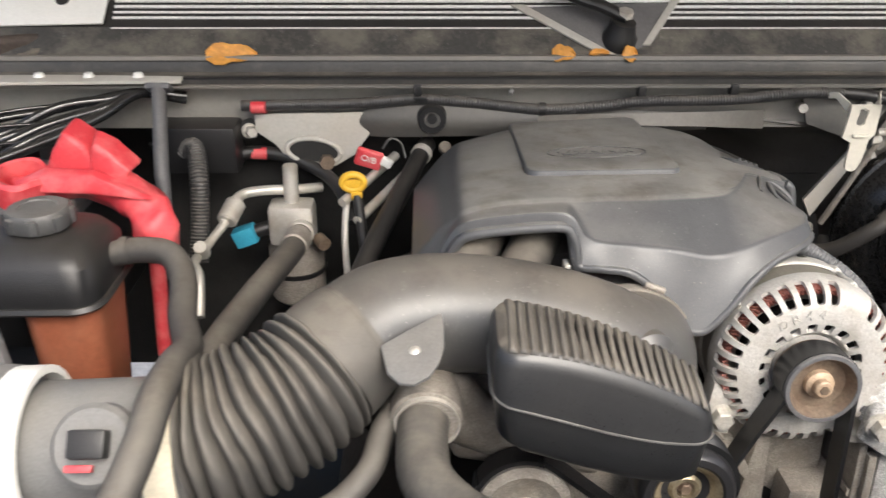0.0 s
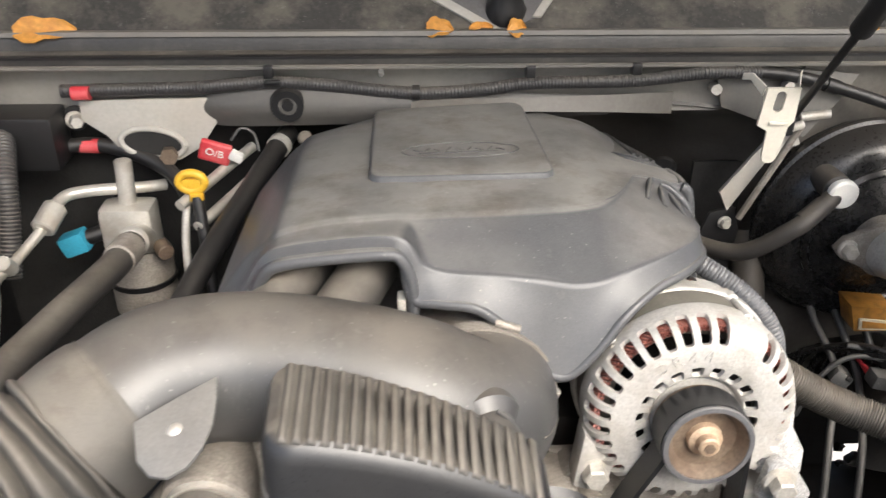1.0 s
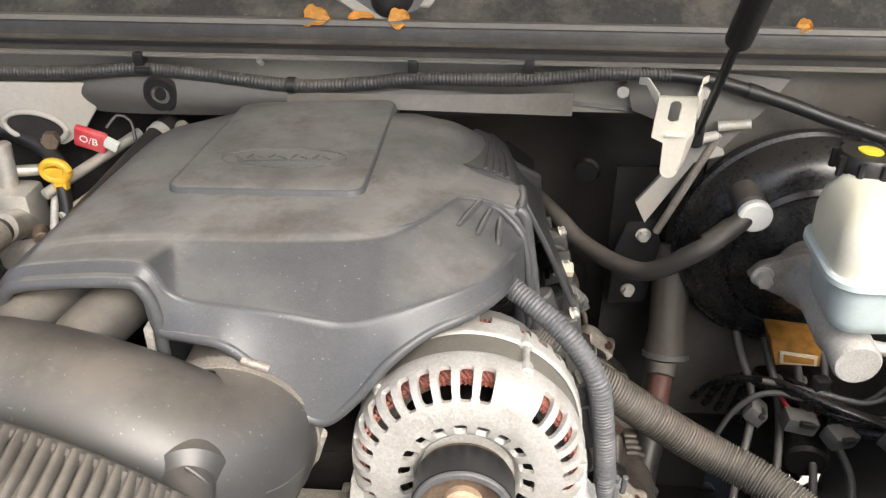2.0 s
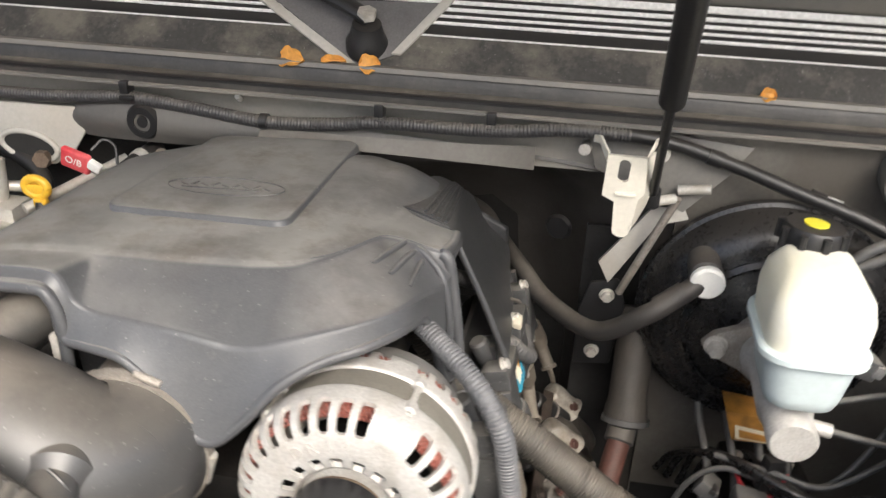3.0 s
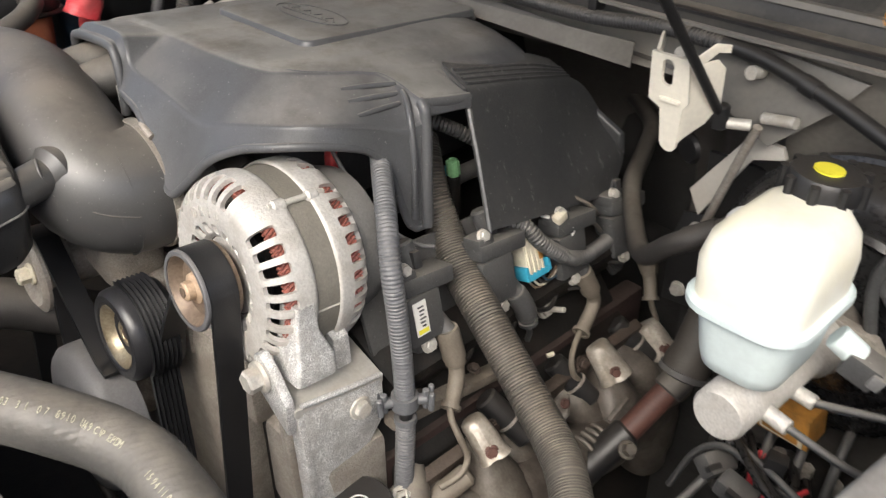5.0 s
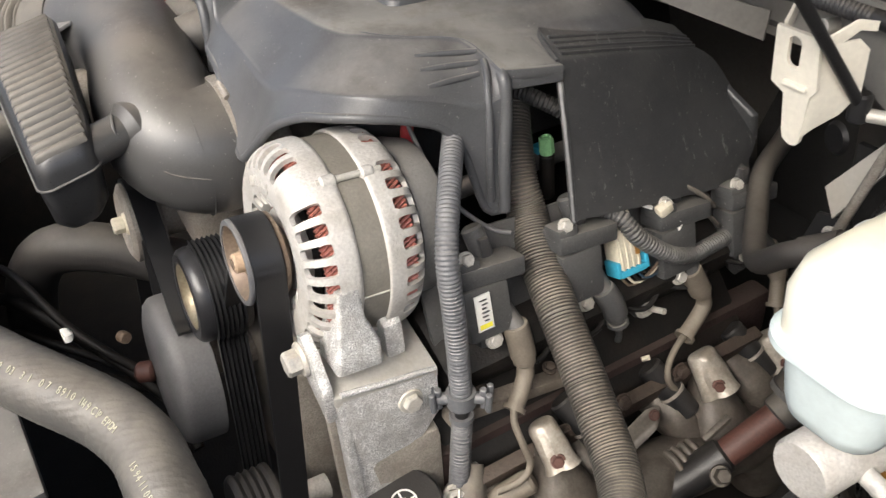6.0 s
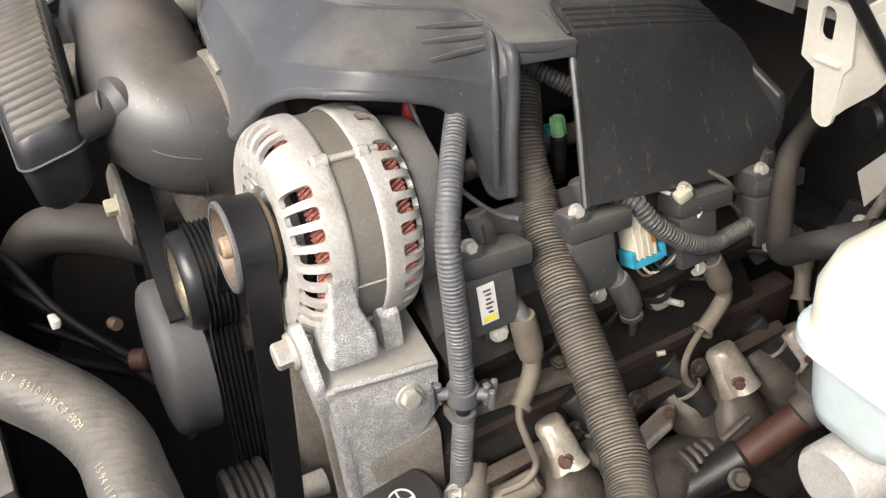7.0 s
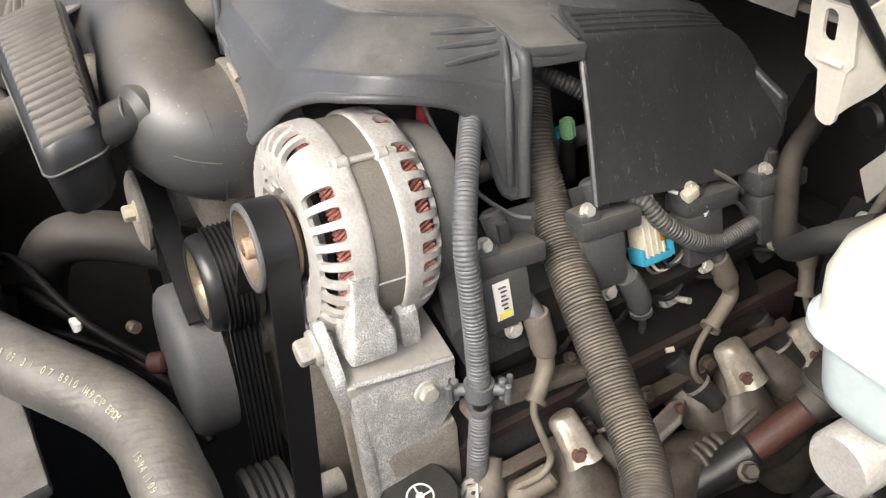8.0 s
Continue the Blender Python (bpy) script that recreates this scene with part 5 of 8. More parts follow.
# ---- conduits on the driver side ----
loom = thing("thick_wiring_conduit", (0.14, 0.22, 0.83), "thick dusty grey corrugated wiring conduit", "wiring conduit")
part("conduit", corrugated([(-0.080, 0.300, 1.050), (-0.030, 0.268, 1.052), (0.005, 0.248, 1.022), (0.026, 0.239, 0.996), (0.044, 0.237, 0.970), (0.078, 0.226, 0.946), (0.120, 0.215, 0.924), (0.157, 0.207, 0.902), (0.195, 0.197, 0.882), (0.226, 0.186, 0.871), (0.259, 0.165, 0.866), (0.315, 0.115, 0.855), (0.40, 0.05, 0.83)], 0.0172, 0.0028, 0.085, 24), CONDUIT_TAN, loom)
part("tape_band", hose([(0.320, 0.109, 0.8445), (0.332, 0.100, 0.8425)], 0.0176, 20), BLACK, loom, "black tape band")
thin = thing("thin_wiring_conduit", (0.10, 0.13, 0.72), "slim grey corrugated wiring conduit with plastic clip", "wiring conduit")
part("conduit", corrugated([(-0.040, 0.235, 1.045), (-0.008, 0.205, 1.062), (0.023, 0.182, 1.058), (0.071, 0.147, 1.036), (0.096, 0.129, 1.008), (0.105, 0.126, 0.968), (0.110, 0.125, 0.930), (0.113, 0.124, 0.896), (0.114, 0.123, 0.882)], 0.0090, 0.0032, 0.075, 18), CONDUIT_GREY, thin)
part("wires", hose([(0.114, 0.123, 0.884), (0.1155, 0.122, 0.86)], 0.006, 10), BLACK, thin)
part("conduit", corrugated([(0.1152, 0.122, 0.866), (0.116, 0.121, 0.852), (0.119, 0.117, 0.832), (0.121, 0.112, 0.790), (0.122, 0.109, 0.753), (0.124, 0.106, 0.70)], 0.0088, 0.0032, 0.075, 18), CONDUIT_GREY, thin)
part("conduit_cuff", ring_clip((0.1152, 0.122, 0.865), (0.03, -0.05, -1), 0.0088, 0.005, 0.0012), CONDUIT_GREY, thin)
CC = V((0.1135, 0.1235, 0.8835))
clip = part("clip", ring_clip(CC, (0.02, -0.03, -1), 0.0092, 0.013, 0.0026), CONDUIT_GREY, thin, "grey plastic conduit clip")
for way in (V((-0.45, -0.89, 0.05)), V((0.62, 0.78, 0.05))):
    way.normalize()
    across = way.cross(V((0, 0, 1))).normalized()
    part("clip_arm", rod(CC + way * 0.009, CC + way * 0.020, 0.0050, 10, bevel=0.001), CONDUIT_GREY, clip)
    for o in (-1, 1):
        part("clip_jaw", rod(CC + way * 0.022 + across * 0.0050 * o - V((0, 0, 0.0095)), CC + way * 0.023 + across * 0.0056 * o + V((0, 0, 0.0095)), 0.0027, 8, bevel=0.0008), CONDUIT_GREY, clip)
    part("clip_jaw", rod(CC + way * 0.018 - V((0, 0, 0.0100)), CC + way * 0.018 + V((0, 0, 0.0100)), 0.0032, 8, bevel=0.0008), CONDUIT_GREY, clip)
solid("ground_wire", hose([(-0.030, 0.166, 1.062), (-0.010, 0.164, 1.046), (0.014, 0.168, 1.018), (0.032, 0.180, 0.994), (0.048, 0.198, 0.977), (0.058, 0.210, 0.974)], 0.0020, 8), BOXGREY, "thin dusty grey wire beside the conduit", "wire")
solid("cable_boot", hose([(-0.045, 0.235, 1.07), (-0.020, 0.190, 1.064), (-0.012, 0.172, 1.060)], 0.0055, 12), RED, "red rubber terminal boot above the alternator", "terminal boot")
solid("sensor_plug", lathe([(0.006, 0.0), (0.009, 0.002), (0.009, 0.018), (0.0125, 0.020), (0.0125, 0.046), (0.010, 0.050), (0.001, 0.050)], (-0.124, 0.106, 1.032), (1, 0.12, 0.02), 22), RUBBER, "dusty dark cylindrical sensor above the alternator", "sensor")

# things seen through the window of the cover
inj = thing("injector", (0.007, 0.283, 0.96), "pale green capped fuel injector under the cover", "injector")
cap = part("cap", lathe([(0.0056, 0.0), (0.0064, 0.002), (0.0062, 0.012), (0.0054, 0.0165), (0.0034, 0.0172), (0.0030, 0.0150), (0.001, 0.0150)], (0.007, 0.283, 0.999), (0, -0.1, 1), 22), GREEN, inj, "pale green plastic cap")
for k in range(8):
    a = 2 * math.pi * k / 8
    part("cap_rib", rod((0.007 + 0.0063 * math.cos(a), 0.283 + 0.0063 * math.sin(a), 1.000), (0.007 + 0.0058 * math.cos(a), 0.2815 + 0.0058 * math.sin(a), 1.0145), 0.0007, 6), GREEN, cap)
part("body", rod((0.007, 0.284, 0.955), (0.007, 0.283, 0.998), 0.0068, 18, bevel=0.001), DARK, inj)
solid("blue_connector", block((-0.008, 0.286, 0.996), (0.010, 0.012, 0.008), 0.002), BLUE, "small blue electrical connector under the cover", "connector")
solid("charge_wire", hose([(-0.040, 0.178, 1.052), (-0.029, 0.168, 1.042), (-0.019, 0.163, 1.032), (-0.012, 0.162, 1.020)], 0.0056, 12), RED, "red insulated charge wire behind the alternator", "wire")
solid("inner_conduit", corrugated([(-0.03, 0.250, 1.060), (0.002, 0.268, 1.056), (0.026, 0.292, 1.040), (0.048, 0.318, 1.018), (0.060, 0.35, 1.00)], 0.0072, 0.0036, 0.12, 14), CONDUIT, "small corrugated conduit inside the cover", "wiring conduit")
solid("fuel_rail", rod((-0.008, 0.20, 0.985), (-0.008, 0.44, 0.985), 0.009, 16), DUSTY, "dark fuel rail under the cover", "fuel rail")

# ---- coils, leads and exhaust on the driver side ----
coilrail = thing("coil_bracket", (0.085, 0.30, 0.88), "dusty black steel bracket that carries the ignition coils", "bracket")
part("plate", prism([(0.046, 0.125, 0.985), (0.046, 0.49, 0.960), (0.070, 0.49, 0.90), (0.074, 0.40, 0.885), (0.074, 0.28, 0.895), (0.074, 0.125, 0.900)], (-0.005, 0, -0.002), 0.0012), DUSTY, coilrail)
for y, z in ((0.334, 0.852), (0.462, 0.846)):
    part("tongue", prism([(0.080, y - 0.034, z + 0.060), (0.080, y + 0.026, z + 0.062), (0.084, y + 0.022, z + 0.008), (0.084, y + 0.012, z - 0.008), (0.084, y - 0.002, z - 0.010), (0.084, y - 0.012, z + 0.002)], (-0.004, 0, -0.001), 0.001), DUSTY, coilrail, "dusty bracket tongue")
    part("stiffener", hose([(0.083, y - 0.026, z + 0.054), (0.086, y - 0.008, z + 0.010), (0.086, y + 0.004, z - 0.002)], 0.003, 8), DUSTY, coilrail)


def coil(y, z, boot, lead, labelled=False, text="black ignition coil with tan rubber spark plug lead", rubber=None):
    """One ignition coil with its lower bolt at the given place, its tower, boot and lead."""
    rubber = rubber or BOOT
    c = thing("ignition_coil", (0.092, y, z - 0.02), text, "ignition coil", "ignition coils along the head")
    o = V((0.094, y, z))
    lean = (0, -12, 0)
    part("body", block(o + V((-0.006, -0.006, 0.030)), (0.026, 0.040, 0.046), 0.004, lean), DUSTY, c)
    part("flange", block(o + V((-0.012, 0.002, 0.060)), (0.028, 0.058, 0.016), 0.003, (-6, -12, 0)), DUSTY, c)
    part("ear", block(o + V((-0.012, -0.017, 0.070)), (0.022, 0.020, 0.014), 0.004, lean), DUSTY, c)
    part("ear", block(o + V((-0.007, -0.001, 0.002)), (0.014, 0.022, 0.024), 0.004, lean), DUSTY, c)
    plug = part("plug", rod(o + V((-0.022, 0.008, 0.060)), o + V((-0.034, 0.004, 0.086)), 0.0088, 18, bevel=0.002), DUSTY, c, "dusty black coil plug")
    part("lock_tab", block(o + V((-0.019, 0.006, 0.074)), (0.006, 0.008, 0.016), 0.001, lean), CONDUIT, plug)
    part("tower", rod(o + V((-0.004, 0.012, 0.020)), V(boot[0]).lerp(V(boot[1]), 0.2), 0.0088, 18), DUSTY, c)
    if labelled:
        lab = part("sticker", block(o + V((0.0075, -0.012, 0.036)), (0.0012, 0.014, 0.031), 0.0002, (0, -12, 0)), WHITE, c, "white printed sticker with yellow foot")
        for k in range(6):
            part("print_bar", block(o + V((0.0064 + 0.0008 * k, -0.012 + 0.0008 * (k % 2), 0.0470 - 0.0034 * k)), (0.0014, 0.0062 - 0.0012 * (k % 3), 0.0007), 0, lean), INK_BLACK, lab)
        part("print_bar", block(o + V((0.0100, -0.012, 0.0245)), (0.0016, 0.011, 0.0040), 0, lean), LEMON, lab)
    bolt(o + V((0.004, -0.002, 0.001)), (1, 0.0, 0.35), 0.0056, 0.005, STEEL, c)
    bolt(o + V((-0.008, -0.017, 0.078)), (1, 0.0, 0.6), 0.0048, 0.005, STEEL, c)
    pts = [V(p) for p in boot]
    line = spline(pts, 0.003)
    part("boot", fair(sweep(bmesh.new(), line, lambda g: 0.0102 if g < 0.003 else (0.0108 if g < 0.034 else (0.0096 if g < 0.038 else 0.0074)), 18)), rubber, c, "dusty rubber boot")
    end, back = line[-1], line[-4]
    part("boot_collar", ring_clip(end, end - back, 0.0076, 0.004, 0.002), rubber, c)
    part("lead", hose(lead, 0.0031, 12), rubber, c)
    return c


front_coil = coil(0.167, 0.911, [(0.102, 0.183, 0.922), (0.107, 0.186, 0.898), (0.112, 0.186, 0.880), (0.117, 0.180, 0.868), (0.125, 0.166, 0.856)], [(0.124, 0.167, 0.858), (0.130, 0.162, 0.848), (0.140, 0.163, 0.831), (0.146, 0.167, 0.808), (0.149, 0.155, 0.798), (0.144, 0.135, 0.792)], True, "black ignition coil with white sticker and tan lead")
part("plug_boot", rod((0.146, 0.170, 0.787), (0.134, 0.134, 0.766), 0.0110, 20, bevel=0.003), BOOT, front_coil, "tan rubber plug boot")
coil(0.259, 0.905, [(0.099, 0.274, 0.914), (0.104, 0.283, 0.895), (0.107, 0.287, 0.876)], [(0.106, 0.286, 0.878), (0.107, 0.290, 0.862), (0.100, 0.296, 0.845)], text="dusty black ignition coil with black rubber boot", rubber=DUSTY)
coil(0.366, 0.885, [(0.098, 0.378, 0.888), (0.101, 0.389, 0.866), (0.104, 0.397, 0.846), (0.107, 0.390, 0.836), (0.114, 0.366, 0.824)], [(0.112, 0.370, 0.826), (0.121, 0.348, 0.823), (0.129, 0.333, 0.815), (0.134, 0.331, 0.801), (0.137, 0.341, 0.786), (0.138, 0.356, 0.772)])
rear_coil = coil(0.452, 0.873, [(0.098, 0.480, 0.872), (0.106, 0.490, 0.850), (0.114, 0.487, 0.834), (0.124, 0.478, 0.816)], [(0.123, 0.478, 0.818), (0.128, 0.478, 0.806), (0.133, 0.485, 0.782), (0.140, 0.484, 0.756)])
part("plug_boot", rod((0.144, 0.487, 0.754), (0.137, 0.441, 0.731), 0.0125, 20, bevel=0.003), COLUMN, rear_coil, "dusty brown plug boot")
# pale connector between the coils
conn = thing("coil_connector", (0.083, 0.305, 0.90), "cream electrical connector with blue lock and wires", "connector")
CT, CL = V((0.084, 0.305, 0.938)), (0, -20, 0)
part("body", block(CT, (0.020, 0.024, 0.040), 0.004, CL), CREAM, conn)
part("shoulder", block(CT + V((-0.007, -0.001, 0.024)), (0.017, 0.018, 0.014), 0.004, CL), CREAM, conn)
lock = part("lock", block(CT + V((0.008, 0.0015, -0.021)), (0.022, 0.028, 0.007), 0.002, CL), BLUE, conn, "blue plastic lock")
for dy in (-0.0135, 0.0165):
    part("lock_wing", block(CT + V((0.008, dy, -0.016)), (0.018, 0.004, 0.014), 0.001, CL), BLUE, lock)
part("stripe", block(CT + V((0.0112, 0.008, -0.001)), (0.0022, 0.0045, 0.009), 0.0003, CL), ORANGE, conn)
for k in range(4):
    part("ridge", block(CT + V((0.0100, -0.0085 + 0.0056 * k, 0.000)), (0.003, 0.0020, 0.034), 0.0006, CL), CREAM, conn)
for k in range(4):
    part("wire", hose([CT + V((0.012, -0.008 + 0.006 * k, -0.024)), CT + V((0.016, -0.002 + 0.006 * k, -0.033)), CT + V((0.016, 0.012 + 0.005 * k, -0.034)), CT + V((0.010, 0.036, -0.028 - 0.003 * k)), CT + V((-0.006, 0.05, -0.03))], 0.0013, 6), (PULLEY, CREAM, BLACK, NAVY)[k], conn)
solid("coil_loom", corrugated([(0.064, 0.285, 0.972), (0.084, 0.300, 0.968), (0.098, 0.312, 0.950), (0.105, 0.343, 0.924), (0.101, 0.375, 0.908), (0.097, 0.400, 0.904), (0.092, 0.428, 0.901)], 0.0080, 0.0036, 0.12, 14), DUSTY, "small black corrugated conduit between the coils", "wiring conduit")
solid("loom_ring", ring_clip((0.090, 0.438, 0.899), (-0.1, 0.9, 0.2), 0.0095, 0.010, 0.002), CREAM, "pale plastic collar at the conduit end", "collar")
solid("pink_seal", ring_clip((0.089, 0.446, 0.900), (-0.1, 0.9, 0.2), 0.0075, 0.006, 0.002), BOOT, "dull rubber seal behind the collar", "seal")
solid("white_wire", hose([(0.075, 0.335, 0.962), (0.090, 0.350, 0.955), (0.095, 0.362, 0.942), (0.092, 0.352, 0.931), (0.085, 0.345, 0.930)], 0.0019, 6), WHITE, "thin white wire loop by the coils", "wire")
solid("plug_tab", block((0.090, 0.345, 0.962), (0.010, 0.014, 0.010), 0.003, (20, 0, 0)), CREAM, "cream plastic plug tab under the cover", "plug")
for y0, z0 in ((0.395, 0.955), (0.405, 0.93), (0.33, 0.90)):
    solid("grey_wire", hose([(0.070, y0 - 0.02, z0 + 0.015), (0.086, y0, z0), (0.088, y0 + 0.014, z0 - 0.016), (0.078, y0 + 0.024, z0 - 0.022)], 0.0022, 8), CONDUIT_TAN, "thin grey wire among the coils", "wire", "wires beside the coils")
solid("stud_nut", bolt_mesh((0.084, 0.338, 0.853), (1, 0.1, 0.3), 0.0075, 0.006), STEEL, "flanged steel nut on the bracket tongue", "nut")
solid("stud", rod((0.090, 0.339, 0.855), (0.108, 0.342, 0.862), 0.003, 10), STEEL, "threaded steel stud on the coil bracket", "stud")
solid("hex_pin", rod((0.106, 0.322, 0.812), (0.109, 0.329, 0.813), 0.0026, 10), CREAM, "small pale pin on the cylinder head", "pin")

exh = thing("exhaust_manifold", (0.15, 0.30, 0.66), "tan heat-stained exhaust manifold with bright shields", "exhaust manifold")
part("log", crumple(hose([(0.150, 0.10, 0.740), (0.160, 0.20, 0.732), (0.165, 0.30, 0.722), (0.165, 0.40, 0.712), (0.150, 0.47, 0.68), (0.14, 0.48, 0.58)], 0.032, 28), 0.004, 0.03), SHIELD, exh, "tan heat-stained manifold tube")
for y in (0.140, 0.235, 0.335, 0.43):
    part("runner", crumple(hose([(0.112, y, 0.764), (0.134, y + 0.004, 0.756), (0.150, y + 0.012, 0.740), (0.160, y + 0.016, 0.72)], 0.020, 22), 0.003, 0.02), SHIELD, exh)


def dome(at, wide, deep, tall):
    """A pressed sheet dome, fluted where it was crimped, leaning inwards at its top."""
    bm, rings = bmesh.new(), []
    for f, g in ((0.0, 0.55), (0.02, 0.72), (0.07, 0.86), (0.18, 0.96), (0.36, 1.0), (0.55, 1.02), (0.72, 1.04), (0.86, 1.10), (1.0, 1.22)):
        ring = []
        for k in range(32):
            a = 2 * math.pi * k / 32
            r = 1 + 0.06 * math.sin(3 * a + 5 * f + at[1] * 40) * f - 0.16 * math.exp(-((a - 5.6) / 0.16) ** 2) * min(1, 3 * f)
            ring.append((deep * g * r * math.cos(a) + 0.006 * f, wide * g * r * math.sin(a), -tall * f))
        rings.append([V(p) for p in ring])
    skin(bm, rings)
    bmesh.ops.transform(bm, matrix=Matrix.Translation(V(at)) @ pose(0, 0, 0, 6, -34, 0), verts=bm.verts)
    return crumple(fair(bm), 0.0022, 0.016)


for (x, y, z), w in (((0.126, 0.190, 0.828), 0.0115), ((0.130, 0.370, 0.816), 0.0145), ((0.128, 0.468, 0.790), 0.0130)):
    part("plug_shield", dome((x, y, z), w * 1.15, 0.0130, 0.042), FOIL, exh, "bright crumpled plug heat shield", smooth=34)
    part("shield_rivet", bolt_mesh((x + 0.030, y - 0.002, z - 0.020), (0.74, -0.44, 0.51), 0.0048, 0.004), RUST_TUBE, exh, "rusty rivet")
for x, y, z, w in ((0.142, 0.196, 0.776, 0.030), (0.145, 0.376, 0.766, 0.032), (0.142, 0.474, 0.744, 0.028)):
    part("shield_skirt", crumple(lathe([(0.010, 0.030), (0.014, 0.026), (0.018, 0.010), (w * 0.9, -0.012), (w * 1.15, -0.035), (w * 1.15, -0.05)], (x, y, z), (-0.45, 0.0, 1), 28), 0.004, 0.02), SHIELD, exh, "tan dented shield skirt")
part("shield_tab", crumple(prism([(0.136, 0.268, 0.762), (0.150, 0.262, 0.758), (0.154, 0.300, 0.786), (0.146, 0.312, 0.792), (0.138, 0.300, 0.788)], (0.005, -0.002, -0.006), 0.002), 0.002, 0.02), SHIELD, exh, "tan shield tab with bolt hole")
bolt((0.150, 0.300, 0.790), (0.7, -0.3, 0.7), 0.0036, 0.003, RUST_TUBE, exh, "rusty shield bolt")
part("big_bolt", bolt_mesh((0.214, 0.322, 0.757), (0.6, -0.3, 0.8), 0.0068, 0.010), SHIELD, exh, "tan hexagon bolt")
for y in (0.215, 0.28, 0.35):
    bolt((0.128, y, 0.800), (1, 0, 0.3), 0.006, 0.006, IRON, exh, "rusty manifold bolt")
for y, z in ((0.237, 0.784), (0.339, 0.768), (0.445, 0.762)):
    part("plug_sleeve", rod((0.110, y - 0.012, z + 0.036), (0.148, y + 0.010, z - 0.006), 0.0125, 20, bevel=0.002), BLACK, exh, "black spark plug boot")
    for f in (0.56,):
        p = V((0.110, y - 0.012, z + 0.036)).lerp(V((0.148, y + 0.010, z - 0.006)), f)
        part("sleeve_ring", ring_clip(p, (0.038, 0.022, -0.042), 0.0126, 0.0030, 0.0012), ALU_DARK, exh, "dull crimp ring")
# flutes pressed into the shield, and a bent tab
for k in range(4):
    y = 0.303 + 0.0085 * k
    part("flute", hose([(0.166, y, 0.7535), (0.176, y + 0.001, 0.7535), (0.186, y + 0.002, 0.7480)], 0.0034, 10), SHIELD, exh)
part("bent_tab", block((0.184, 0.345, 0.776), (0.006, 0.032, 0.006), 0.002, (25, 0, 0)), SHIELD, exh)
# tan flange and rusty side of the cylinder head below the coils
part("head_flange", block((0.100, 0.185, 0.842), (0.016, 0.14, 0.012), 0.003, (-9, 0, 0)), HEAD_TAN, engine, "tan dusty rocker cover flange")
part("head_side", block((0.088, 0.29, 0.782), (0.026, 0.42, 0.056), 0.006), RUST_DARK, engine, "dark maroon rusty cylinder head side")
for y in (0.15, 0.218):
    bolt((0.102, y, 0.854 - 0.15 * (y - 0.22)), (0.4, 0, 1), 0.0045, 0.004, IRON, engine, "rusty flange bolt")
for k in range(5):
    solid("loose_wire", hose([(0.060 + 0.006 * k, 0.14 + 0.06 * k, 0.90), (0.085, 0.17 + 0.06 * k, 0.885 - 0.01 * (k % 2)), (0.100, 0.205 + 0.06 * k, 0.868), (0.085, 0.24 + 0.06 * k, 0.875)], 0.0026, 8), BLACK, "thin black wire beside the coils", "wire", "wires beside the coils")
solid("dipstick_tube_flange", block((0.118, 0.125, 0.792), (0.012, 0.02, 0.018), 0.003), ALU_DARK, "dull cast boss on the cylinder head", "boss")
bolt((0.126, 0.105, 0.790), (1, -0.3, 0.4), 0.008, 0.006)
part("boss", rod((0.105, 0.118, 0.765), (0.140, 0.108, 0.775), 0.013, 20, bevel=0.002), ALU_DARK, exh)
part("boss_collar", ring_clip((0.128, 0.1115, 0.7715), (0.035, -0.010, 0.010), 0.0135, 0.005, 0.002), BOOT, exh)
pboot = thing("sensor_boot", (0.135, 0.115, 0.76), "dusty grey sensor connector with wire retainer", "connector")
part("body", fair(sweep(bmesh.new(), spline([(0.112, 0.128, 0.800), (0.126, 0.118, 0.786), (0.142, 0.108, 0.768), (0.156, 0.100, 0.748)], 0.002), lambda g: 0.0125 + 0.0030 * min(1.0, g / 0.02) - 0.0012 * (1 if 0.030 < g < 0.034 else 0), 22)), CONDUIT_TAN, pboot)
part("collar", ring_clip((0.140, 0.109, 0.770), (0.016, -0.010, -0.019), 0.0158, 0.006, 0.0016), TUBE, pboot, "pale crimp ring")
part("retainer", hose([(0.130, 0.107, 0.800), (0.142, 0.100, 0.792), (0.152, 0.098, 0.776), (0.156, 0.104, 0.762)], 0.0012, 6), TUBE, pboot, "bent wire retainer")

# steering shaft
shaft = thing("steering_shaft", (0.22, 0.34, 0.70), "rust-brown steering shaft with black rubber sleeve", "steering shaft")
part("shaft", rod((0.197, 0.338, 0.752), (0.213, 0.398, 0.798), 0.0130, 20), RUST_TUBE, shaft, "rust-brown shaft")
part("collar", rod((0.210, 0.388, 0.790), (0.216, 0.412, 0.810), 0.0165, 20, bevel=0.002), RUBBER, shaft)
part("sleeve", rod((0.180, 0.283, 0.716), (0.199, 0.345, 0.757), 0.0165, 20, bevel=0.003), BLACK, shaft, "dusty grey sleeve")
part("boot", corrugated([(0.183, 0.290, 0.720), (0.166, 0.250, 0.704), (0.150, 0.20, 0.695)], 0.021, 0.011, 0.22, 20), RUBBER, shaft, "black ribbed rubber boot")
column = thing("steering_column", (0.22, 0.40, 0.80), "dusty brown steering column sleeve at the firewall", "steering column")
part("sleeve", lathe([(0.018, 0.0), (0.0245, 0.004), (0.0240, 0.020), (0.0215, 0.030), (0.0205, 0.130), (0.019, 0.135), (0.001, 0.135)], (0.2150, 0.404, 0.803), (0.02, 0.45, 0.88), 30), COLUMN, column, "dusty brown rubber sleeve")
part("clip_ring", ring_clip((0.2155, 0.407, 0.809), (0.02, 0.45, 0.88), 0.0245, 0.006, 0.002), DUSTY, column)
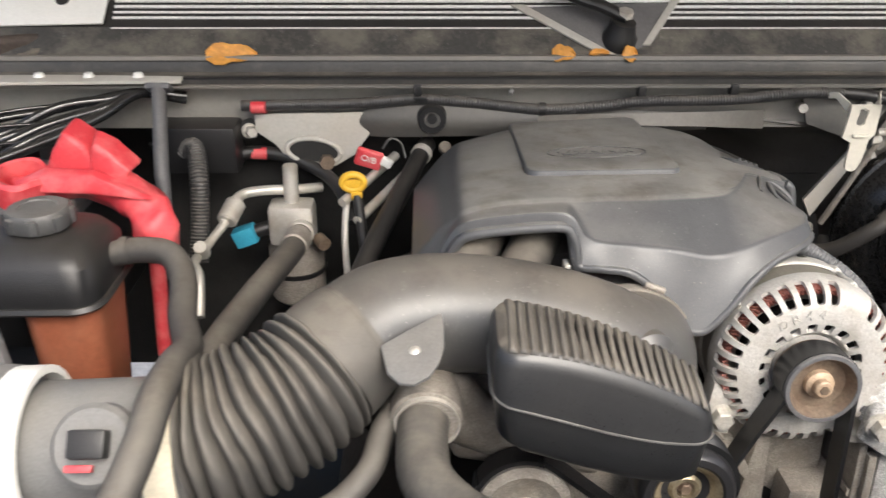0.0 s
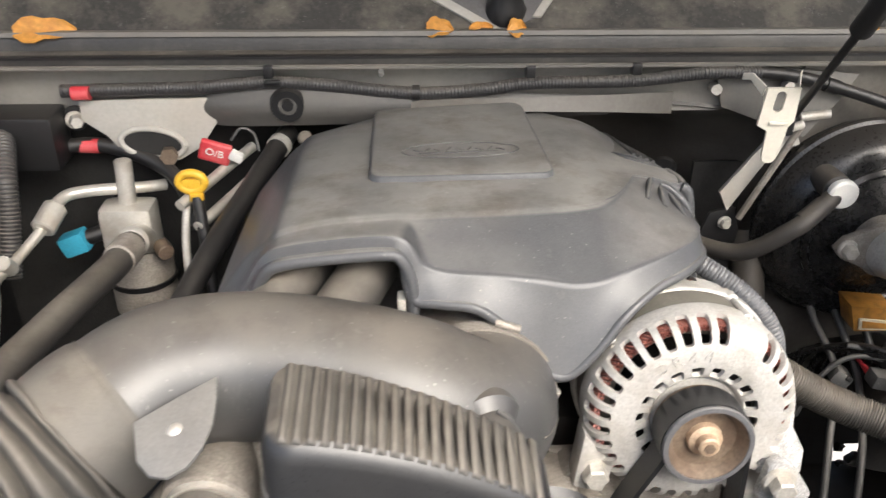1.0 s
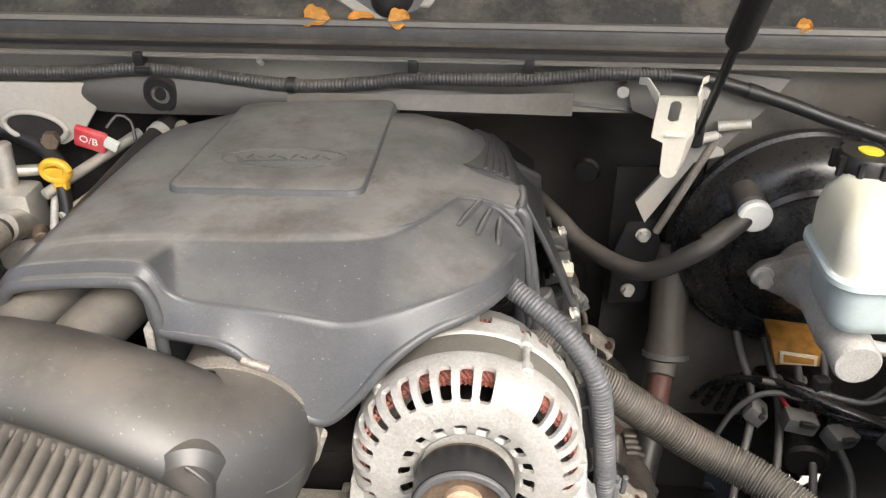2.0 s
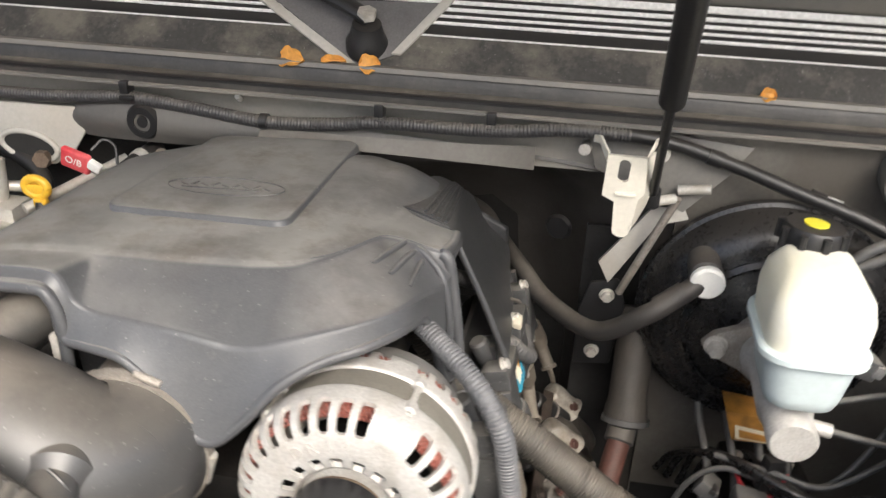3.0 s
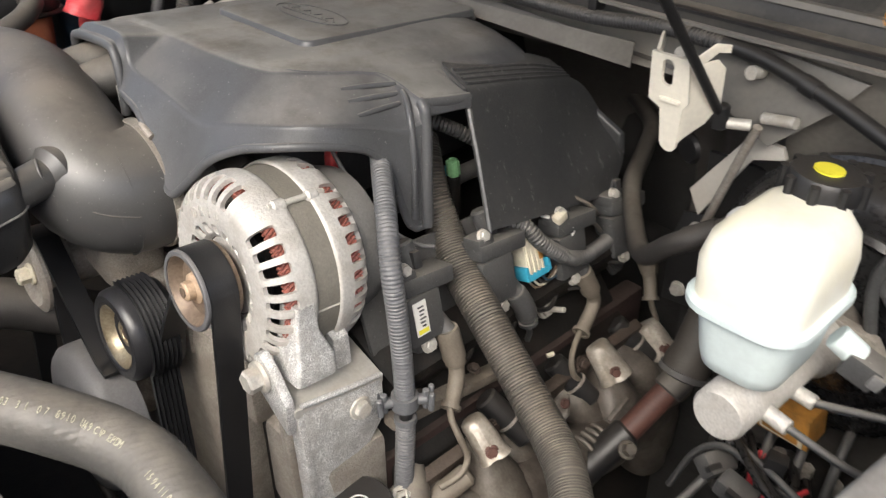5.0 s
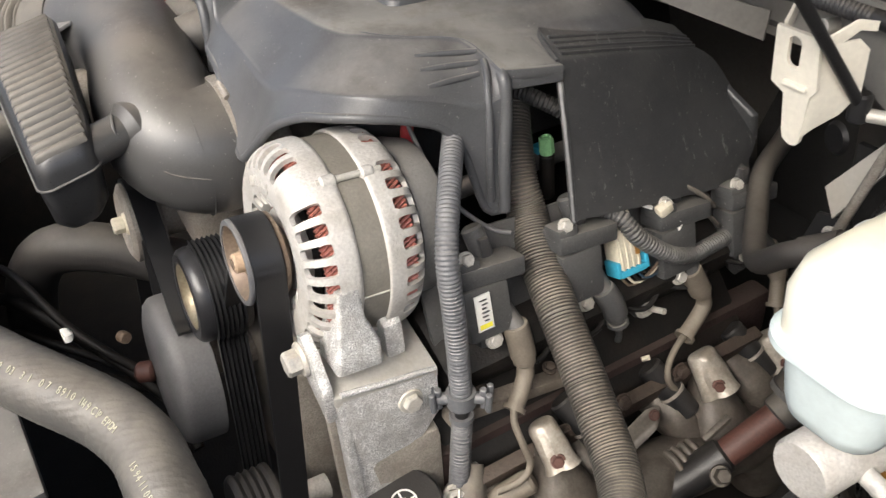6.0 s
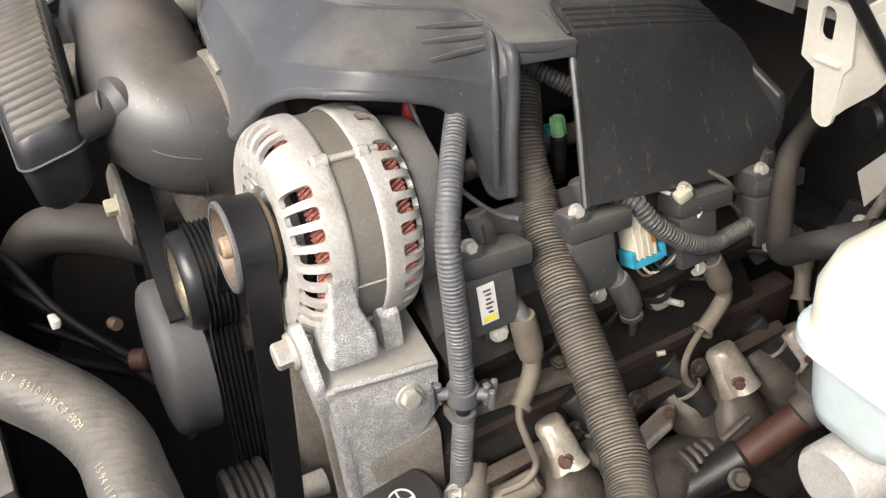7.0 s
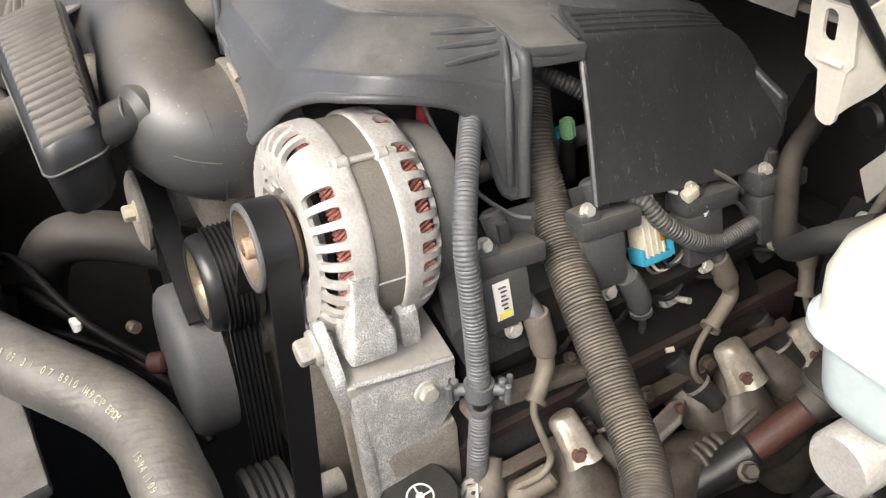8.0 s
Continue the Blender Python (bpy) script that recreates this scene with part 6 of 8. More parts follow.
cb = thing("column_bracket", (0.18, 0.45, 0.86), "black steel bracket with two nuts on the firewall", "bracket")
part("plate", prism([(0.160, 0.452, 0.955), (0.190, 0.452, 0.962), (0.200, 0.452, 0.930), (0.192, 0.452, 0.850), (0.150, 0.452, 0.845), (0.150, 0.452, 0.920)], (0, 0.005, 0), 0.002), BLACK, cb)
bolt((0.179, 0.450, 0.943), (0, -1, 0), 0.006, 0.007, STEEL, cb)
bolt((0.170, 0.450, 0.868), (0, -1, 0), 0.006, 0.007, STEEL, cb)

# small bright fitting and a white glint deep in front of the engine
solid("brass_fitting", rod((-0.180, -0.085, 0.836), (-0.170, -0.081, 0.838), 0.006, 12, bevel=0.001), PULLEY, "small brass pipe fitting in the dark", "fitting")
# white blob put in as the glint
solid("pale_glint", crumple(block((-0.170, -0.128, 0.866), (0.014, 0.008, 0.010), 0.003), 0.003, 0.01), WHITE, "small pale blob that stands for a glint", "clip")
solid("thin_rod", rod((-0.140, -0.215, 0.900), (-0.050, -0.200, 0.70), 0.004, 10), CONDUIT, "thin grey rod beside the fan shroud", "rod")
for k in range(4):
    solid("dark_hose", hose([(-0.45 + 0.03 * k, -0.19, 0.80 - 0.03 * k), (-0.34 + 0.02 * k, -0.16, 0.84 - 0.03 * k), (-0.24, -0.12 + 0.02 * k, 0.81 - 0.04 * k), (-0.18, -0.05, 0.74 - 0.03 * k)], 0.005 + 0.002 * (k % 2), 12), DARK, "thin black hose in front of the engine", "hose", "hoses in front of the engine")

# ---- brakes ----
booster = thing("brake_booster", (0.345, 0.41, 0.85), "round gloss black brake booster on the firewall", "brake booster")
BC = V((0.340, 0.395, 0.948))
part("shell", lathe([(0.001, -0.012), (0.056, -0.010), (0.067, -0.002), (0.098, 0.002), (0.113, 0.010), (0.122, 0.024), (0.127, 0.038), (0.131, 0.040), (0.131, 0.048), (0.127, 0.052), (0.121, 0.072), (0.001, 0.078)], BC, AX, 64), BOOSTER, booster)
part("ridge", lathe([(0.080, -0.004), (0.084, -0.007), (0.089, -0.003), (0.088, 0.003), (0.080, 0.003)], BC, AX, 64, closed=True), BOOSTER, booster)
part("warning_label", prism([(0.306, 0.352, 0.882), (0.360, 0.352, 0.876), (0.364, 0.352, 0.846), (0.318, 0.352, 0.846)], (0, 0.034, 0.0), 0.0008), ORANGE, booster, "worn amber warning label")
part("label_frame", prism([(0.318, 0.3515, 0.866), (0.358, 0.3515, 0.861), (0.360, 0.3515, 0.848), (0.321, 0.3515, 0.850)], (0, -0.002, 0.0), 0.0005), CREAM, booster)
part("label_print", prism([(0.322, 0.3490, 0.863), (0.355, 0.3490, 0.858), (0.356, 0.3490, 0.851), (0.324, 0.3490, 0.853)], (0, -0.001, 0.0), 0.0003), ORANGE, booster)
valve = part("check_valve", lathe([(0.001, -0.030), (0.014, -0.030), (0.0165, -0.027), (0.0165, -0.021), (0.012, -0.019), (0.012, 0.02), (0.001, 0.02)], (0.265, 0.385, 1.022), AX, 28), WHITE, booster, "white plastic check valve")
part("grommet", lathe([(0.012, -0.014), (0.0155, -0.012), (0.0165, -0.004), (0.0155, 0.022), (0.012, 0.022)], (0.265, 0.385, 1.022), AX, 24, closed=True), RUBBER, booster)

vac = thing("vacuum_hose", (0.17, 0.41, 0.92), "thick dusty black vacuum hose to the brake booster", "vacuum hose")
part("hose", hose([(-0.060, 0.66, 0.960), (0.016, 0.603, 0.957), (0.049, 0.543, 0.950), (0.083, 0.474, 0.950), (0.116, 0.433, 0.936), (0.168, 0.374, 0.944), (0.212, 0.348, 0.986), (0.238, 0.354, 1.005), (0.258, 0.364, 1.018)], 0.0100, 18), RUBBER_DARK, vac)
part("hose_nose", hose([(0.222, 0.350, 0.994), (0.246, 0.358, 1.011)], 0.0110, 16), RUBBER_DARK, vac)

mc = thing("master_cylinder", (0.335, 0.29, 0.93), "pale cast brake master cylinder with reservoir", "master cylinder")
part("body", lathe([(0.001, 0.0), (0.019, 0.0), (0.021, 0.003), (0.021, 0.040), (0.024, 0.044), (0.024, 0.110), (0.030, 0.118), (0.030, 0.145)], (0.335, 0.226, 0.952), (0.02, 1, 0), 32), ALU, mc)
part("flange", prism([(0.270, 0.356, 0.955), (0.280, 0.356, 0.968), (0.320, 0.356, 0.985), (0.385, 0.356, 0.975), (0.400, 0.356, 0.955), (0.385, 0.356, 0.938), (0.320, 0.356, 0.925), (0.280, 0.356, 0.943)], (0, 0.010, 0), 0.002), ALU_DARK, mc)
bolt((0.283, 0.355, 0.957), (0, -1, 0), 0.008, 0.012, STEEL, mc)
bolt((0.388, 0.355, 0.955), (0, -1, 0), 0.008, 0.012, STEEL, mc)
part("neck", rod((0.336, 0.36, 0.950), (0.337, 0.392, 0.950), 0.034, 28), ALU_DARK, mc)
part("outlet", rod((0.345, 0.262, 0.948), (0.374, 0.259, 0.945), 0.0065, 14, bevel=0.001), ALU, mc)
part("outlet", rod((0.345, 0.300, 0.945), (0.374, 0.300, 0.942), 0.0062, 14, bevel=0.001), ALU, mc)

tank = thing("brake_fluid_reservoir", (0.335, 0.275, 0.975), "white translucent brake fluid reservoir with black cap", "fluid reservoir")


part("lower_shell", boxy([(0.335, 0.268, 0.044, 0.062, 0.014, 0.979), (0.335, 0.268, 0.058, 0.080, 0.019, 0.986), (0.335, 0.268, 0.064, 0.086, 0.022, 0.996), (0.335, 0.268, 0.073, 0.094, 0.022, 1.034)]), FLUID, tank, "fluid-filled lower shell")
part("seam_flange", boxy([(0.334, 0.268, 0.084, 0.104, 0.024, 1.034), (0.334, 0.268, 0.088, 0.108, 0.026, 1.036), (0.334, 0.268, 0.088, 0.108, 0.026, 1.041), (0.334, 0.268, 0.084, 0.104, 0.024, 1.043)]), FLUID, tank)
part("upper_shell", boxy([(0.334, 0.268, 0.078, 0.098, 0.022, 1.043), (0.334, 0.268, 0.080, 0.100, 0.022, 1.070), (0.334, 0.270, 0.074, 0.094, 0.022, 1.086), (0.334, 0.276, 0.056, 0.076, 0.022, 1.098), (0.334, 0.284, 0.044, 0.054, 0.020, 1.102)]), RESERVOIR, tank, "white upper shell")
part("neck", rod((0.333, 0.312, 1.085), (0.333, 0.314, 1.104), 0.0225, 28), RESERVOIR, tank)
capp = part("cap", lathe([(0.023, 0.0), (0.0262, 0.003), (0.0262, 0.015), (0.024, 0.0185), (0.001, 0.019)], (0.333, 0.314, 1.096), (0.05, 0.05, 1), 18), BLACK, tank, "black ribbed cap")
for k in range(9):
    a = 2 * math.pi * k / 9
    part("grip", rod((0.333 + 0.0268 * math.cos(a), 0.314 + 0.0268 * math.sin(a), 1.097), (0.3335 + 0.0268 * math.cos(a), 0.3145 + 0.0268 * math.sin(a), 1.114), 0.0035, 8), BLACK, capp)
part("cap_print", lathe([(0.001, 0.0), (0.0105, 0.0), (0.0105, 0.0012), (0.001, 0.0012)], (0.334, 0.315, 1.115), (0.05, 0.05, 1), 12), LEMON, capp, "yellow printed patch")
part("inlet", rod((0.375, 0.295, 1.010), (0.392, 0.300, 0.998), 0.010, 14, bevel=0.001), FLUID, tank)
lsen = thing("level_sensor", (0.395, 0.300, 0.985), "dark electrical plug on the fluid reservoir", "connector")
part("body", block((0.396, 0.300, 0.992), (0.026, 0.022, 0.020), 0.003, (0, 20, 10)), DUSTY, lsen)
part("clasp", block((0.408, 0.298, 0.990), (0.010, 0.018, 0.012), 0.002, (0, 20, 10)), MAFGREY, lsen)
for k, pts in enumerate(([(0.372, 0.259, 0.945), (0.420, 0.262, 0.936), (0.452, 0.285, 0.920), (0.440, 0.300, 0.88), (0.40, 0.30, 0.845), (0.355, 0.31, 0.845), (0.300, 0.33, 0.842)],
                        [(0.372, 0.300, 0.942), (0.43, 0.315, 0.950), (0.452, 0.33, 0.935), (0.450, 0.33, 0.90), (0.41, 0.315, 0.838), (0.36, 0.315, 0.828), (0.310, 0.325, 0.830), (0.28, 0.33, 0.80), (0.26, 0.33, 0.74)])):
    solid("brake_line", hose(pts, 0.0032, 10), DUSTY, "thin dark steel brake line bent round the bay", "brake line")
abs_unit = thing("pump_module", (0.36, 0.37, 0.72), "black brake pump module with line fittings", "pump module")
part("body", block((0.365, 0.385, 0.765), (0.085, 0.07, 0.06), 0.008, (0, 0, 8)), DARK, abs_unit)
part("motor", rod((0.365, 0.355, 0.760), (0.355, 0.300, 0.755), 0.024, 22, bevel=0.004), DARK, abs_unit)
for k in range(3):
    part("fitting", rod((0.335 + 0.026 * k, 0.380, 0.790), (0.335 + 0.026 * k, 0.378, 0.806), 0.007, 6), ALU_DARK, abs_unit)
for k in range(4):
    solid("dark_line", hose([(0.285 + 0.03 * k, 0.47, 0.90 - 0.02 * k), (0.29 + 0.03 * k, 0.40, 0.84), (0.30 + 0.03 * k, 0.34, 0.80 - 0.01 * k), (0.28 + 0.04 * k, 0.28, 0.74), (0.26 + 0.04 * k, 0.22, 0.66)], 0.0045, 10), DUSTY, "dark bent line low in the bay", "line", "dark lines below the booster")
for k in range(2):
    solid("red_wire", hose([(0.325 + 0.006 * k, 0.36, 0.812), (0.335, 0.325 - 0.004 * k, 0.808 - 0.006 * k), (0.36, 0.32, 0.806), (0.378, 0.34, 0.82)], 0.0022, 8), RED, "short red insulated wire by the module", "wire")
for k, (x, y, z) in enumerate(((0.335, 0.300, 0.815), (0.375, 0.290, 0.806), (0.420, 0.275, 0.820), (0.300, 0.330, 0.800), (0.445, 0.31, 0.80))):
    cn = thing("black_connector", (x, y, z - 0.012), "black electrical connector low beside the brakes", "connector", "connectors below the booster")
    part("body", block((x, y, z), (0.034, 0.022, 0.018), 0.004, (10 * k, 12, 25 * k)), DUSTY, cn)
    part("latch", block((x + 0.004, y - 0.012, z + 0.006), (0.016, 0.006, 0.006), 0.001, (10 * k, 12, 25 * k)), BLACK, cn)
for k in range(7):
    solid("black_wire", hose([(0.26 + 0.012 * k, 0.42 - 0.01 * k, 0.735), (0.272 + 0.014 * k, 0.385, 0.79 + 0.006 * (k % 3)), (0.31 + 0.018 * k, 0.33 - 0.008 * k, 0.842 - 0.006 * k), (0.36 + 0.02 * k, 0.29, 0.846 - 0.008 * (k % 4)), (0.43 + 0.02 * k, 0.27, 0.83)], 0.0038 + 0.0012 * (k % 2), 10), BOOSTER, "glossy black wire below the booster", "wire", "wires below the booster")
solid("dark_hole_plug", lathe([(0.001, -0.004), (0.013, -0.004), (0.016, 0.0), (0.001, 0.001)], (0.118, 0.520, 0.985), (0.3, 1, 0), 24), BLACK, "round black plug in the firewall", "plug")
solid("module_clip", block((0.352, 0.318, 0.838), (0.018, 0.014, 0.040), 0.003, (0, 8, 20)), BLACK, "black plastic line clip", "line clip")

# ---- cowl bracket, gas strut, plates on the driver side ----
hb = thing("hood_bracket", (0.176, 0.38, 1.05), "cream painted steel bracket with a slot", "bracket")


def slotted_plate():
    """The upright plate with a real slot through it."""
    out = [(0.158, 1.142), (0.193, 1.142), (0.195, 1.105), (0.190, 1.098), (0.187, 1.066), (0.1858, 1.060), (0.1832, 1.0568), (0.179, 1.0555), (0.175, 1.0565), (0.1715, 1.059), (0.170, 1.064), (0.1685, 1.094), (0.157, 1.100)]
    slot = [(0.174 + 0.0055 * math.cos(radians(a)), 1.127 + (0.006 if a < 180 else -0.006) + 0.0055 * math.sin(radians(a))) for a in range(0, 360, 30)]
    bm = bmesh.new()
    es = []
    for loop in (out, slot):
        vs = [bm.verts.new((x, 0.368 + 0.12 * (1.10 - z), z)) for x, z in loop]
        es += [bm.edges.new((vs[i], vs[(i + 1) % len(vs)])) for i in range(len(vs))]
    bmesh.ops.triangle_fill(bm, use_beauty=True, edges=es)
    bmesh.ops.recalc_face_normals(bm, faces=bm.faces)
    bmesh.ops.solidify(bm, geom=list(bm.faces), thickness=0.003)
    return fair(bm)


part("plate", slotted_plate(), WHITE_METAL, hb, smooth=30)
part("rib", block((0.178, 0.364, 1.103), (0.020, 0.005, 0.004), 0.0018), WHITE_METAL, hb)
part("ear", prism([(0.158, 0.366, 1.142), (0.150, 0.384, 1.150), (0.144, 0.394, 1.147), (0.144, 0.394, 1.140), (0.150, 0.386, 1.142), (0.158, 0.370, 1.130)], (0.002, 0.0015, 0), 0.0006), WHITE_METAL, hb)
part("ear", prism([(0.193, 0.366, 1.142), (0.200, 0.384, 1.152), (0.206, 0.394, 1.150), (0.206, 0.394, 1.143), (0.200, 0.386, 1.144), (0.193, 0.370, 1.132)], (0.002, 0.0015, 0), 0.0006), WHITE_METAL, hb)
part("side_flange", prism([(0.193, 0.366, 1.136), (0.203, 0.388, 1.138), (0.206, 0.396, 1.130), (0.206, 0.398, 1.098), (0.200, 0.388, 1.082), (0.192, 0.374, 1.072), (0.187, 0.368, 1.064)], (-0.0025, 0.001, 0), 0.0010), WHITE_METAL, hb)
strut = thing("hood_strut", (0.205, 0.40, 1.08), "black gas strut holding up the hood", "gas strut")
SB, SU = V((0.206, 0.400, 1.088)), V((0.192, 0.190, 1.335))
SJ = SB.lerp(SU, 0.52)
part("rod", rod(SB, SJ, 0.0042, 12), BLACK, strut)
part("cylinder", rod(SJ, SB.lerp(SU, 3.0), 0.0105, 20, bevel=0.003), BLACK, strut)
part("ball_joint", rod(SB - V((0, 0.0, 0.012)), SB + V((0, 0, 0.010)), 0.0075, 14, bevel=0.002), BLACK, strut)
part("ball_stud", rod(SB + V((0.0, 0, -0.006)), SB + V((0.022, 0.012, -0.006)), 0.005, 12), STEEL, strut)
side = thing("hinge_plate", (0.23, 0.43, 1.05), "grey painted hinge plate on the firewall", "plate")
part("plate", prism([(0.135, 0.452, 1.140), (0.300, 0.448, 1.128), (0.280, 0.440, 1.100), (0.240, 0.425, 1.062), (0.215, 0.43, 1.070), (0.150, 0.45, 1.09)], (0, 0.004, 0), 0.001), PAINT, side)
part("stud", rod((0.139, 0.455, 1.112), (0.137, 0.438, 1.114), 0.006, 12), STEEL, side)
part("stud", rod((0.215, 0.44, 1.118), (0.213, 0.425, 1.120), 0.006, 12), STEEL, side)
part("stud", rod((0.232, 0.425, 1.086), (0.262, 0.420, 1.092), 0.005, 12), STEEL, side)
solid("support_rod", hose([(0.232, 0.418, 1.080), (0.215, 0.425, 1.03), (0.190, 0.437, 0.955)], 0.0042, 10), ALU_DARK, "thin grey steel rod below the bracket", "rod")
# pale colour stands for the sky sheen on this pressing
solid("firewall_pressing", prism([(0.165, 0.446, 0.985), (0.215, 0.446, 1.058), (0.245, 0.446, 1.055), (0.250, 0.446, 1.045), (0.220, 0.446, 1.035), (0.178, 0.446, 0.960)], (0, 0.006, 0), 0.001), PAINT_PALE, "painted pressing behind the booster, pale for its sheen", "firewall pressing", kind="structure")
solid("body_plug", lathe([(0.001, -0.004), (0.010, -0.004), (0.012, -0.001), (0.012, 0.002), (0.001, 0.002)], (0.387, 0.461, 1.080), AX, 20), WHITE, "round pale plug in the fender wall", "plug")
# pressed inner wing with a hole
solid("inner_wing", grid_skin([[(0.24, 0.458, 1.138), (0.36, 0.458, 1.138), (0.48, 0.45, 1.138), (0.64, 0.42, 1.138)],
                               [(0.24, 0.458, 1.08), (0.36, 0.460, 1.085), (0.48, 0.45, 1.09), (0.64, 0.42, 1.09)],
                               [(0.24, 0.475, 0.98), (0.40, 0.475, 0.98), (0.50, 0.46, 0.98), (0.64, 0.42, 0.98)],
                               [(0.24, 0.475, 0.66), (0.40, 0.475, 0.66), (0.50, 0.46, 0.66), (0.64, 0.42, 0.66)]], 0.003), INNER,
      "dark brown-grey pressed inner wing panel", "inner wing", kind="structure")
port = thing("cable_grommet", (0.452, 0.42, 1.08), "black rubber grommet with cable in pale pressed rim", "grommet")
PC, PAX = V((0.448, 0.420, 1.116)), (0.1, 1, 0.0)
part("rim", lathe([(0.025, -0.001), (0.029, -0.003), (0.0325, -0.002), (0.0345, 0.004), (0.034, 0.04), (0.025, 0.04)], PC, PAX, 36, closed=True), PAINT, port, "pale pressed rim")
part("grommet", lathe([(0.001, -0.012), (0.007, -0.012), (0.009, -0.006), (0.015, -0.003), (0.017, -0.007), (0.021, -0.007), (0.0255, -0.002), (0.0255, 0.02), (0.001, 0.02)], PC, PAX, 36), BLACK, port, "black rubber grommet")
part("cable", hose([PC + V((0.0, -0.006, 0.0)), PC + V((0.004, -0.022, -0.002)), PC + V((0.010, -0.030, -0.014)), PC + V((0.014, -0.032, -0.045)), PC + V((0.030, -0.030, -0.09))], 0.0062, 14), DUSTY, port, "black taped cable")
sens = thing("booster_sensor", (0.401, 0.39, 1.024), "black stepped rubber sensor with cream plug on the booster", "sensor")
part("cone", lathe([(0.030, 0.03), (0.030, 0.014), (0.024, 0.012), (0.024, 0.002), (0.017, 0.0), (0.016, -0.008), (0.001, -0.008)], (0.401, 0.373, 1.024), (-0.1, 1, 0.05), 28), BLACK, sens)
part("plug", block((0.405, 0.362, 1.003), (0.022, 0.012, 0.010), 0.002, (0, -20, 0)), CREAM, sens, "cream plug end")
for run in ([(0.378, 0.368, 0.965), (0.371, 0.362, 1.010), (0.374, 0.358, 1.037), (0.391, 0.358, 1.068), (0.421, 0.36, 1.087), (0.454, 0.36, 1.101), (0.56, 0.34, 1.112)],
            [(0.390, 0.366, 1.000), (0.376, 0.364, 1.020), (0.382, 0.362, 1.044), (0.412, 0.36, 1.066), (0.457, 0.36, 1.088), (0.56, 0.34, 1.098)]):
    solid("taped_wire", hose(run, 0.0052, 12), DUSTY, "black taped wire along the fender", "wire")
floom = thing("fender_loom", (0.30, 0.43, 1.08), "long black taped wiring loom down the fender wall", "wiring loom")
part("loom", hose([(0.150, 0.432, 1.137), (0.216, 0.434, 1.131), (0.280, 0.430, 1.115), (0.343, 0.421, 1.096), (0.403, 0.411, 1.079), (0.47, 0.39, 1.055), (0.56, 0.35, 1.03)], 0.0068, 16), BLACK, floom)
for x, z in ((0.262, 1.120), (0.36, 1.091)):
    part("tape_band", ring_clip((x, 0.431 - 0.1 * max(0, x - 0.28), z), (1, -0.08, -0.28), 0.0068, 0.014, 0.0012), BLACK, floom)

# dusty grey box on the driver side
fuse = thing("fuse_box", (0.53, 0.10, 0.90), "large dusty grey plastic fuse box with scuffed lid", "fuse box")
part("lid", prism([(0.440, 0.050, 1.054), (0.473, 0.335, 1.054), (0.64, 0.34, 1.062), (0.62, 0.02, 1.062)], (0, 0, -0.03), 0.006, 3), BOXGREY, fuse, "dusty scuffed lid")
part("box", prism([(0.437, 0.060, 1.026), (0.62, 0.020, 1.034), (0.60, -0.05, 0.90), (0.425, -0.005, 0.90)], (0.02, 0.25, 0.0), 0.005), BOXGREY, fuse)
part("worn_patch", prism([(0.489, 0.056, 1.0600), (0.504, 0.046, 1.0610), (0.525, 0.043, 1.0620), (0.522, 0.058, 1.0615), (0.509, 0.066, 1.0605)], (0, 0, -0.008), 0.0005), PANEL, fuse, "black worn patch")
part("worn_patch", prism([(0.486, 0.223, 1.0568), (0.490, 0.211, 1.0570), (0.497, 0.209, 1.0573), (0.493, 0.232, 1.0571)], (0, 0, -0.006), 0.0005), PANEL, fuse, "black worn patch")
part("worn_patch", block((0.545, 0.236, 1.0580), (0.050, 0.012, 0.004), 0.0005, (0, 3, 25)), PANEL, fuse, "black worn patch")
loomr = thing("fender_hose", (0.40, 0.13, 0.90), "black ribbed rubber hose with white clamp", "hose")
part("elbow", hose([(0.330, 0.060, 0.900), (0.352, 0.068, 0.925), (0.376, 0.088, 0.947), (0.402, 0.110, 0.957)], 0.0095, 20), RUBBER_DARK, loomr, "plain rubber elbow")
part("hose", corrugated([(0.399, 0.106, 0.957), (0.430, 0.160, 0.955), (0.470, 0.220, 0.945), (0.50, 0.27, 0.935)], 0.0140, 0.0062, 0.12, 20), RUBBER_DARK, loomr, "ribbed rubber hose")
part("clamp", ring_clip((0.399, 0.106, 0.957), (0.5, 0.85, 0.0), 0.0142, 0.011, 0.0018), WHITE, loomr, "white plastic clamp band")

# fan shroud at the front
shroud = thing("fan_shroud", (-0.10, -0.26, 0.90), "dusty grey plastic fan shroud over the radiator", "fan shroud")
part("top_plate", prism([(-0.62, -0.36, 0.945), (0.110, -0.36, 0.945), (0.088, -0.165, 0.945), (0.0, -0.170, 0.945), (-0.05, -0.205, 0.945), (-0.62, -0.205, 0.945)], (0, 0, -0.012), 0.004), DUSTY, shroud)
part("rear_wall", prism([(-0.62, -0.209, 0.935), (0.06, -0.204, 0.935), (0.09, -0.204, 0.72), (-0.62, -0.209, 0.70)], (0, -0.006, 0), 0.001), BLACK, shroud)
part("side_wall", prism([(0.089, -0.170, 0.935), (0.111, -0.355, 0.935), (0.120, -0.355, 0.72), (0.095, -0.175, 0.72)], (-0.006, 0, 0), 0.001), DUSTY, shroud)
lowh = thing("lower_hose", (-0.29, -0.06, 0.80), "lower coolant hose behind the belt, in shaded rubber colour", "coolant hose")
part("hose", hose([(-0.370, -0.170, 0.70), (-0.365, -0.150, 0.80), (-0.345, -0.120, 0.850), (-0.315, -0.075, 0.858), (-0.288, -0.015, 0.832), (-0.25, 0.05, 0.80)], 0.027, 22), RUBBER_DARK, lowh)

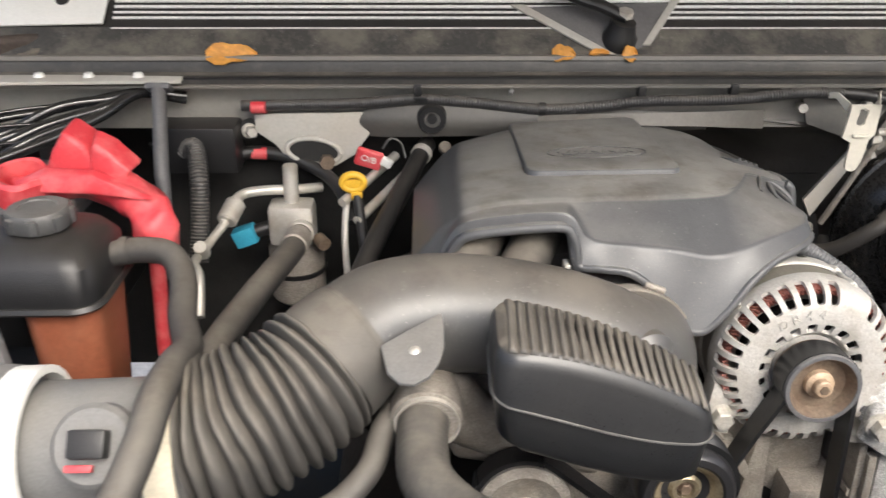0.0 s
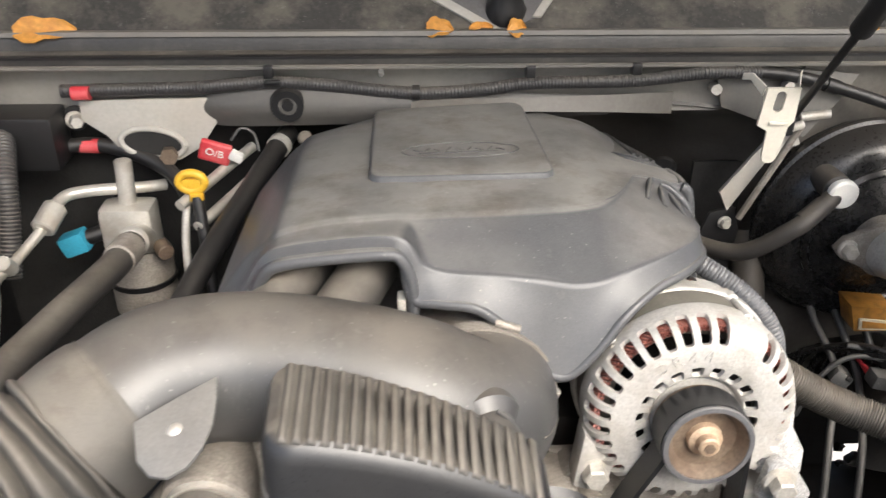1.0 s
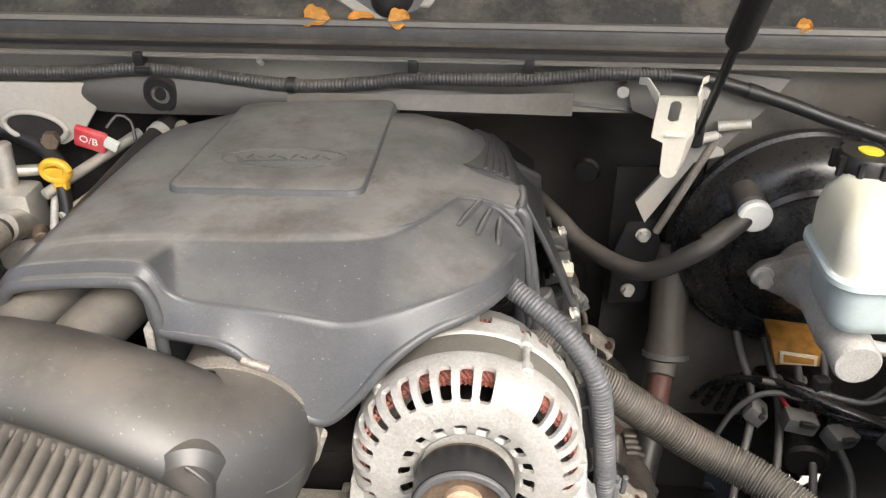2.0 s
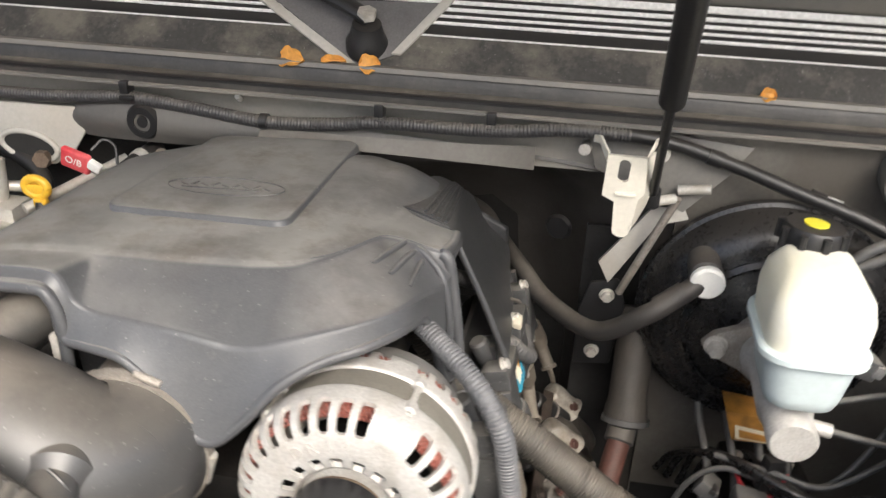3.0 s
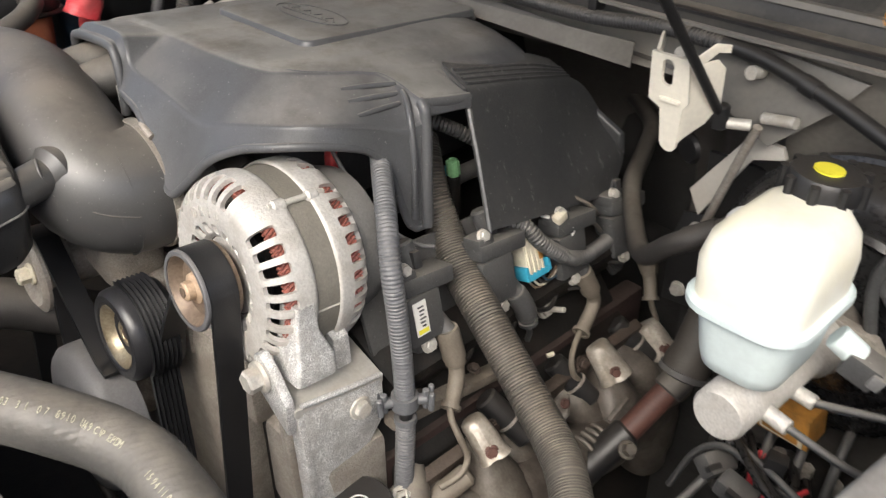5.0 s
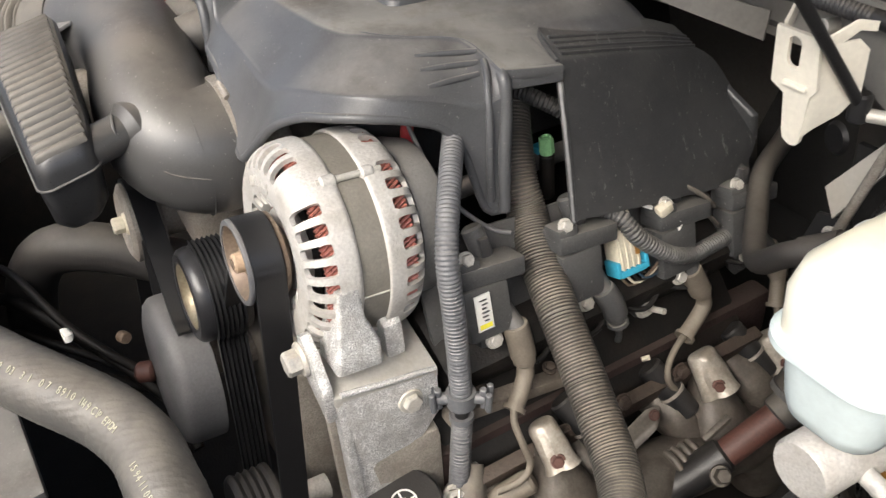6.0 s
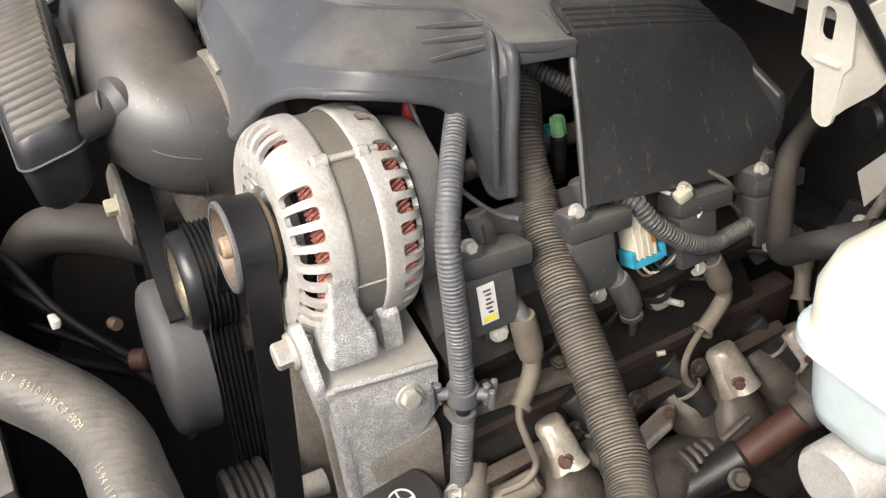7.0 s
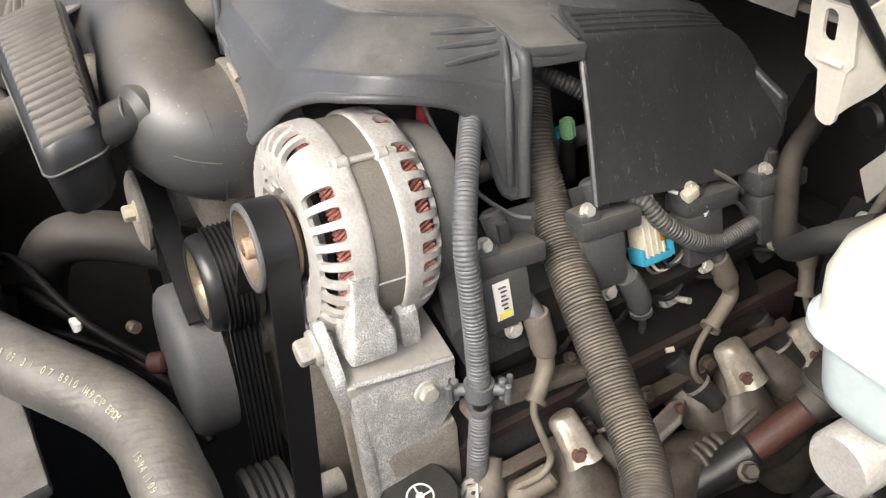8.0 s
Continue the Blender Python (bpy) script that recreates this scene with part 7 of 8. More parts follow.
# ---- firewall details ----
fl = thing("firewall_conduit", (-0.1, 0.435, 1.10), "long black corrugated conduit clipped along the firewall", "wiring conduit")
FC = [(-0.57, 0.440, 1.118), (-0.50, 0.438, 1.120), (-0.43, 0.436, 1.122), (-0.35, 0.434, 1.128), (-0.28, 0.432, 1.124), (-0.195, 0.430, 1.116), (-0.12, 0.430, 1.120), (-0.07, 0.430, 1.126), (0.04, 0.430, 1.128), (0.12, 0.430, 1.136), (0.18, 0.432, 1.135)]
part("conduit", corrugated(FC, 0.0072, 0.0036, 0.10, 12), CONDUIT, fl)
for x, z in ((-0.350, 1.140), (-0.072, 1.138), (0.043, 1.140)):
    c = part("clip", block((x, 0.436, z), (0.010, 0.016, 0.014), 0.002), BLACK, fl, "black plastic clip")
    part("strap", block((x + 0.004, 0.427, z - 0.010), (0.016, 0.006, 0.005), 0.001), BLACK, c)
part("tape", hose([(-0.199, 0.430, 1.1165), (-0.191, 0.430, 1.1165)], 0.0085, 12), BLACK, fl, "black tape band")
for at in ((-0.548, 0.437, 1.1175),):
    part("red_tape", rod((at[0] - 0.009, at[1] - 0.003, at[2]), (at[0] + 0.009, at[1] - 0.003, at[2]), 0.0076, 12), RED, fl, "red tape marker")
gr = thing("firewall_plug", (-0.332, 0.43, 1.09), "black rubber grommet in the firewall", "grommet")
part("rim", lathe([(0.010, -0.006), (0.017, -0.006), (0.020, 0.0), (0.018, 0.006), (0.010, 0.004)], (-0.332, 0.430, 1.104), AX, 28, closed=True), BLACK, gr)
part("centre", lathe([(0.001, -0.005), (0.006, -0.005), (0.008, 0.0), (0.015, 0.002), (0.015, 0.016), (0.001, 0.016)], (-0.332, 0.430, 1.104), AX, 20), BLACK, gr)
solid("heat_strip", grid_skin([[(-0.20, 0.432, 1.108), (-0.11, 0.424, 1.111), (0.0, 0.424, 1.114), (0.088, 0.440, 1.112)], [(-0.20, 0.420, 1.098), (-0.11, 0.415, 1.099), (0.0, 0.418, 1.097), (0.088, 0.437, 1.088)]], 0.002),
      INNER, "brown dusty heat shield strip on the firewall", "heat shield")
solid("small_clip", rod((-0.232, 0.458, 1.128), (-0.232, 0.450, 1.134), 0.003, 8), WHITE, "tiny pale stud on the firewall", "stud")

# pale pressing and black plate behind the accumulator
press = thing("pale_pressing", (-0.484, 0.44, 1.03), "firewall pressing with oval port, pale paint brightened for light", "panel")
# the lit look of this sheet is in its paint
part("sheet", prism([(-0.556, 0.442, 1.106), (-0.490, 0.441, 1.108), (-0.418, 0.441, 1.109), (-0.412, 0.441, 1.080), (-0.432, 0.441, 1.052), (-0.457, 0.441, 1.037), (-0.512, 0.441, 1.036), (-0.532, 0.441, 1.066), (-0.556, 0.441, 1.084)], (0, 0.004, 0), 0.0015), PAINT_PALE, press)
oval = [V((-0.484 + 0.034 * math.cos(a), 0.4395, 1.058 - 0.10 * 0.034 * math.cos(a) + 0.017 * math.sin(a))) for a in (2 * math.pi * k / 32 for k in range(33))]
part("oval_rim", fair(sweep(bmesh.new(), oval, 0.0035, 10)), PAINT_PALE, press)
# flat near-black disc gives the port its shaded depth
part("oval_port", prism([p + V((0, 0.001, 0)) for p in oval[:-1]], (0, -0.0016, 0), 0), SHADE_BLACK, press, "dark disc standing for the open oval port")
blackbox = thing("control_module", (-0.62, 0.43, 1.03), "black plastic module with bolt on the firewall", "module")
part("case", block((-0.625, 0.430, 1.070), (0.10, 0.05, 0.06), 0.005), BLACK, blackbox)
bolt((-0.566, 0.448, 1.083), (0.5, -1, 0.1), 0.007, 0.014, STEEL, blackbox)
part("ear", lathe([(0.001, 0), (0.014, 0), (0.014, 0.004), (0.001, 0.004)], (-0.566, 0.452, 1.084), (0.3, -1, 0), 20), BLACK, blackbox)

# ---- passenger side: accumulator, pipes, tank ----
acc = thing("accumulator", (-0.512, 0.42, 0.84), "dull aluminium air conditioning accumulator with fittings", "accumulator")
part("bottle", lathe([(0.001, 0.0), (0.030, 0.0), (0.036, 0.006), (0.036, 0.075), (0.030, 0.086), (0.001, 0.088)], (-0.512, 0.415, 0.860), (0, 0, 1), 32), ALU_DARK, acc)
part("head_block", block((-0.512, 0.405, 0.975), (0.058, 0.040, 0.055), 0.008), TUBE, acc)
part("neck", rod((-0.512, 0.405, 0.985), (-0.512, 0.415, 1.050), 0.0095, 18, bevel=0.002), TUBE, acc, "bright aluminium stub")
part("port", rod((-0.500, 0.395, 0.965), (-0.494, 0.345, 0.985), 0.017, 20, bevel=0.003), TUBE, acc)
part("cap", rod((-0.478, 0.385, 0.960), (-0.468, 0.370, 0.958), 0.009, 14, bevel=0.001), PULLEY, acc, "rusty port cap")
part("belt_clamp", ring_clip((-0.512, 0.415, 0.905), (0, 0, 1), 0.0362, 0.006, 0.002), BLACK, acc)
pipe = thing("refrigerant_pipe", (-0.56, 0.38, 0.95), "bent dull aluminium refrigerant pipe with fitting", "pipe")
part("tube", hose([(-0.478, 0.440, 1.008), (-0.500, 0.425, 1.012), (-0.545, 0.405, 1.018), (-0.570, 0.392, 1.018), (-0.578, 0.370, 1.012), (-0.585, 0.345, 1.000)], 0.0065, 14), TUBE, pipe)
part("fitting", rod((-0.574, 0.372, 1.016), (-0.582, 0.345, 1.002), 0.0125, 18, bevel=0.002), TUBE, pipe)
part("tube", hose([(-0.584, 0.345, 1.0), (-0.600, 0.310, 0.985), (-0.604, 0.27, 0.985), (-0.590, 0.235, 0.985), (-0.585, 0.20, 0.955)], 0.0055, 12), TUBE, pipe)
part("charging_cap", rod((-0.600, 0.300, 0.982), (-0.600, 0.285, 0.998), 0.008, 12, bevel=0.001), TUBE, pipe)
sh = thing("suction_hose", (-0.52, 0.15, 0.92), "thick dusty black refrigerant hose with crimp", "refrigerant hose")
part("crimp", rod((-0.4945, 0.340, 0.9842), (-0.4965, 0.305, 0.987), 0.0165, 20, bevel=0.002), ALU_DARK, sh, "dull aluminium crimp")
part("hose", hose([(-0.494, 0.345, 0.984), (-0.498, 0.29, 0.988), (-0.515, 0.18, 0.998), (-0.532, 0.07, 1.003), (-0.55, 0.01, 0.98), (-0.57, -0.03, 0.93)], 0.0145, 18), RUBBER, sh)
bc = thing("pressure_switch_plug", (-0.568, 0.395, 0.93), "blue electrical plug on the accumulator", "connector")
part("body", block((-0.572, 0.395, 0.960), (0.030, 0.022, 0.024), 0.004, (0, -20, 0)), BLUE, bc)
part("stub", rod((-0.560, 0.398, 0.964), (-0.535, 0.405, 0.970), 0.009, 14), BLACK, bc)
solid("heater_tube", rod((-0.380, 0.462, 1.044), (-0.442, 0.355, 1.022), 0.0058, 14), TUBE, "bright heater tube running to the firewall", "heater tube")
solid("heater_tube", rod((-0.352, 0.462, 1.034), (-0.424, 0.345, 1.002), 0.0058, 14), TUBE, "bright heater tube running to the firewall", "heater tube")
hh = thing("heater_hose", (-0.37, 0.33, 1.0), "black rubber heater hose with bright clip", "heater hose")
part("hose", hose([(-0.338, 0.462, 1.060), (-0.348, 0.43, 1.054), (-0.372, 0.35, 1.034), (-0.398, 0.27, 1.010), (-0.43, 0.17, 0.97)], 0.0115, 18), BLACK, hh)
part("clip", ring_clip((-0.346, 0.436, 1.055), (0.3, 0.9, 0.2), 0.0117, 0.010, 0.0015), STEEL, hh, "bright spring clip")
solid("filler_cap_neck", rod((-0.316, 0.432, 1.062), (-0.316, 0.424, 1.070), 0.008, 18, bevel=0.002), BOOT, "tan dusty hose fitting behind the cover", "fitting")
dip = thing("oil_dipstick", (-0.428, 0.36, 0.95), "yellow looped oil dipstick handle on black tube", "dipstick")
bm = bmesh.new()
sweep(bm, [V((-0.428 + 0.013 * math.cos(a), 0.362, 1.046 + 0.010 * math.sin(a))) for a in (2 * math.pi * k / 24 for k in range(25))], 0.0046, 10)
block((-0.430, 0.362, 1.044), (0.022, 0.006, 0.012), 0.002, bm=bm)
block((-0.424, 0.360, 1.030), (0.014, 0.010, 0.010), 0.003, bm=bm)
part("handle", fair(bm), YELLOW, dip, "yellow plastic loop handle")
part("tube", hose([(-0.424, 0.360, 1.030), (-0.418, 0.345, 0.99), (-0.41, 0.32, 0.93)], 0.0065, 12), BLACK, dip)
part("guide", hose([(-0.437, 0.370, 1.025), (-0.440, 0.35, 0.98), (-0.437, 0.33, 0.93)], 0.0042, 10), STEEL, dip, "bright steel guide tube")
tag = thing("red_tag", (-0.412, 0.41, 1.04), "red plastic tag with white print on hose", "tag")
part("plate", block((-0.412, 0.415, 1.057), (0.034, 0.008, 0.025), 0.0038, (10, 18, 0), segs=4), RED, tag)
bm = text_mesh("O/B", 0.012, 0.0003)
bmesh.ops.transform(bm, matrix=pose(-0.412, 0.4093, 1.0575, 100, 18, 0), verts=bm.verts)
part("print", bm, WHITE, tag, "white print", smooth=0)
part("end", block((-0.390, 0.414, 1.052), (0.016, 0.008, 0.012), 0.003, (10, 30, 0)), WHITE, tag)
part("pigtail", hose([(-0.395, 0.42, 1.068), (-0.385, 0.43, 1.078), (-0.372, 0.43, 1.072), (-0.366, 0.42, 1.055)], 0.0018, 6), BLACK, tag)
solid("dark_loom", hose([(-0.60, 0.44, 1.052), (-0.552, 0.450, 1.053), (-0.51, 0.445, 1.045), (-0.47, 0.43, 1.03), (-0.445, 0.40, 1.015), (-0.43, 0.37, 0.99)], 0.0085, 14), BLACK, "dark wiring tube with red tape", "wiring conduit")
solid("red_tape_marker", rod((-0.566, 0.4485, 1.053), (-0.546, 0.4495, 1.052), 0.0088, 14), RED, "red tape band round the loom", "tape")
solid("brass_nut", rod((-0.468, 0.442, 1.045), (-0.466, 0.428, 1.046), 0.010, 6), PULLEY, "brass nut on the firewall", "nut")

# left conduit, post, painted strip, cables
solid("vertical_conduit", corrugated([(-0.650, 0.42, 1.06), (-0.625, 0.40, 1.078), (-0.612, 0.36, 1.055), (-0.611, 0.34, 1.01), (-0.614, 0.32, 0.96)], 0.0115, 0.0042, 0.10, 14), CONDUIT, "black corrugated conduit bending downwards", "wiring conduit")
post = thing("brace_post", (-0.652, 0.36, 1.04), "dull grey steel brace post with flattened end", "brace")
part("post", hose([(-0.660, 0.408, 1.150), (-0.655, 0.385, 1.130), (-0.648, 0.34, 1.075), (-0.646, 0.325, 1.035), (-0.65, 0.30, 0.95)], 0.0085, 14), GREY_PULLEY, post)
part("end", block((-0.660, 0.41, 1.150), (0.030, 0.020, 0.008), 0.003, (-30, 0, 0)), GREY_PULLEY, post)
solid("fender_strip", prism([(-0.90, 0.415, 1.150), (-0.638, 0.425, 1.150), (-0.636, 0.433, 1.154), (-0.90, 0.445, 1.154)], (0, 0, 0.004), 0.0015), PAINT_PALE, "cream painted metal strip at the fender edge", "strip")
for x in (-0.81, -0.75, -0.69):
    solid("push_clip", lathe([(0.001, 0.006), (0.005, 0.005), (0.007, 0.0), (0.001, 0.0)], (x, 0.432, 1.157), (0, 0, 1), 14), WHITE, "small pale push clip on the strip", "clip")
for k in range(9):
    o, w = 0.016 * k, 0.010 * math.sin(2.3 * k)
    solid("battery_cable", hose([(-0.93, 0.20 + o, 1.075 + 0.30 * o + w), (-0.85, 0.27 + 0.9 * o, 1.092 + 0.22 * o - w), (-0.78, 0.33 + 0.7 * o, 1.106 + 0.18 * o + 0.6 * w), (-0.725, 0.385 + 0.4 * o, 1.122 + 0.10 * o), (-0.690, 0.425 + 0.05 * o, 1.138), (-0.64, 0.447, 1.128 - 0.04 * o)], 0.0062 - 0.0018 * (k % 3), 12), CABLE, "glossy black battery cable", "cable", "battery cables")
batt = thing("battery", (-0.79, 0.34, 0.90), "black battery case with bright terminal", "battery")
part("case", block((-0.800, 0.325, 0.975), (0.17, 0.20, 0.15), 0.006), BLACK, batt)
part("lid", block((-0.800, 0.318, 1.053), (0.166, 0.19, 0.010), 0.003), BOXGREY, batt, "dusty grey battery lid")
part("terminal", rod((-0.735, 0.265, 1.048), (-0.735, 0.265, 1.066), 0.012, 18, bevel=0.002), STEEL, batt, "bright lead terminal")
part("terminal_clamp", block((-0.755, 0.262, 1.060), (0.040, 0.022, 0.010), 0.003), STEEL, batt)
red = thing("battery_cable_cover", (-0.66, 0.24, 0.95), "bright red rubber battery cable cover", "terminal cover")
part("sleeve", crumple(fair(sweep(bmesh.new(), spline([(-0.752, 0.250, 1.072), (-0.700, 0.250, 1.084), (-0.650, 0.240, 1.082), (-0.618, 0.226, 1.068), (-0.603, 0.208, 1.045), (-0.602, 0.198, 1.022)], 0.004), lambda g: 0.016 + 0.05 * min(g, 0.12), 24)), 0.006, 0.022), RED, red)
part("cable", hose([(-0.606, 0.206, 1.035), (-0.606, 0.20, 0.99), (-0.612, 0.20, 0.90)], 0.008, 12), RED, red, "red battery cable")
part("lid", crumple(prism([(-0.722, 0.235, 1.090), (-0.708, 0.238, 1.118), (-0.697, 0.240, 1.143), (-0.672, 0.240, 1.130), (-0.658, 0.236, 1.094)], (0.004, 0.034, 0.004), 0.006, 3), 0.006, 0.02), RED, red, "crumpled red lid")
part("flap", crumple(prism([(-0.672, 0.226, 1.094), (-0.664, 0.228, 1.132), (-0.642, 0.228, 1.122), (-0.622, 0.224, 1.104), (-0.640, 0.222, 1.086)], (0.0, 0.030, 0.006), 0.005, 3), 0.005, 0.02), RED, red)
part("end_box", crumple(lathe([(0.022, 0.0), (0.031, 0.002), (0.032, 0.026), (0.028, 0.030), (0.024, 0.028), (0.022, 0.006)], (-0.742, 0.232, 1.074), (0.1, -0.1, 1), 24, closed=True), 0.005, 0.03), RED, red)
part("tongue", crumple(prism([(-0.745, 0.215, 1.092), (-0.715, 0.220, 1.104), (-0.66, 0.212, 1.106), (-0.60, 0.20, 1.082), (-0.66, 0.205, 1.088), (-0.715, 0.214, 1.086)], (0, 0.012, 0.003), 0.003), 0.003, 0.02), RED, red)

red.location += V((-0.016, 0, 0.009))

tk = thing("coolant_tank", (-0.69, 0.135, 0.90), "black topped coolant tank with brown translucent lower half", "coolant tank")
part("lower_tank", boxy([(-0.670, 0.125, 0.060, 0.075, 0.018, 0.900), (-0.669, 0.125, 0.066, 0.086, 0.020, 0.950), (-0.668, 0.127, 0.074, 0.092, 0.020, 1.034)]), COOLANT, tk, "brown coolant-filled lower tank")
part("upper_tank", boxy([(-0.700, 0.130, 0.142, 0.112, 0.024, 1.034), (-0.700, 0.130, 0.146, 0.116, 0.026, 1.044), (-0.700, 0.132, 0.140, 0.110, 0.026, 1.074), (-0.698, 0.135, 0.118, 0.092, 0.030, 1.088), (-0.696, 0.137, 0.090, 0.068, 0.026, 1.092)]), BLACK, tk, "glossy black upper tank")
part("rim", boxy([(-0.700, 0.130, 0.150, 0.120, 0.028, 1.034), (-0.700, 0.130, 0.154, 0.124, 0.028, 1.037), (-0.700, 0.130, 0.150, 0.120, 0.028, 1.041)]), BLACK, tk)
part("cap", lathe([(0.022, 0.0), (0.028, 0.002), (0.0295, 0.005)] + [(0.0295, 0.017), (0.027, 0.0205), (0.018, 0.021), (0.017, 0.0195), (0.001, 0.0195)], (-0.692, 0.139, 1.092), (0, 0, 1), 20), DUSTY, tk, "black dusty ribbed screw cap")
for k in range(8):
    a = radians(45 * k + 11)
    part("cap_grip", block((-0.692 + 0.0290 * math.cos(a), 0.139 + 0.0290 * math.sin(a), 1.1025), (0.007, 0.010, 0.015), 0.003, (0, 0, 45 * k + 11)), DUSTY, tk)
tk.location.x -= 0.009
solid("tank_bracket", prism([(-0.80, 0.06, 1.02), (-0.735, 0.075, 1.02), (-0.72, 0.06, 0.95), (-0.70, 0.03, 0.90), (-0.80, 0.0, 0.90)], (0, 0.012, 0), 0.003), BOXGREY, "grey dusty tank bracket", "bracket")
th = thing("tank_hose", (-0.55, 0.0, 1.0), "dusty rubber coolant tank hose with cuff", "coolant hose")
part("clamp", ring_clip((-0.626, 0.1395, 1.066), (1, 0, 0.1), 0.0127, 0.008, 0.0010), RUBBER, th, "dusty rubber cuff")
part("hose", hose([(-0.640, 0.140, 1.062), (-0.614, 0.139, 1.067), (-0.582, 0.128, 1.068), (-0.563, 0.100, 1.057), (-0.552, 0.05, 1.046), (-0.533, -0.005, 1.050), (-0.529, -0.055, 1.066), (-0.527, -0.105, 1.072), (-0.528, -0.150, 1.060), (-0.545, -0.20, 1.03), (-0.58, -0.25, 0.99)], 0.0125, 18), RUBBER, th)

solid("blue_bottle", crumple(block((-0.715, 0.215, 1.00), (0.08, 0.05, 0.10), 0.012, segs=3), 0.004, 0.03), NAVY, "dark blue plastic bottle behind the tank", "bottle")

# air flow sensor at the end of the bellows
maf = thing("air_flow_sensor", (-0.59, -0.10, 0.93), "grey plastic air flow sensor housing with pale rings", "air flow sensor")
MA = V((-1, -0.03, -0.02)).normalized()
M0 = V((-0.511, -0.074, 1.012))
part("barrel", lathe([(0.046, 0.0), (0.049, 0.004), (0.049, 0.116), (0.046, 0.120)], M0, MA, 40), MAFGREY, maf)
part("ring", ring_clip(M0 + MA * 0.016, MA, 0.054, 0.022, 0.004), CREAM, maf, "cream plastic ring")
part("ring", ring_clip(M0 + MA * 0.124, MA, 0.055, 0.024, 0.006), WHITE, maf, "white plastic ring")
part("air_box_neck", lathe([(0.050, 0.118), (0.062, 0.136), (0.070, 0.26), (0.001, 0.26)], M0, MA, 40), BOXGREY, maf)
part("boss", lathe([(0.030, 0.040), (0.030, 0.056), (0.026, 0.060), (0.001, 0.060)], M0 + MA * 0.058, (0, -0.80, 0.60), 30), MAFGREY, maf)
part("plug", block(M0 + MA * 0.058 + V((0, -0.051, 0.040)), (0.026, 0.020, 0.016), 0.003, (50, 0, 0)), BLACK, maf, "black electrical plug")
part("plug_lock", block(M0 + MA * 0.062 + V((0, -0.064, 0.030)), (0.018, 0.005, 0.006), 0.001, (50, 0, 0)), RED, maf, "red plug lock")

solid("hood_hinge", crumple(block((-0.86, 0.50, 1.175), (0.11, 0.07, 0.045), 0.012, (0, 0, 20), segs=4), 0.012, 0.03), IRON, "dirty rusted hood hinge at the fender", "hinge", kind="structure")

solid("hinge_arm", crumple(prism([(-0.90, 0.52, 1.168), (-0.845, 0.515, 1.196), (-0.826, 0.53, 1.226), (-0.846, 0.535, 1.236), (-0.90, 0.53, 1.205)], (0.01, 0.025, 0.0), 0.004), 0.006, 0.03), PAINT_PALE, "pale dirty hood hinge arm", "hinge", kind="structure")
for k in range(4):
    solid("debris_clump", crumple(block((-0.89 + 0.03 * k, 0.470 + 0.01 * (k % 2), 1.166 + 0.004 * (k % 3)), (0.034, 0.026, 0.014), 0.005, (8, -10, 25 * k), segs=3), 0.007, 0.018), (BOOT, HEAD_TAN)[k % 2], "tan clump of dirt and leaves by the hinge", "debris", "dirt by the hinge")

# ---- cowl clutter ----
def leaf(at, length, width, yaw, tilt):
    """A dry curled leaf with a pointed tip."""
    rows = []
    for k in range(7):
        t = k / 6
        w = width * math.sin(math.pi * (0.12 + 0.86 * t)) * (1 + 0.25 * math.sin(9 * t))
        rows.append([V((length * (t - 0.5), s * w / 2, 0.004 * math.sin(3 * t) + 0.005 * s * s)) for s in (-1, -0.4, 0.4, 1)])
    bm = bmesh.new()
    skin(bm, rows, False)
    bmesh.ops.transform(bm, matrix=pose(*at, tilt, 0, yaw), verts=bm.verts)
    bmesh.ops.solidify(bm, geom=list(bm.faces), thickness=0.0006)
    return solid("dry_leaf", fair(bm), LEAF, "dry orange-brown leaf caught in the cowl", "leaf", "leaves along the cowl")


def gutter_z(y):
    """Height of the cowl gutter at a depth."""
    return 1.168 + 0.9 * (y - 0.452)


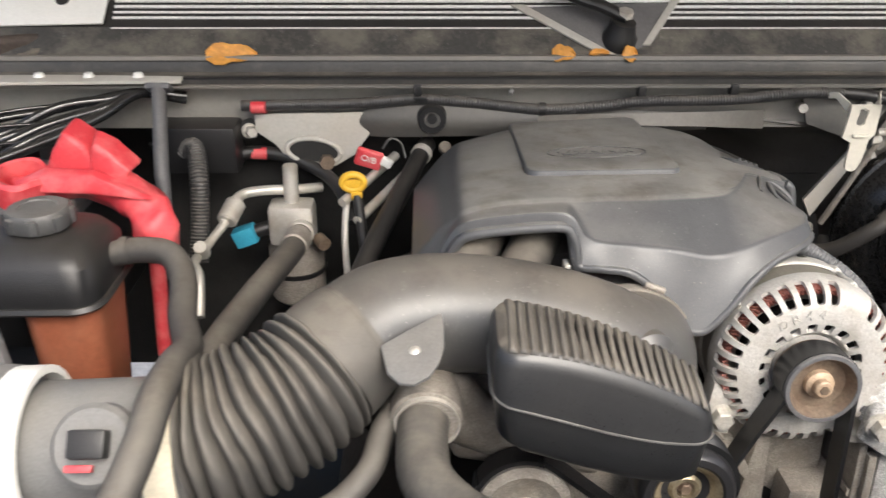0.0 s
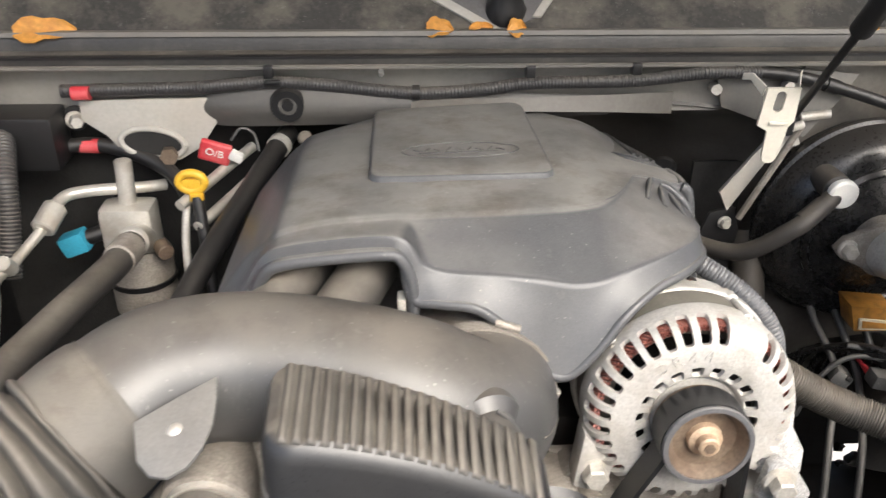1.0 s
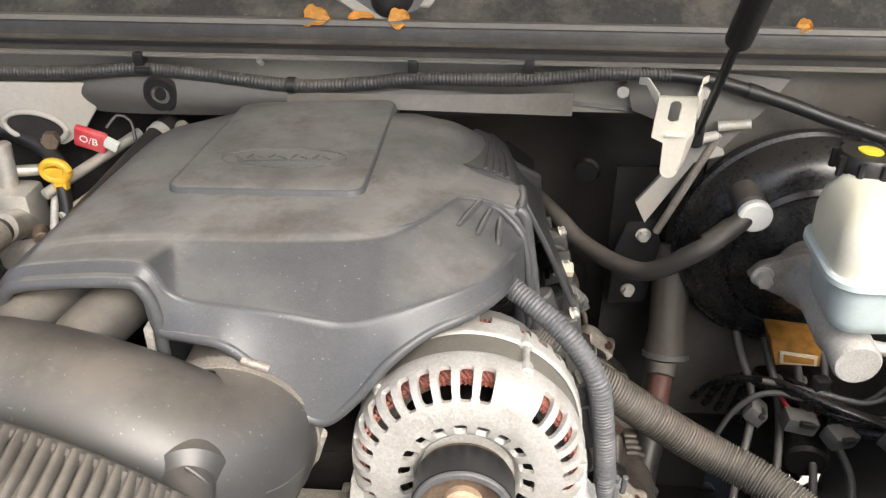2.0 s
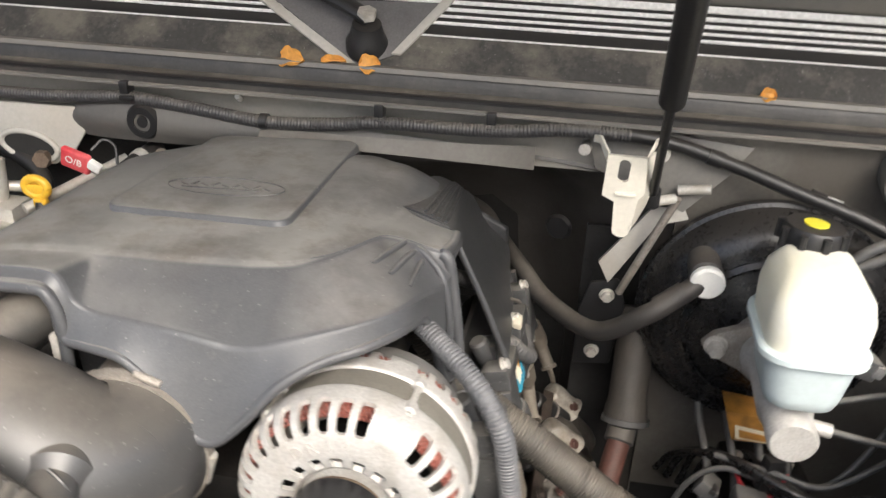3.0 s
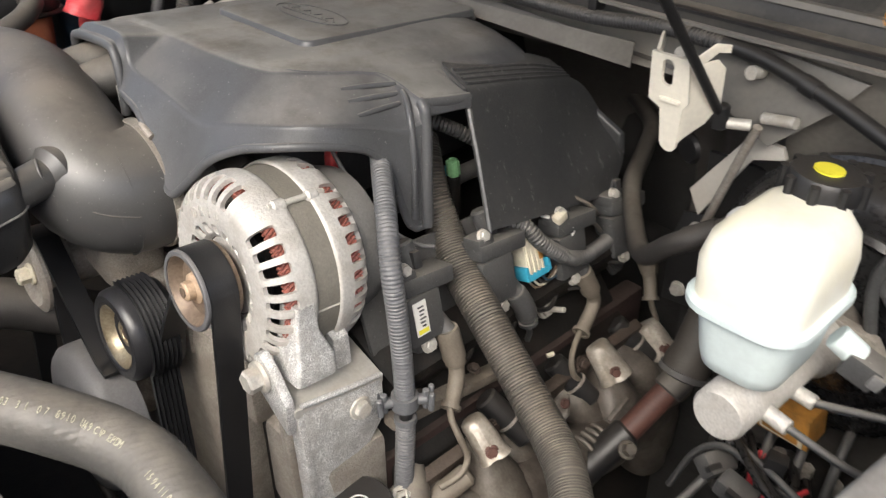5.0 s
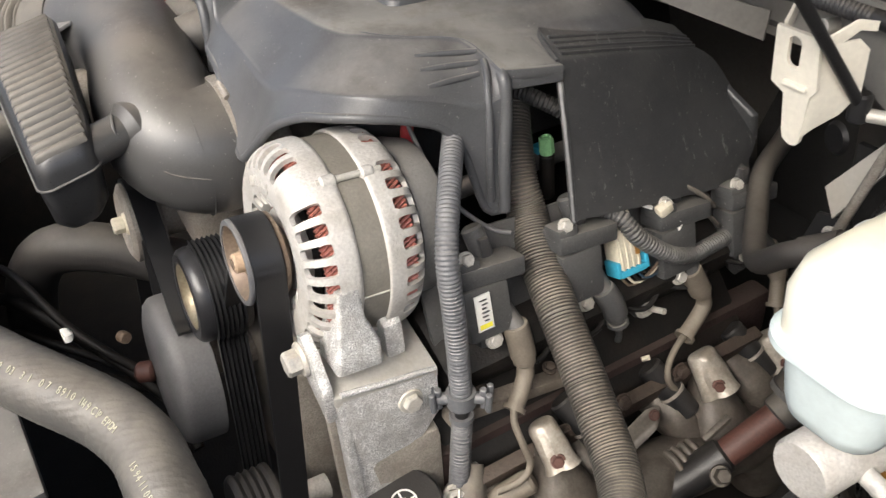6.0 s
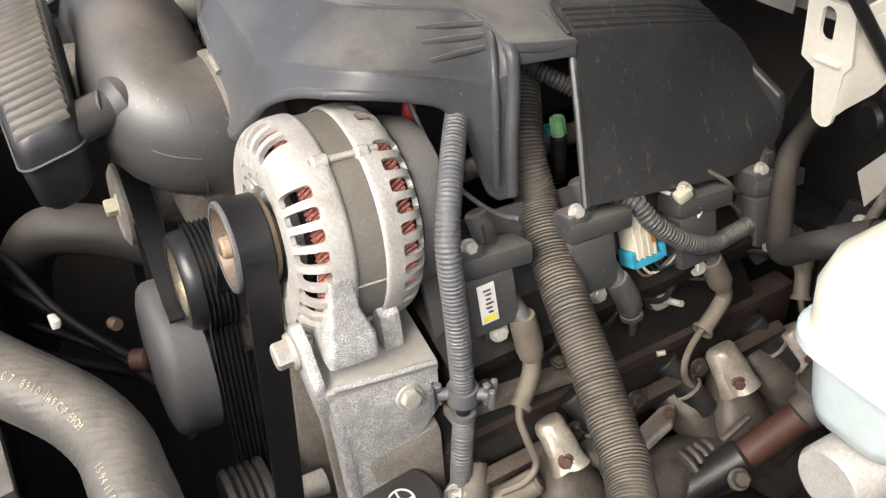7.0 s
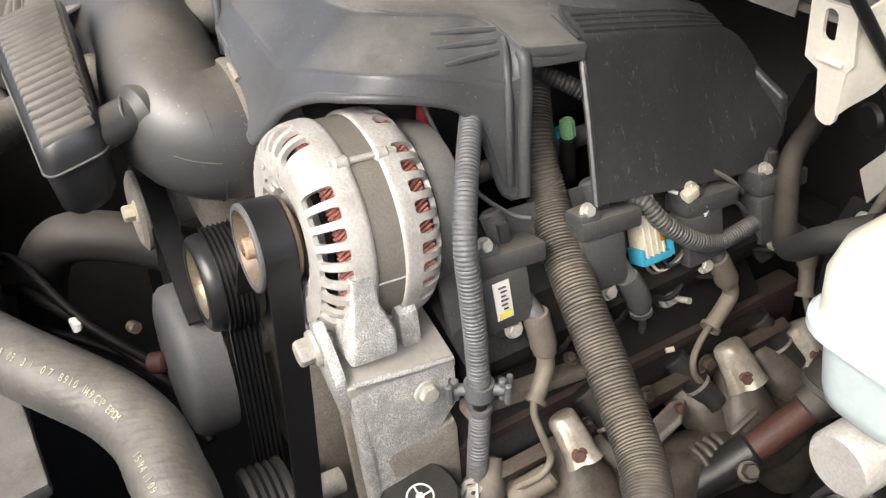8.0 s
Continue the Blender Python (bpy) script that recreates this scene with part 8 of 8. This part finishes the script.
for x, long, wide, yaw, tilt in ((-0.579, 0.062, 0.030, 10, 55), (-0.168, 0.030, 0.024, -15, 55), (-0.125, 0.026, 0.010, 10, 40), (-0.088, 0.022, 0.022, 30, 60), (0.302, 0.015, 0.015, 10, 55)):
    leaf((x, 0.4545, gutter_z(0.4545) + 0.0070), long, wide, yaw, tilt)
wiper = thing("wiper_arm", (-0.095, 0.48, 1.18), "black wiper arm on its pivot at the cowl", "wiper")
part("pivot", lathe([(0.022, -0.012), (0.022, 0.004), (0.018, 0.010), (0.015, 0.024), (0.001, 0.025)], (-0.096, 0.478, 1.193), (0.1, -0.35, 1), 28), BLACK, wiper)
part("nut", lathe([(0.010, 0.0), (0.010, 0.008), (0.001, 0.009)], (-0.0935, 0.470, 1.222), (0.1, -0.35, 1), 6), STEEL, wiper)
part("arm", fair(sweep(bmesh.new(), spline([(-0.090, 0.471, 1.220), (-0.120, 0.482, 1.232), (-0.165, 0.500, 1.246), (-0.30, 0.570, 1.305), (-0.50, 0.70, 1.42)], 0.01), 0.0115, 14, True, 0.65)), BLACK, wiper)
vee = thing("cowl_trim", (-0.10, 0.48, 1.17), "pale grey wedge trim round the wiper pivot", "trim")
for outline in (((-0.116, 0.4565), (-0.098, 0.4565), (-0.214, 0.515), (-0.232, 0.515)), ((-0.068, 0.470), (-0.058, 0.470), (-0.010, 0.525), (-0.022, 0.525))):
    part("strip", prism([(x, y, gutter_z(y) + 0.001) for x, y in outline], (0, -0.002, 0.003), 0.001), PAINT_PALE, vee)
part("dish", prism([(x, y, gutter_z(y) + 0.0005) for x, y in ((-0.100, 0.458), (-0.066, 0.470), (-0.024, 0.520), (-0.208, 0.514))], (0, -0.001, 0.001), 0.0004), GREY_PULLEY, vee, "grey moulded well under the pivot")
cowl_end = thing("cowl_end_panel", (-0.83, 0.50, 1.20), "white plastic cowl end panel beside the grille", "cowl panel", kind="structure")
part("sheet", prism([(x, y, gutter_z(y) + 0.001) for x, y in ((-0.93, 0.490), (-0.745, 0.494), (-0.740, 0.56), (-0.93, 0.56))], (0, -0.003, 0.003), 0.002), WHITE, cowl_end)
part("screw", lathe([(0.001, 0.005), (0.008, 0.004), (0.010, 0.0), (0.001, 0.0)], (-0.800, 0.519, gutter_z(0.519) + 0.004), (0, -0.67, 0.74), 16), BLACK, cowl_end)
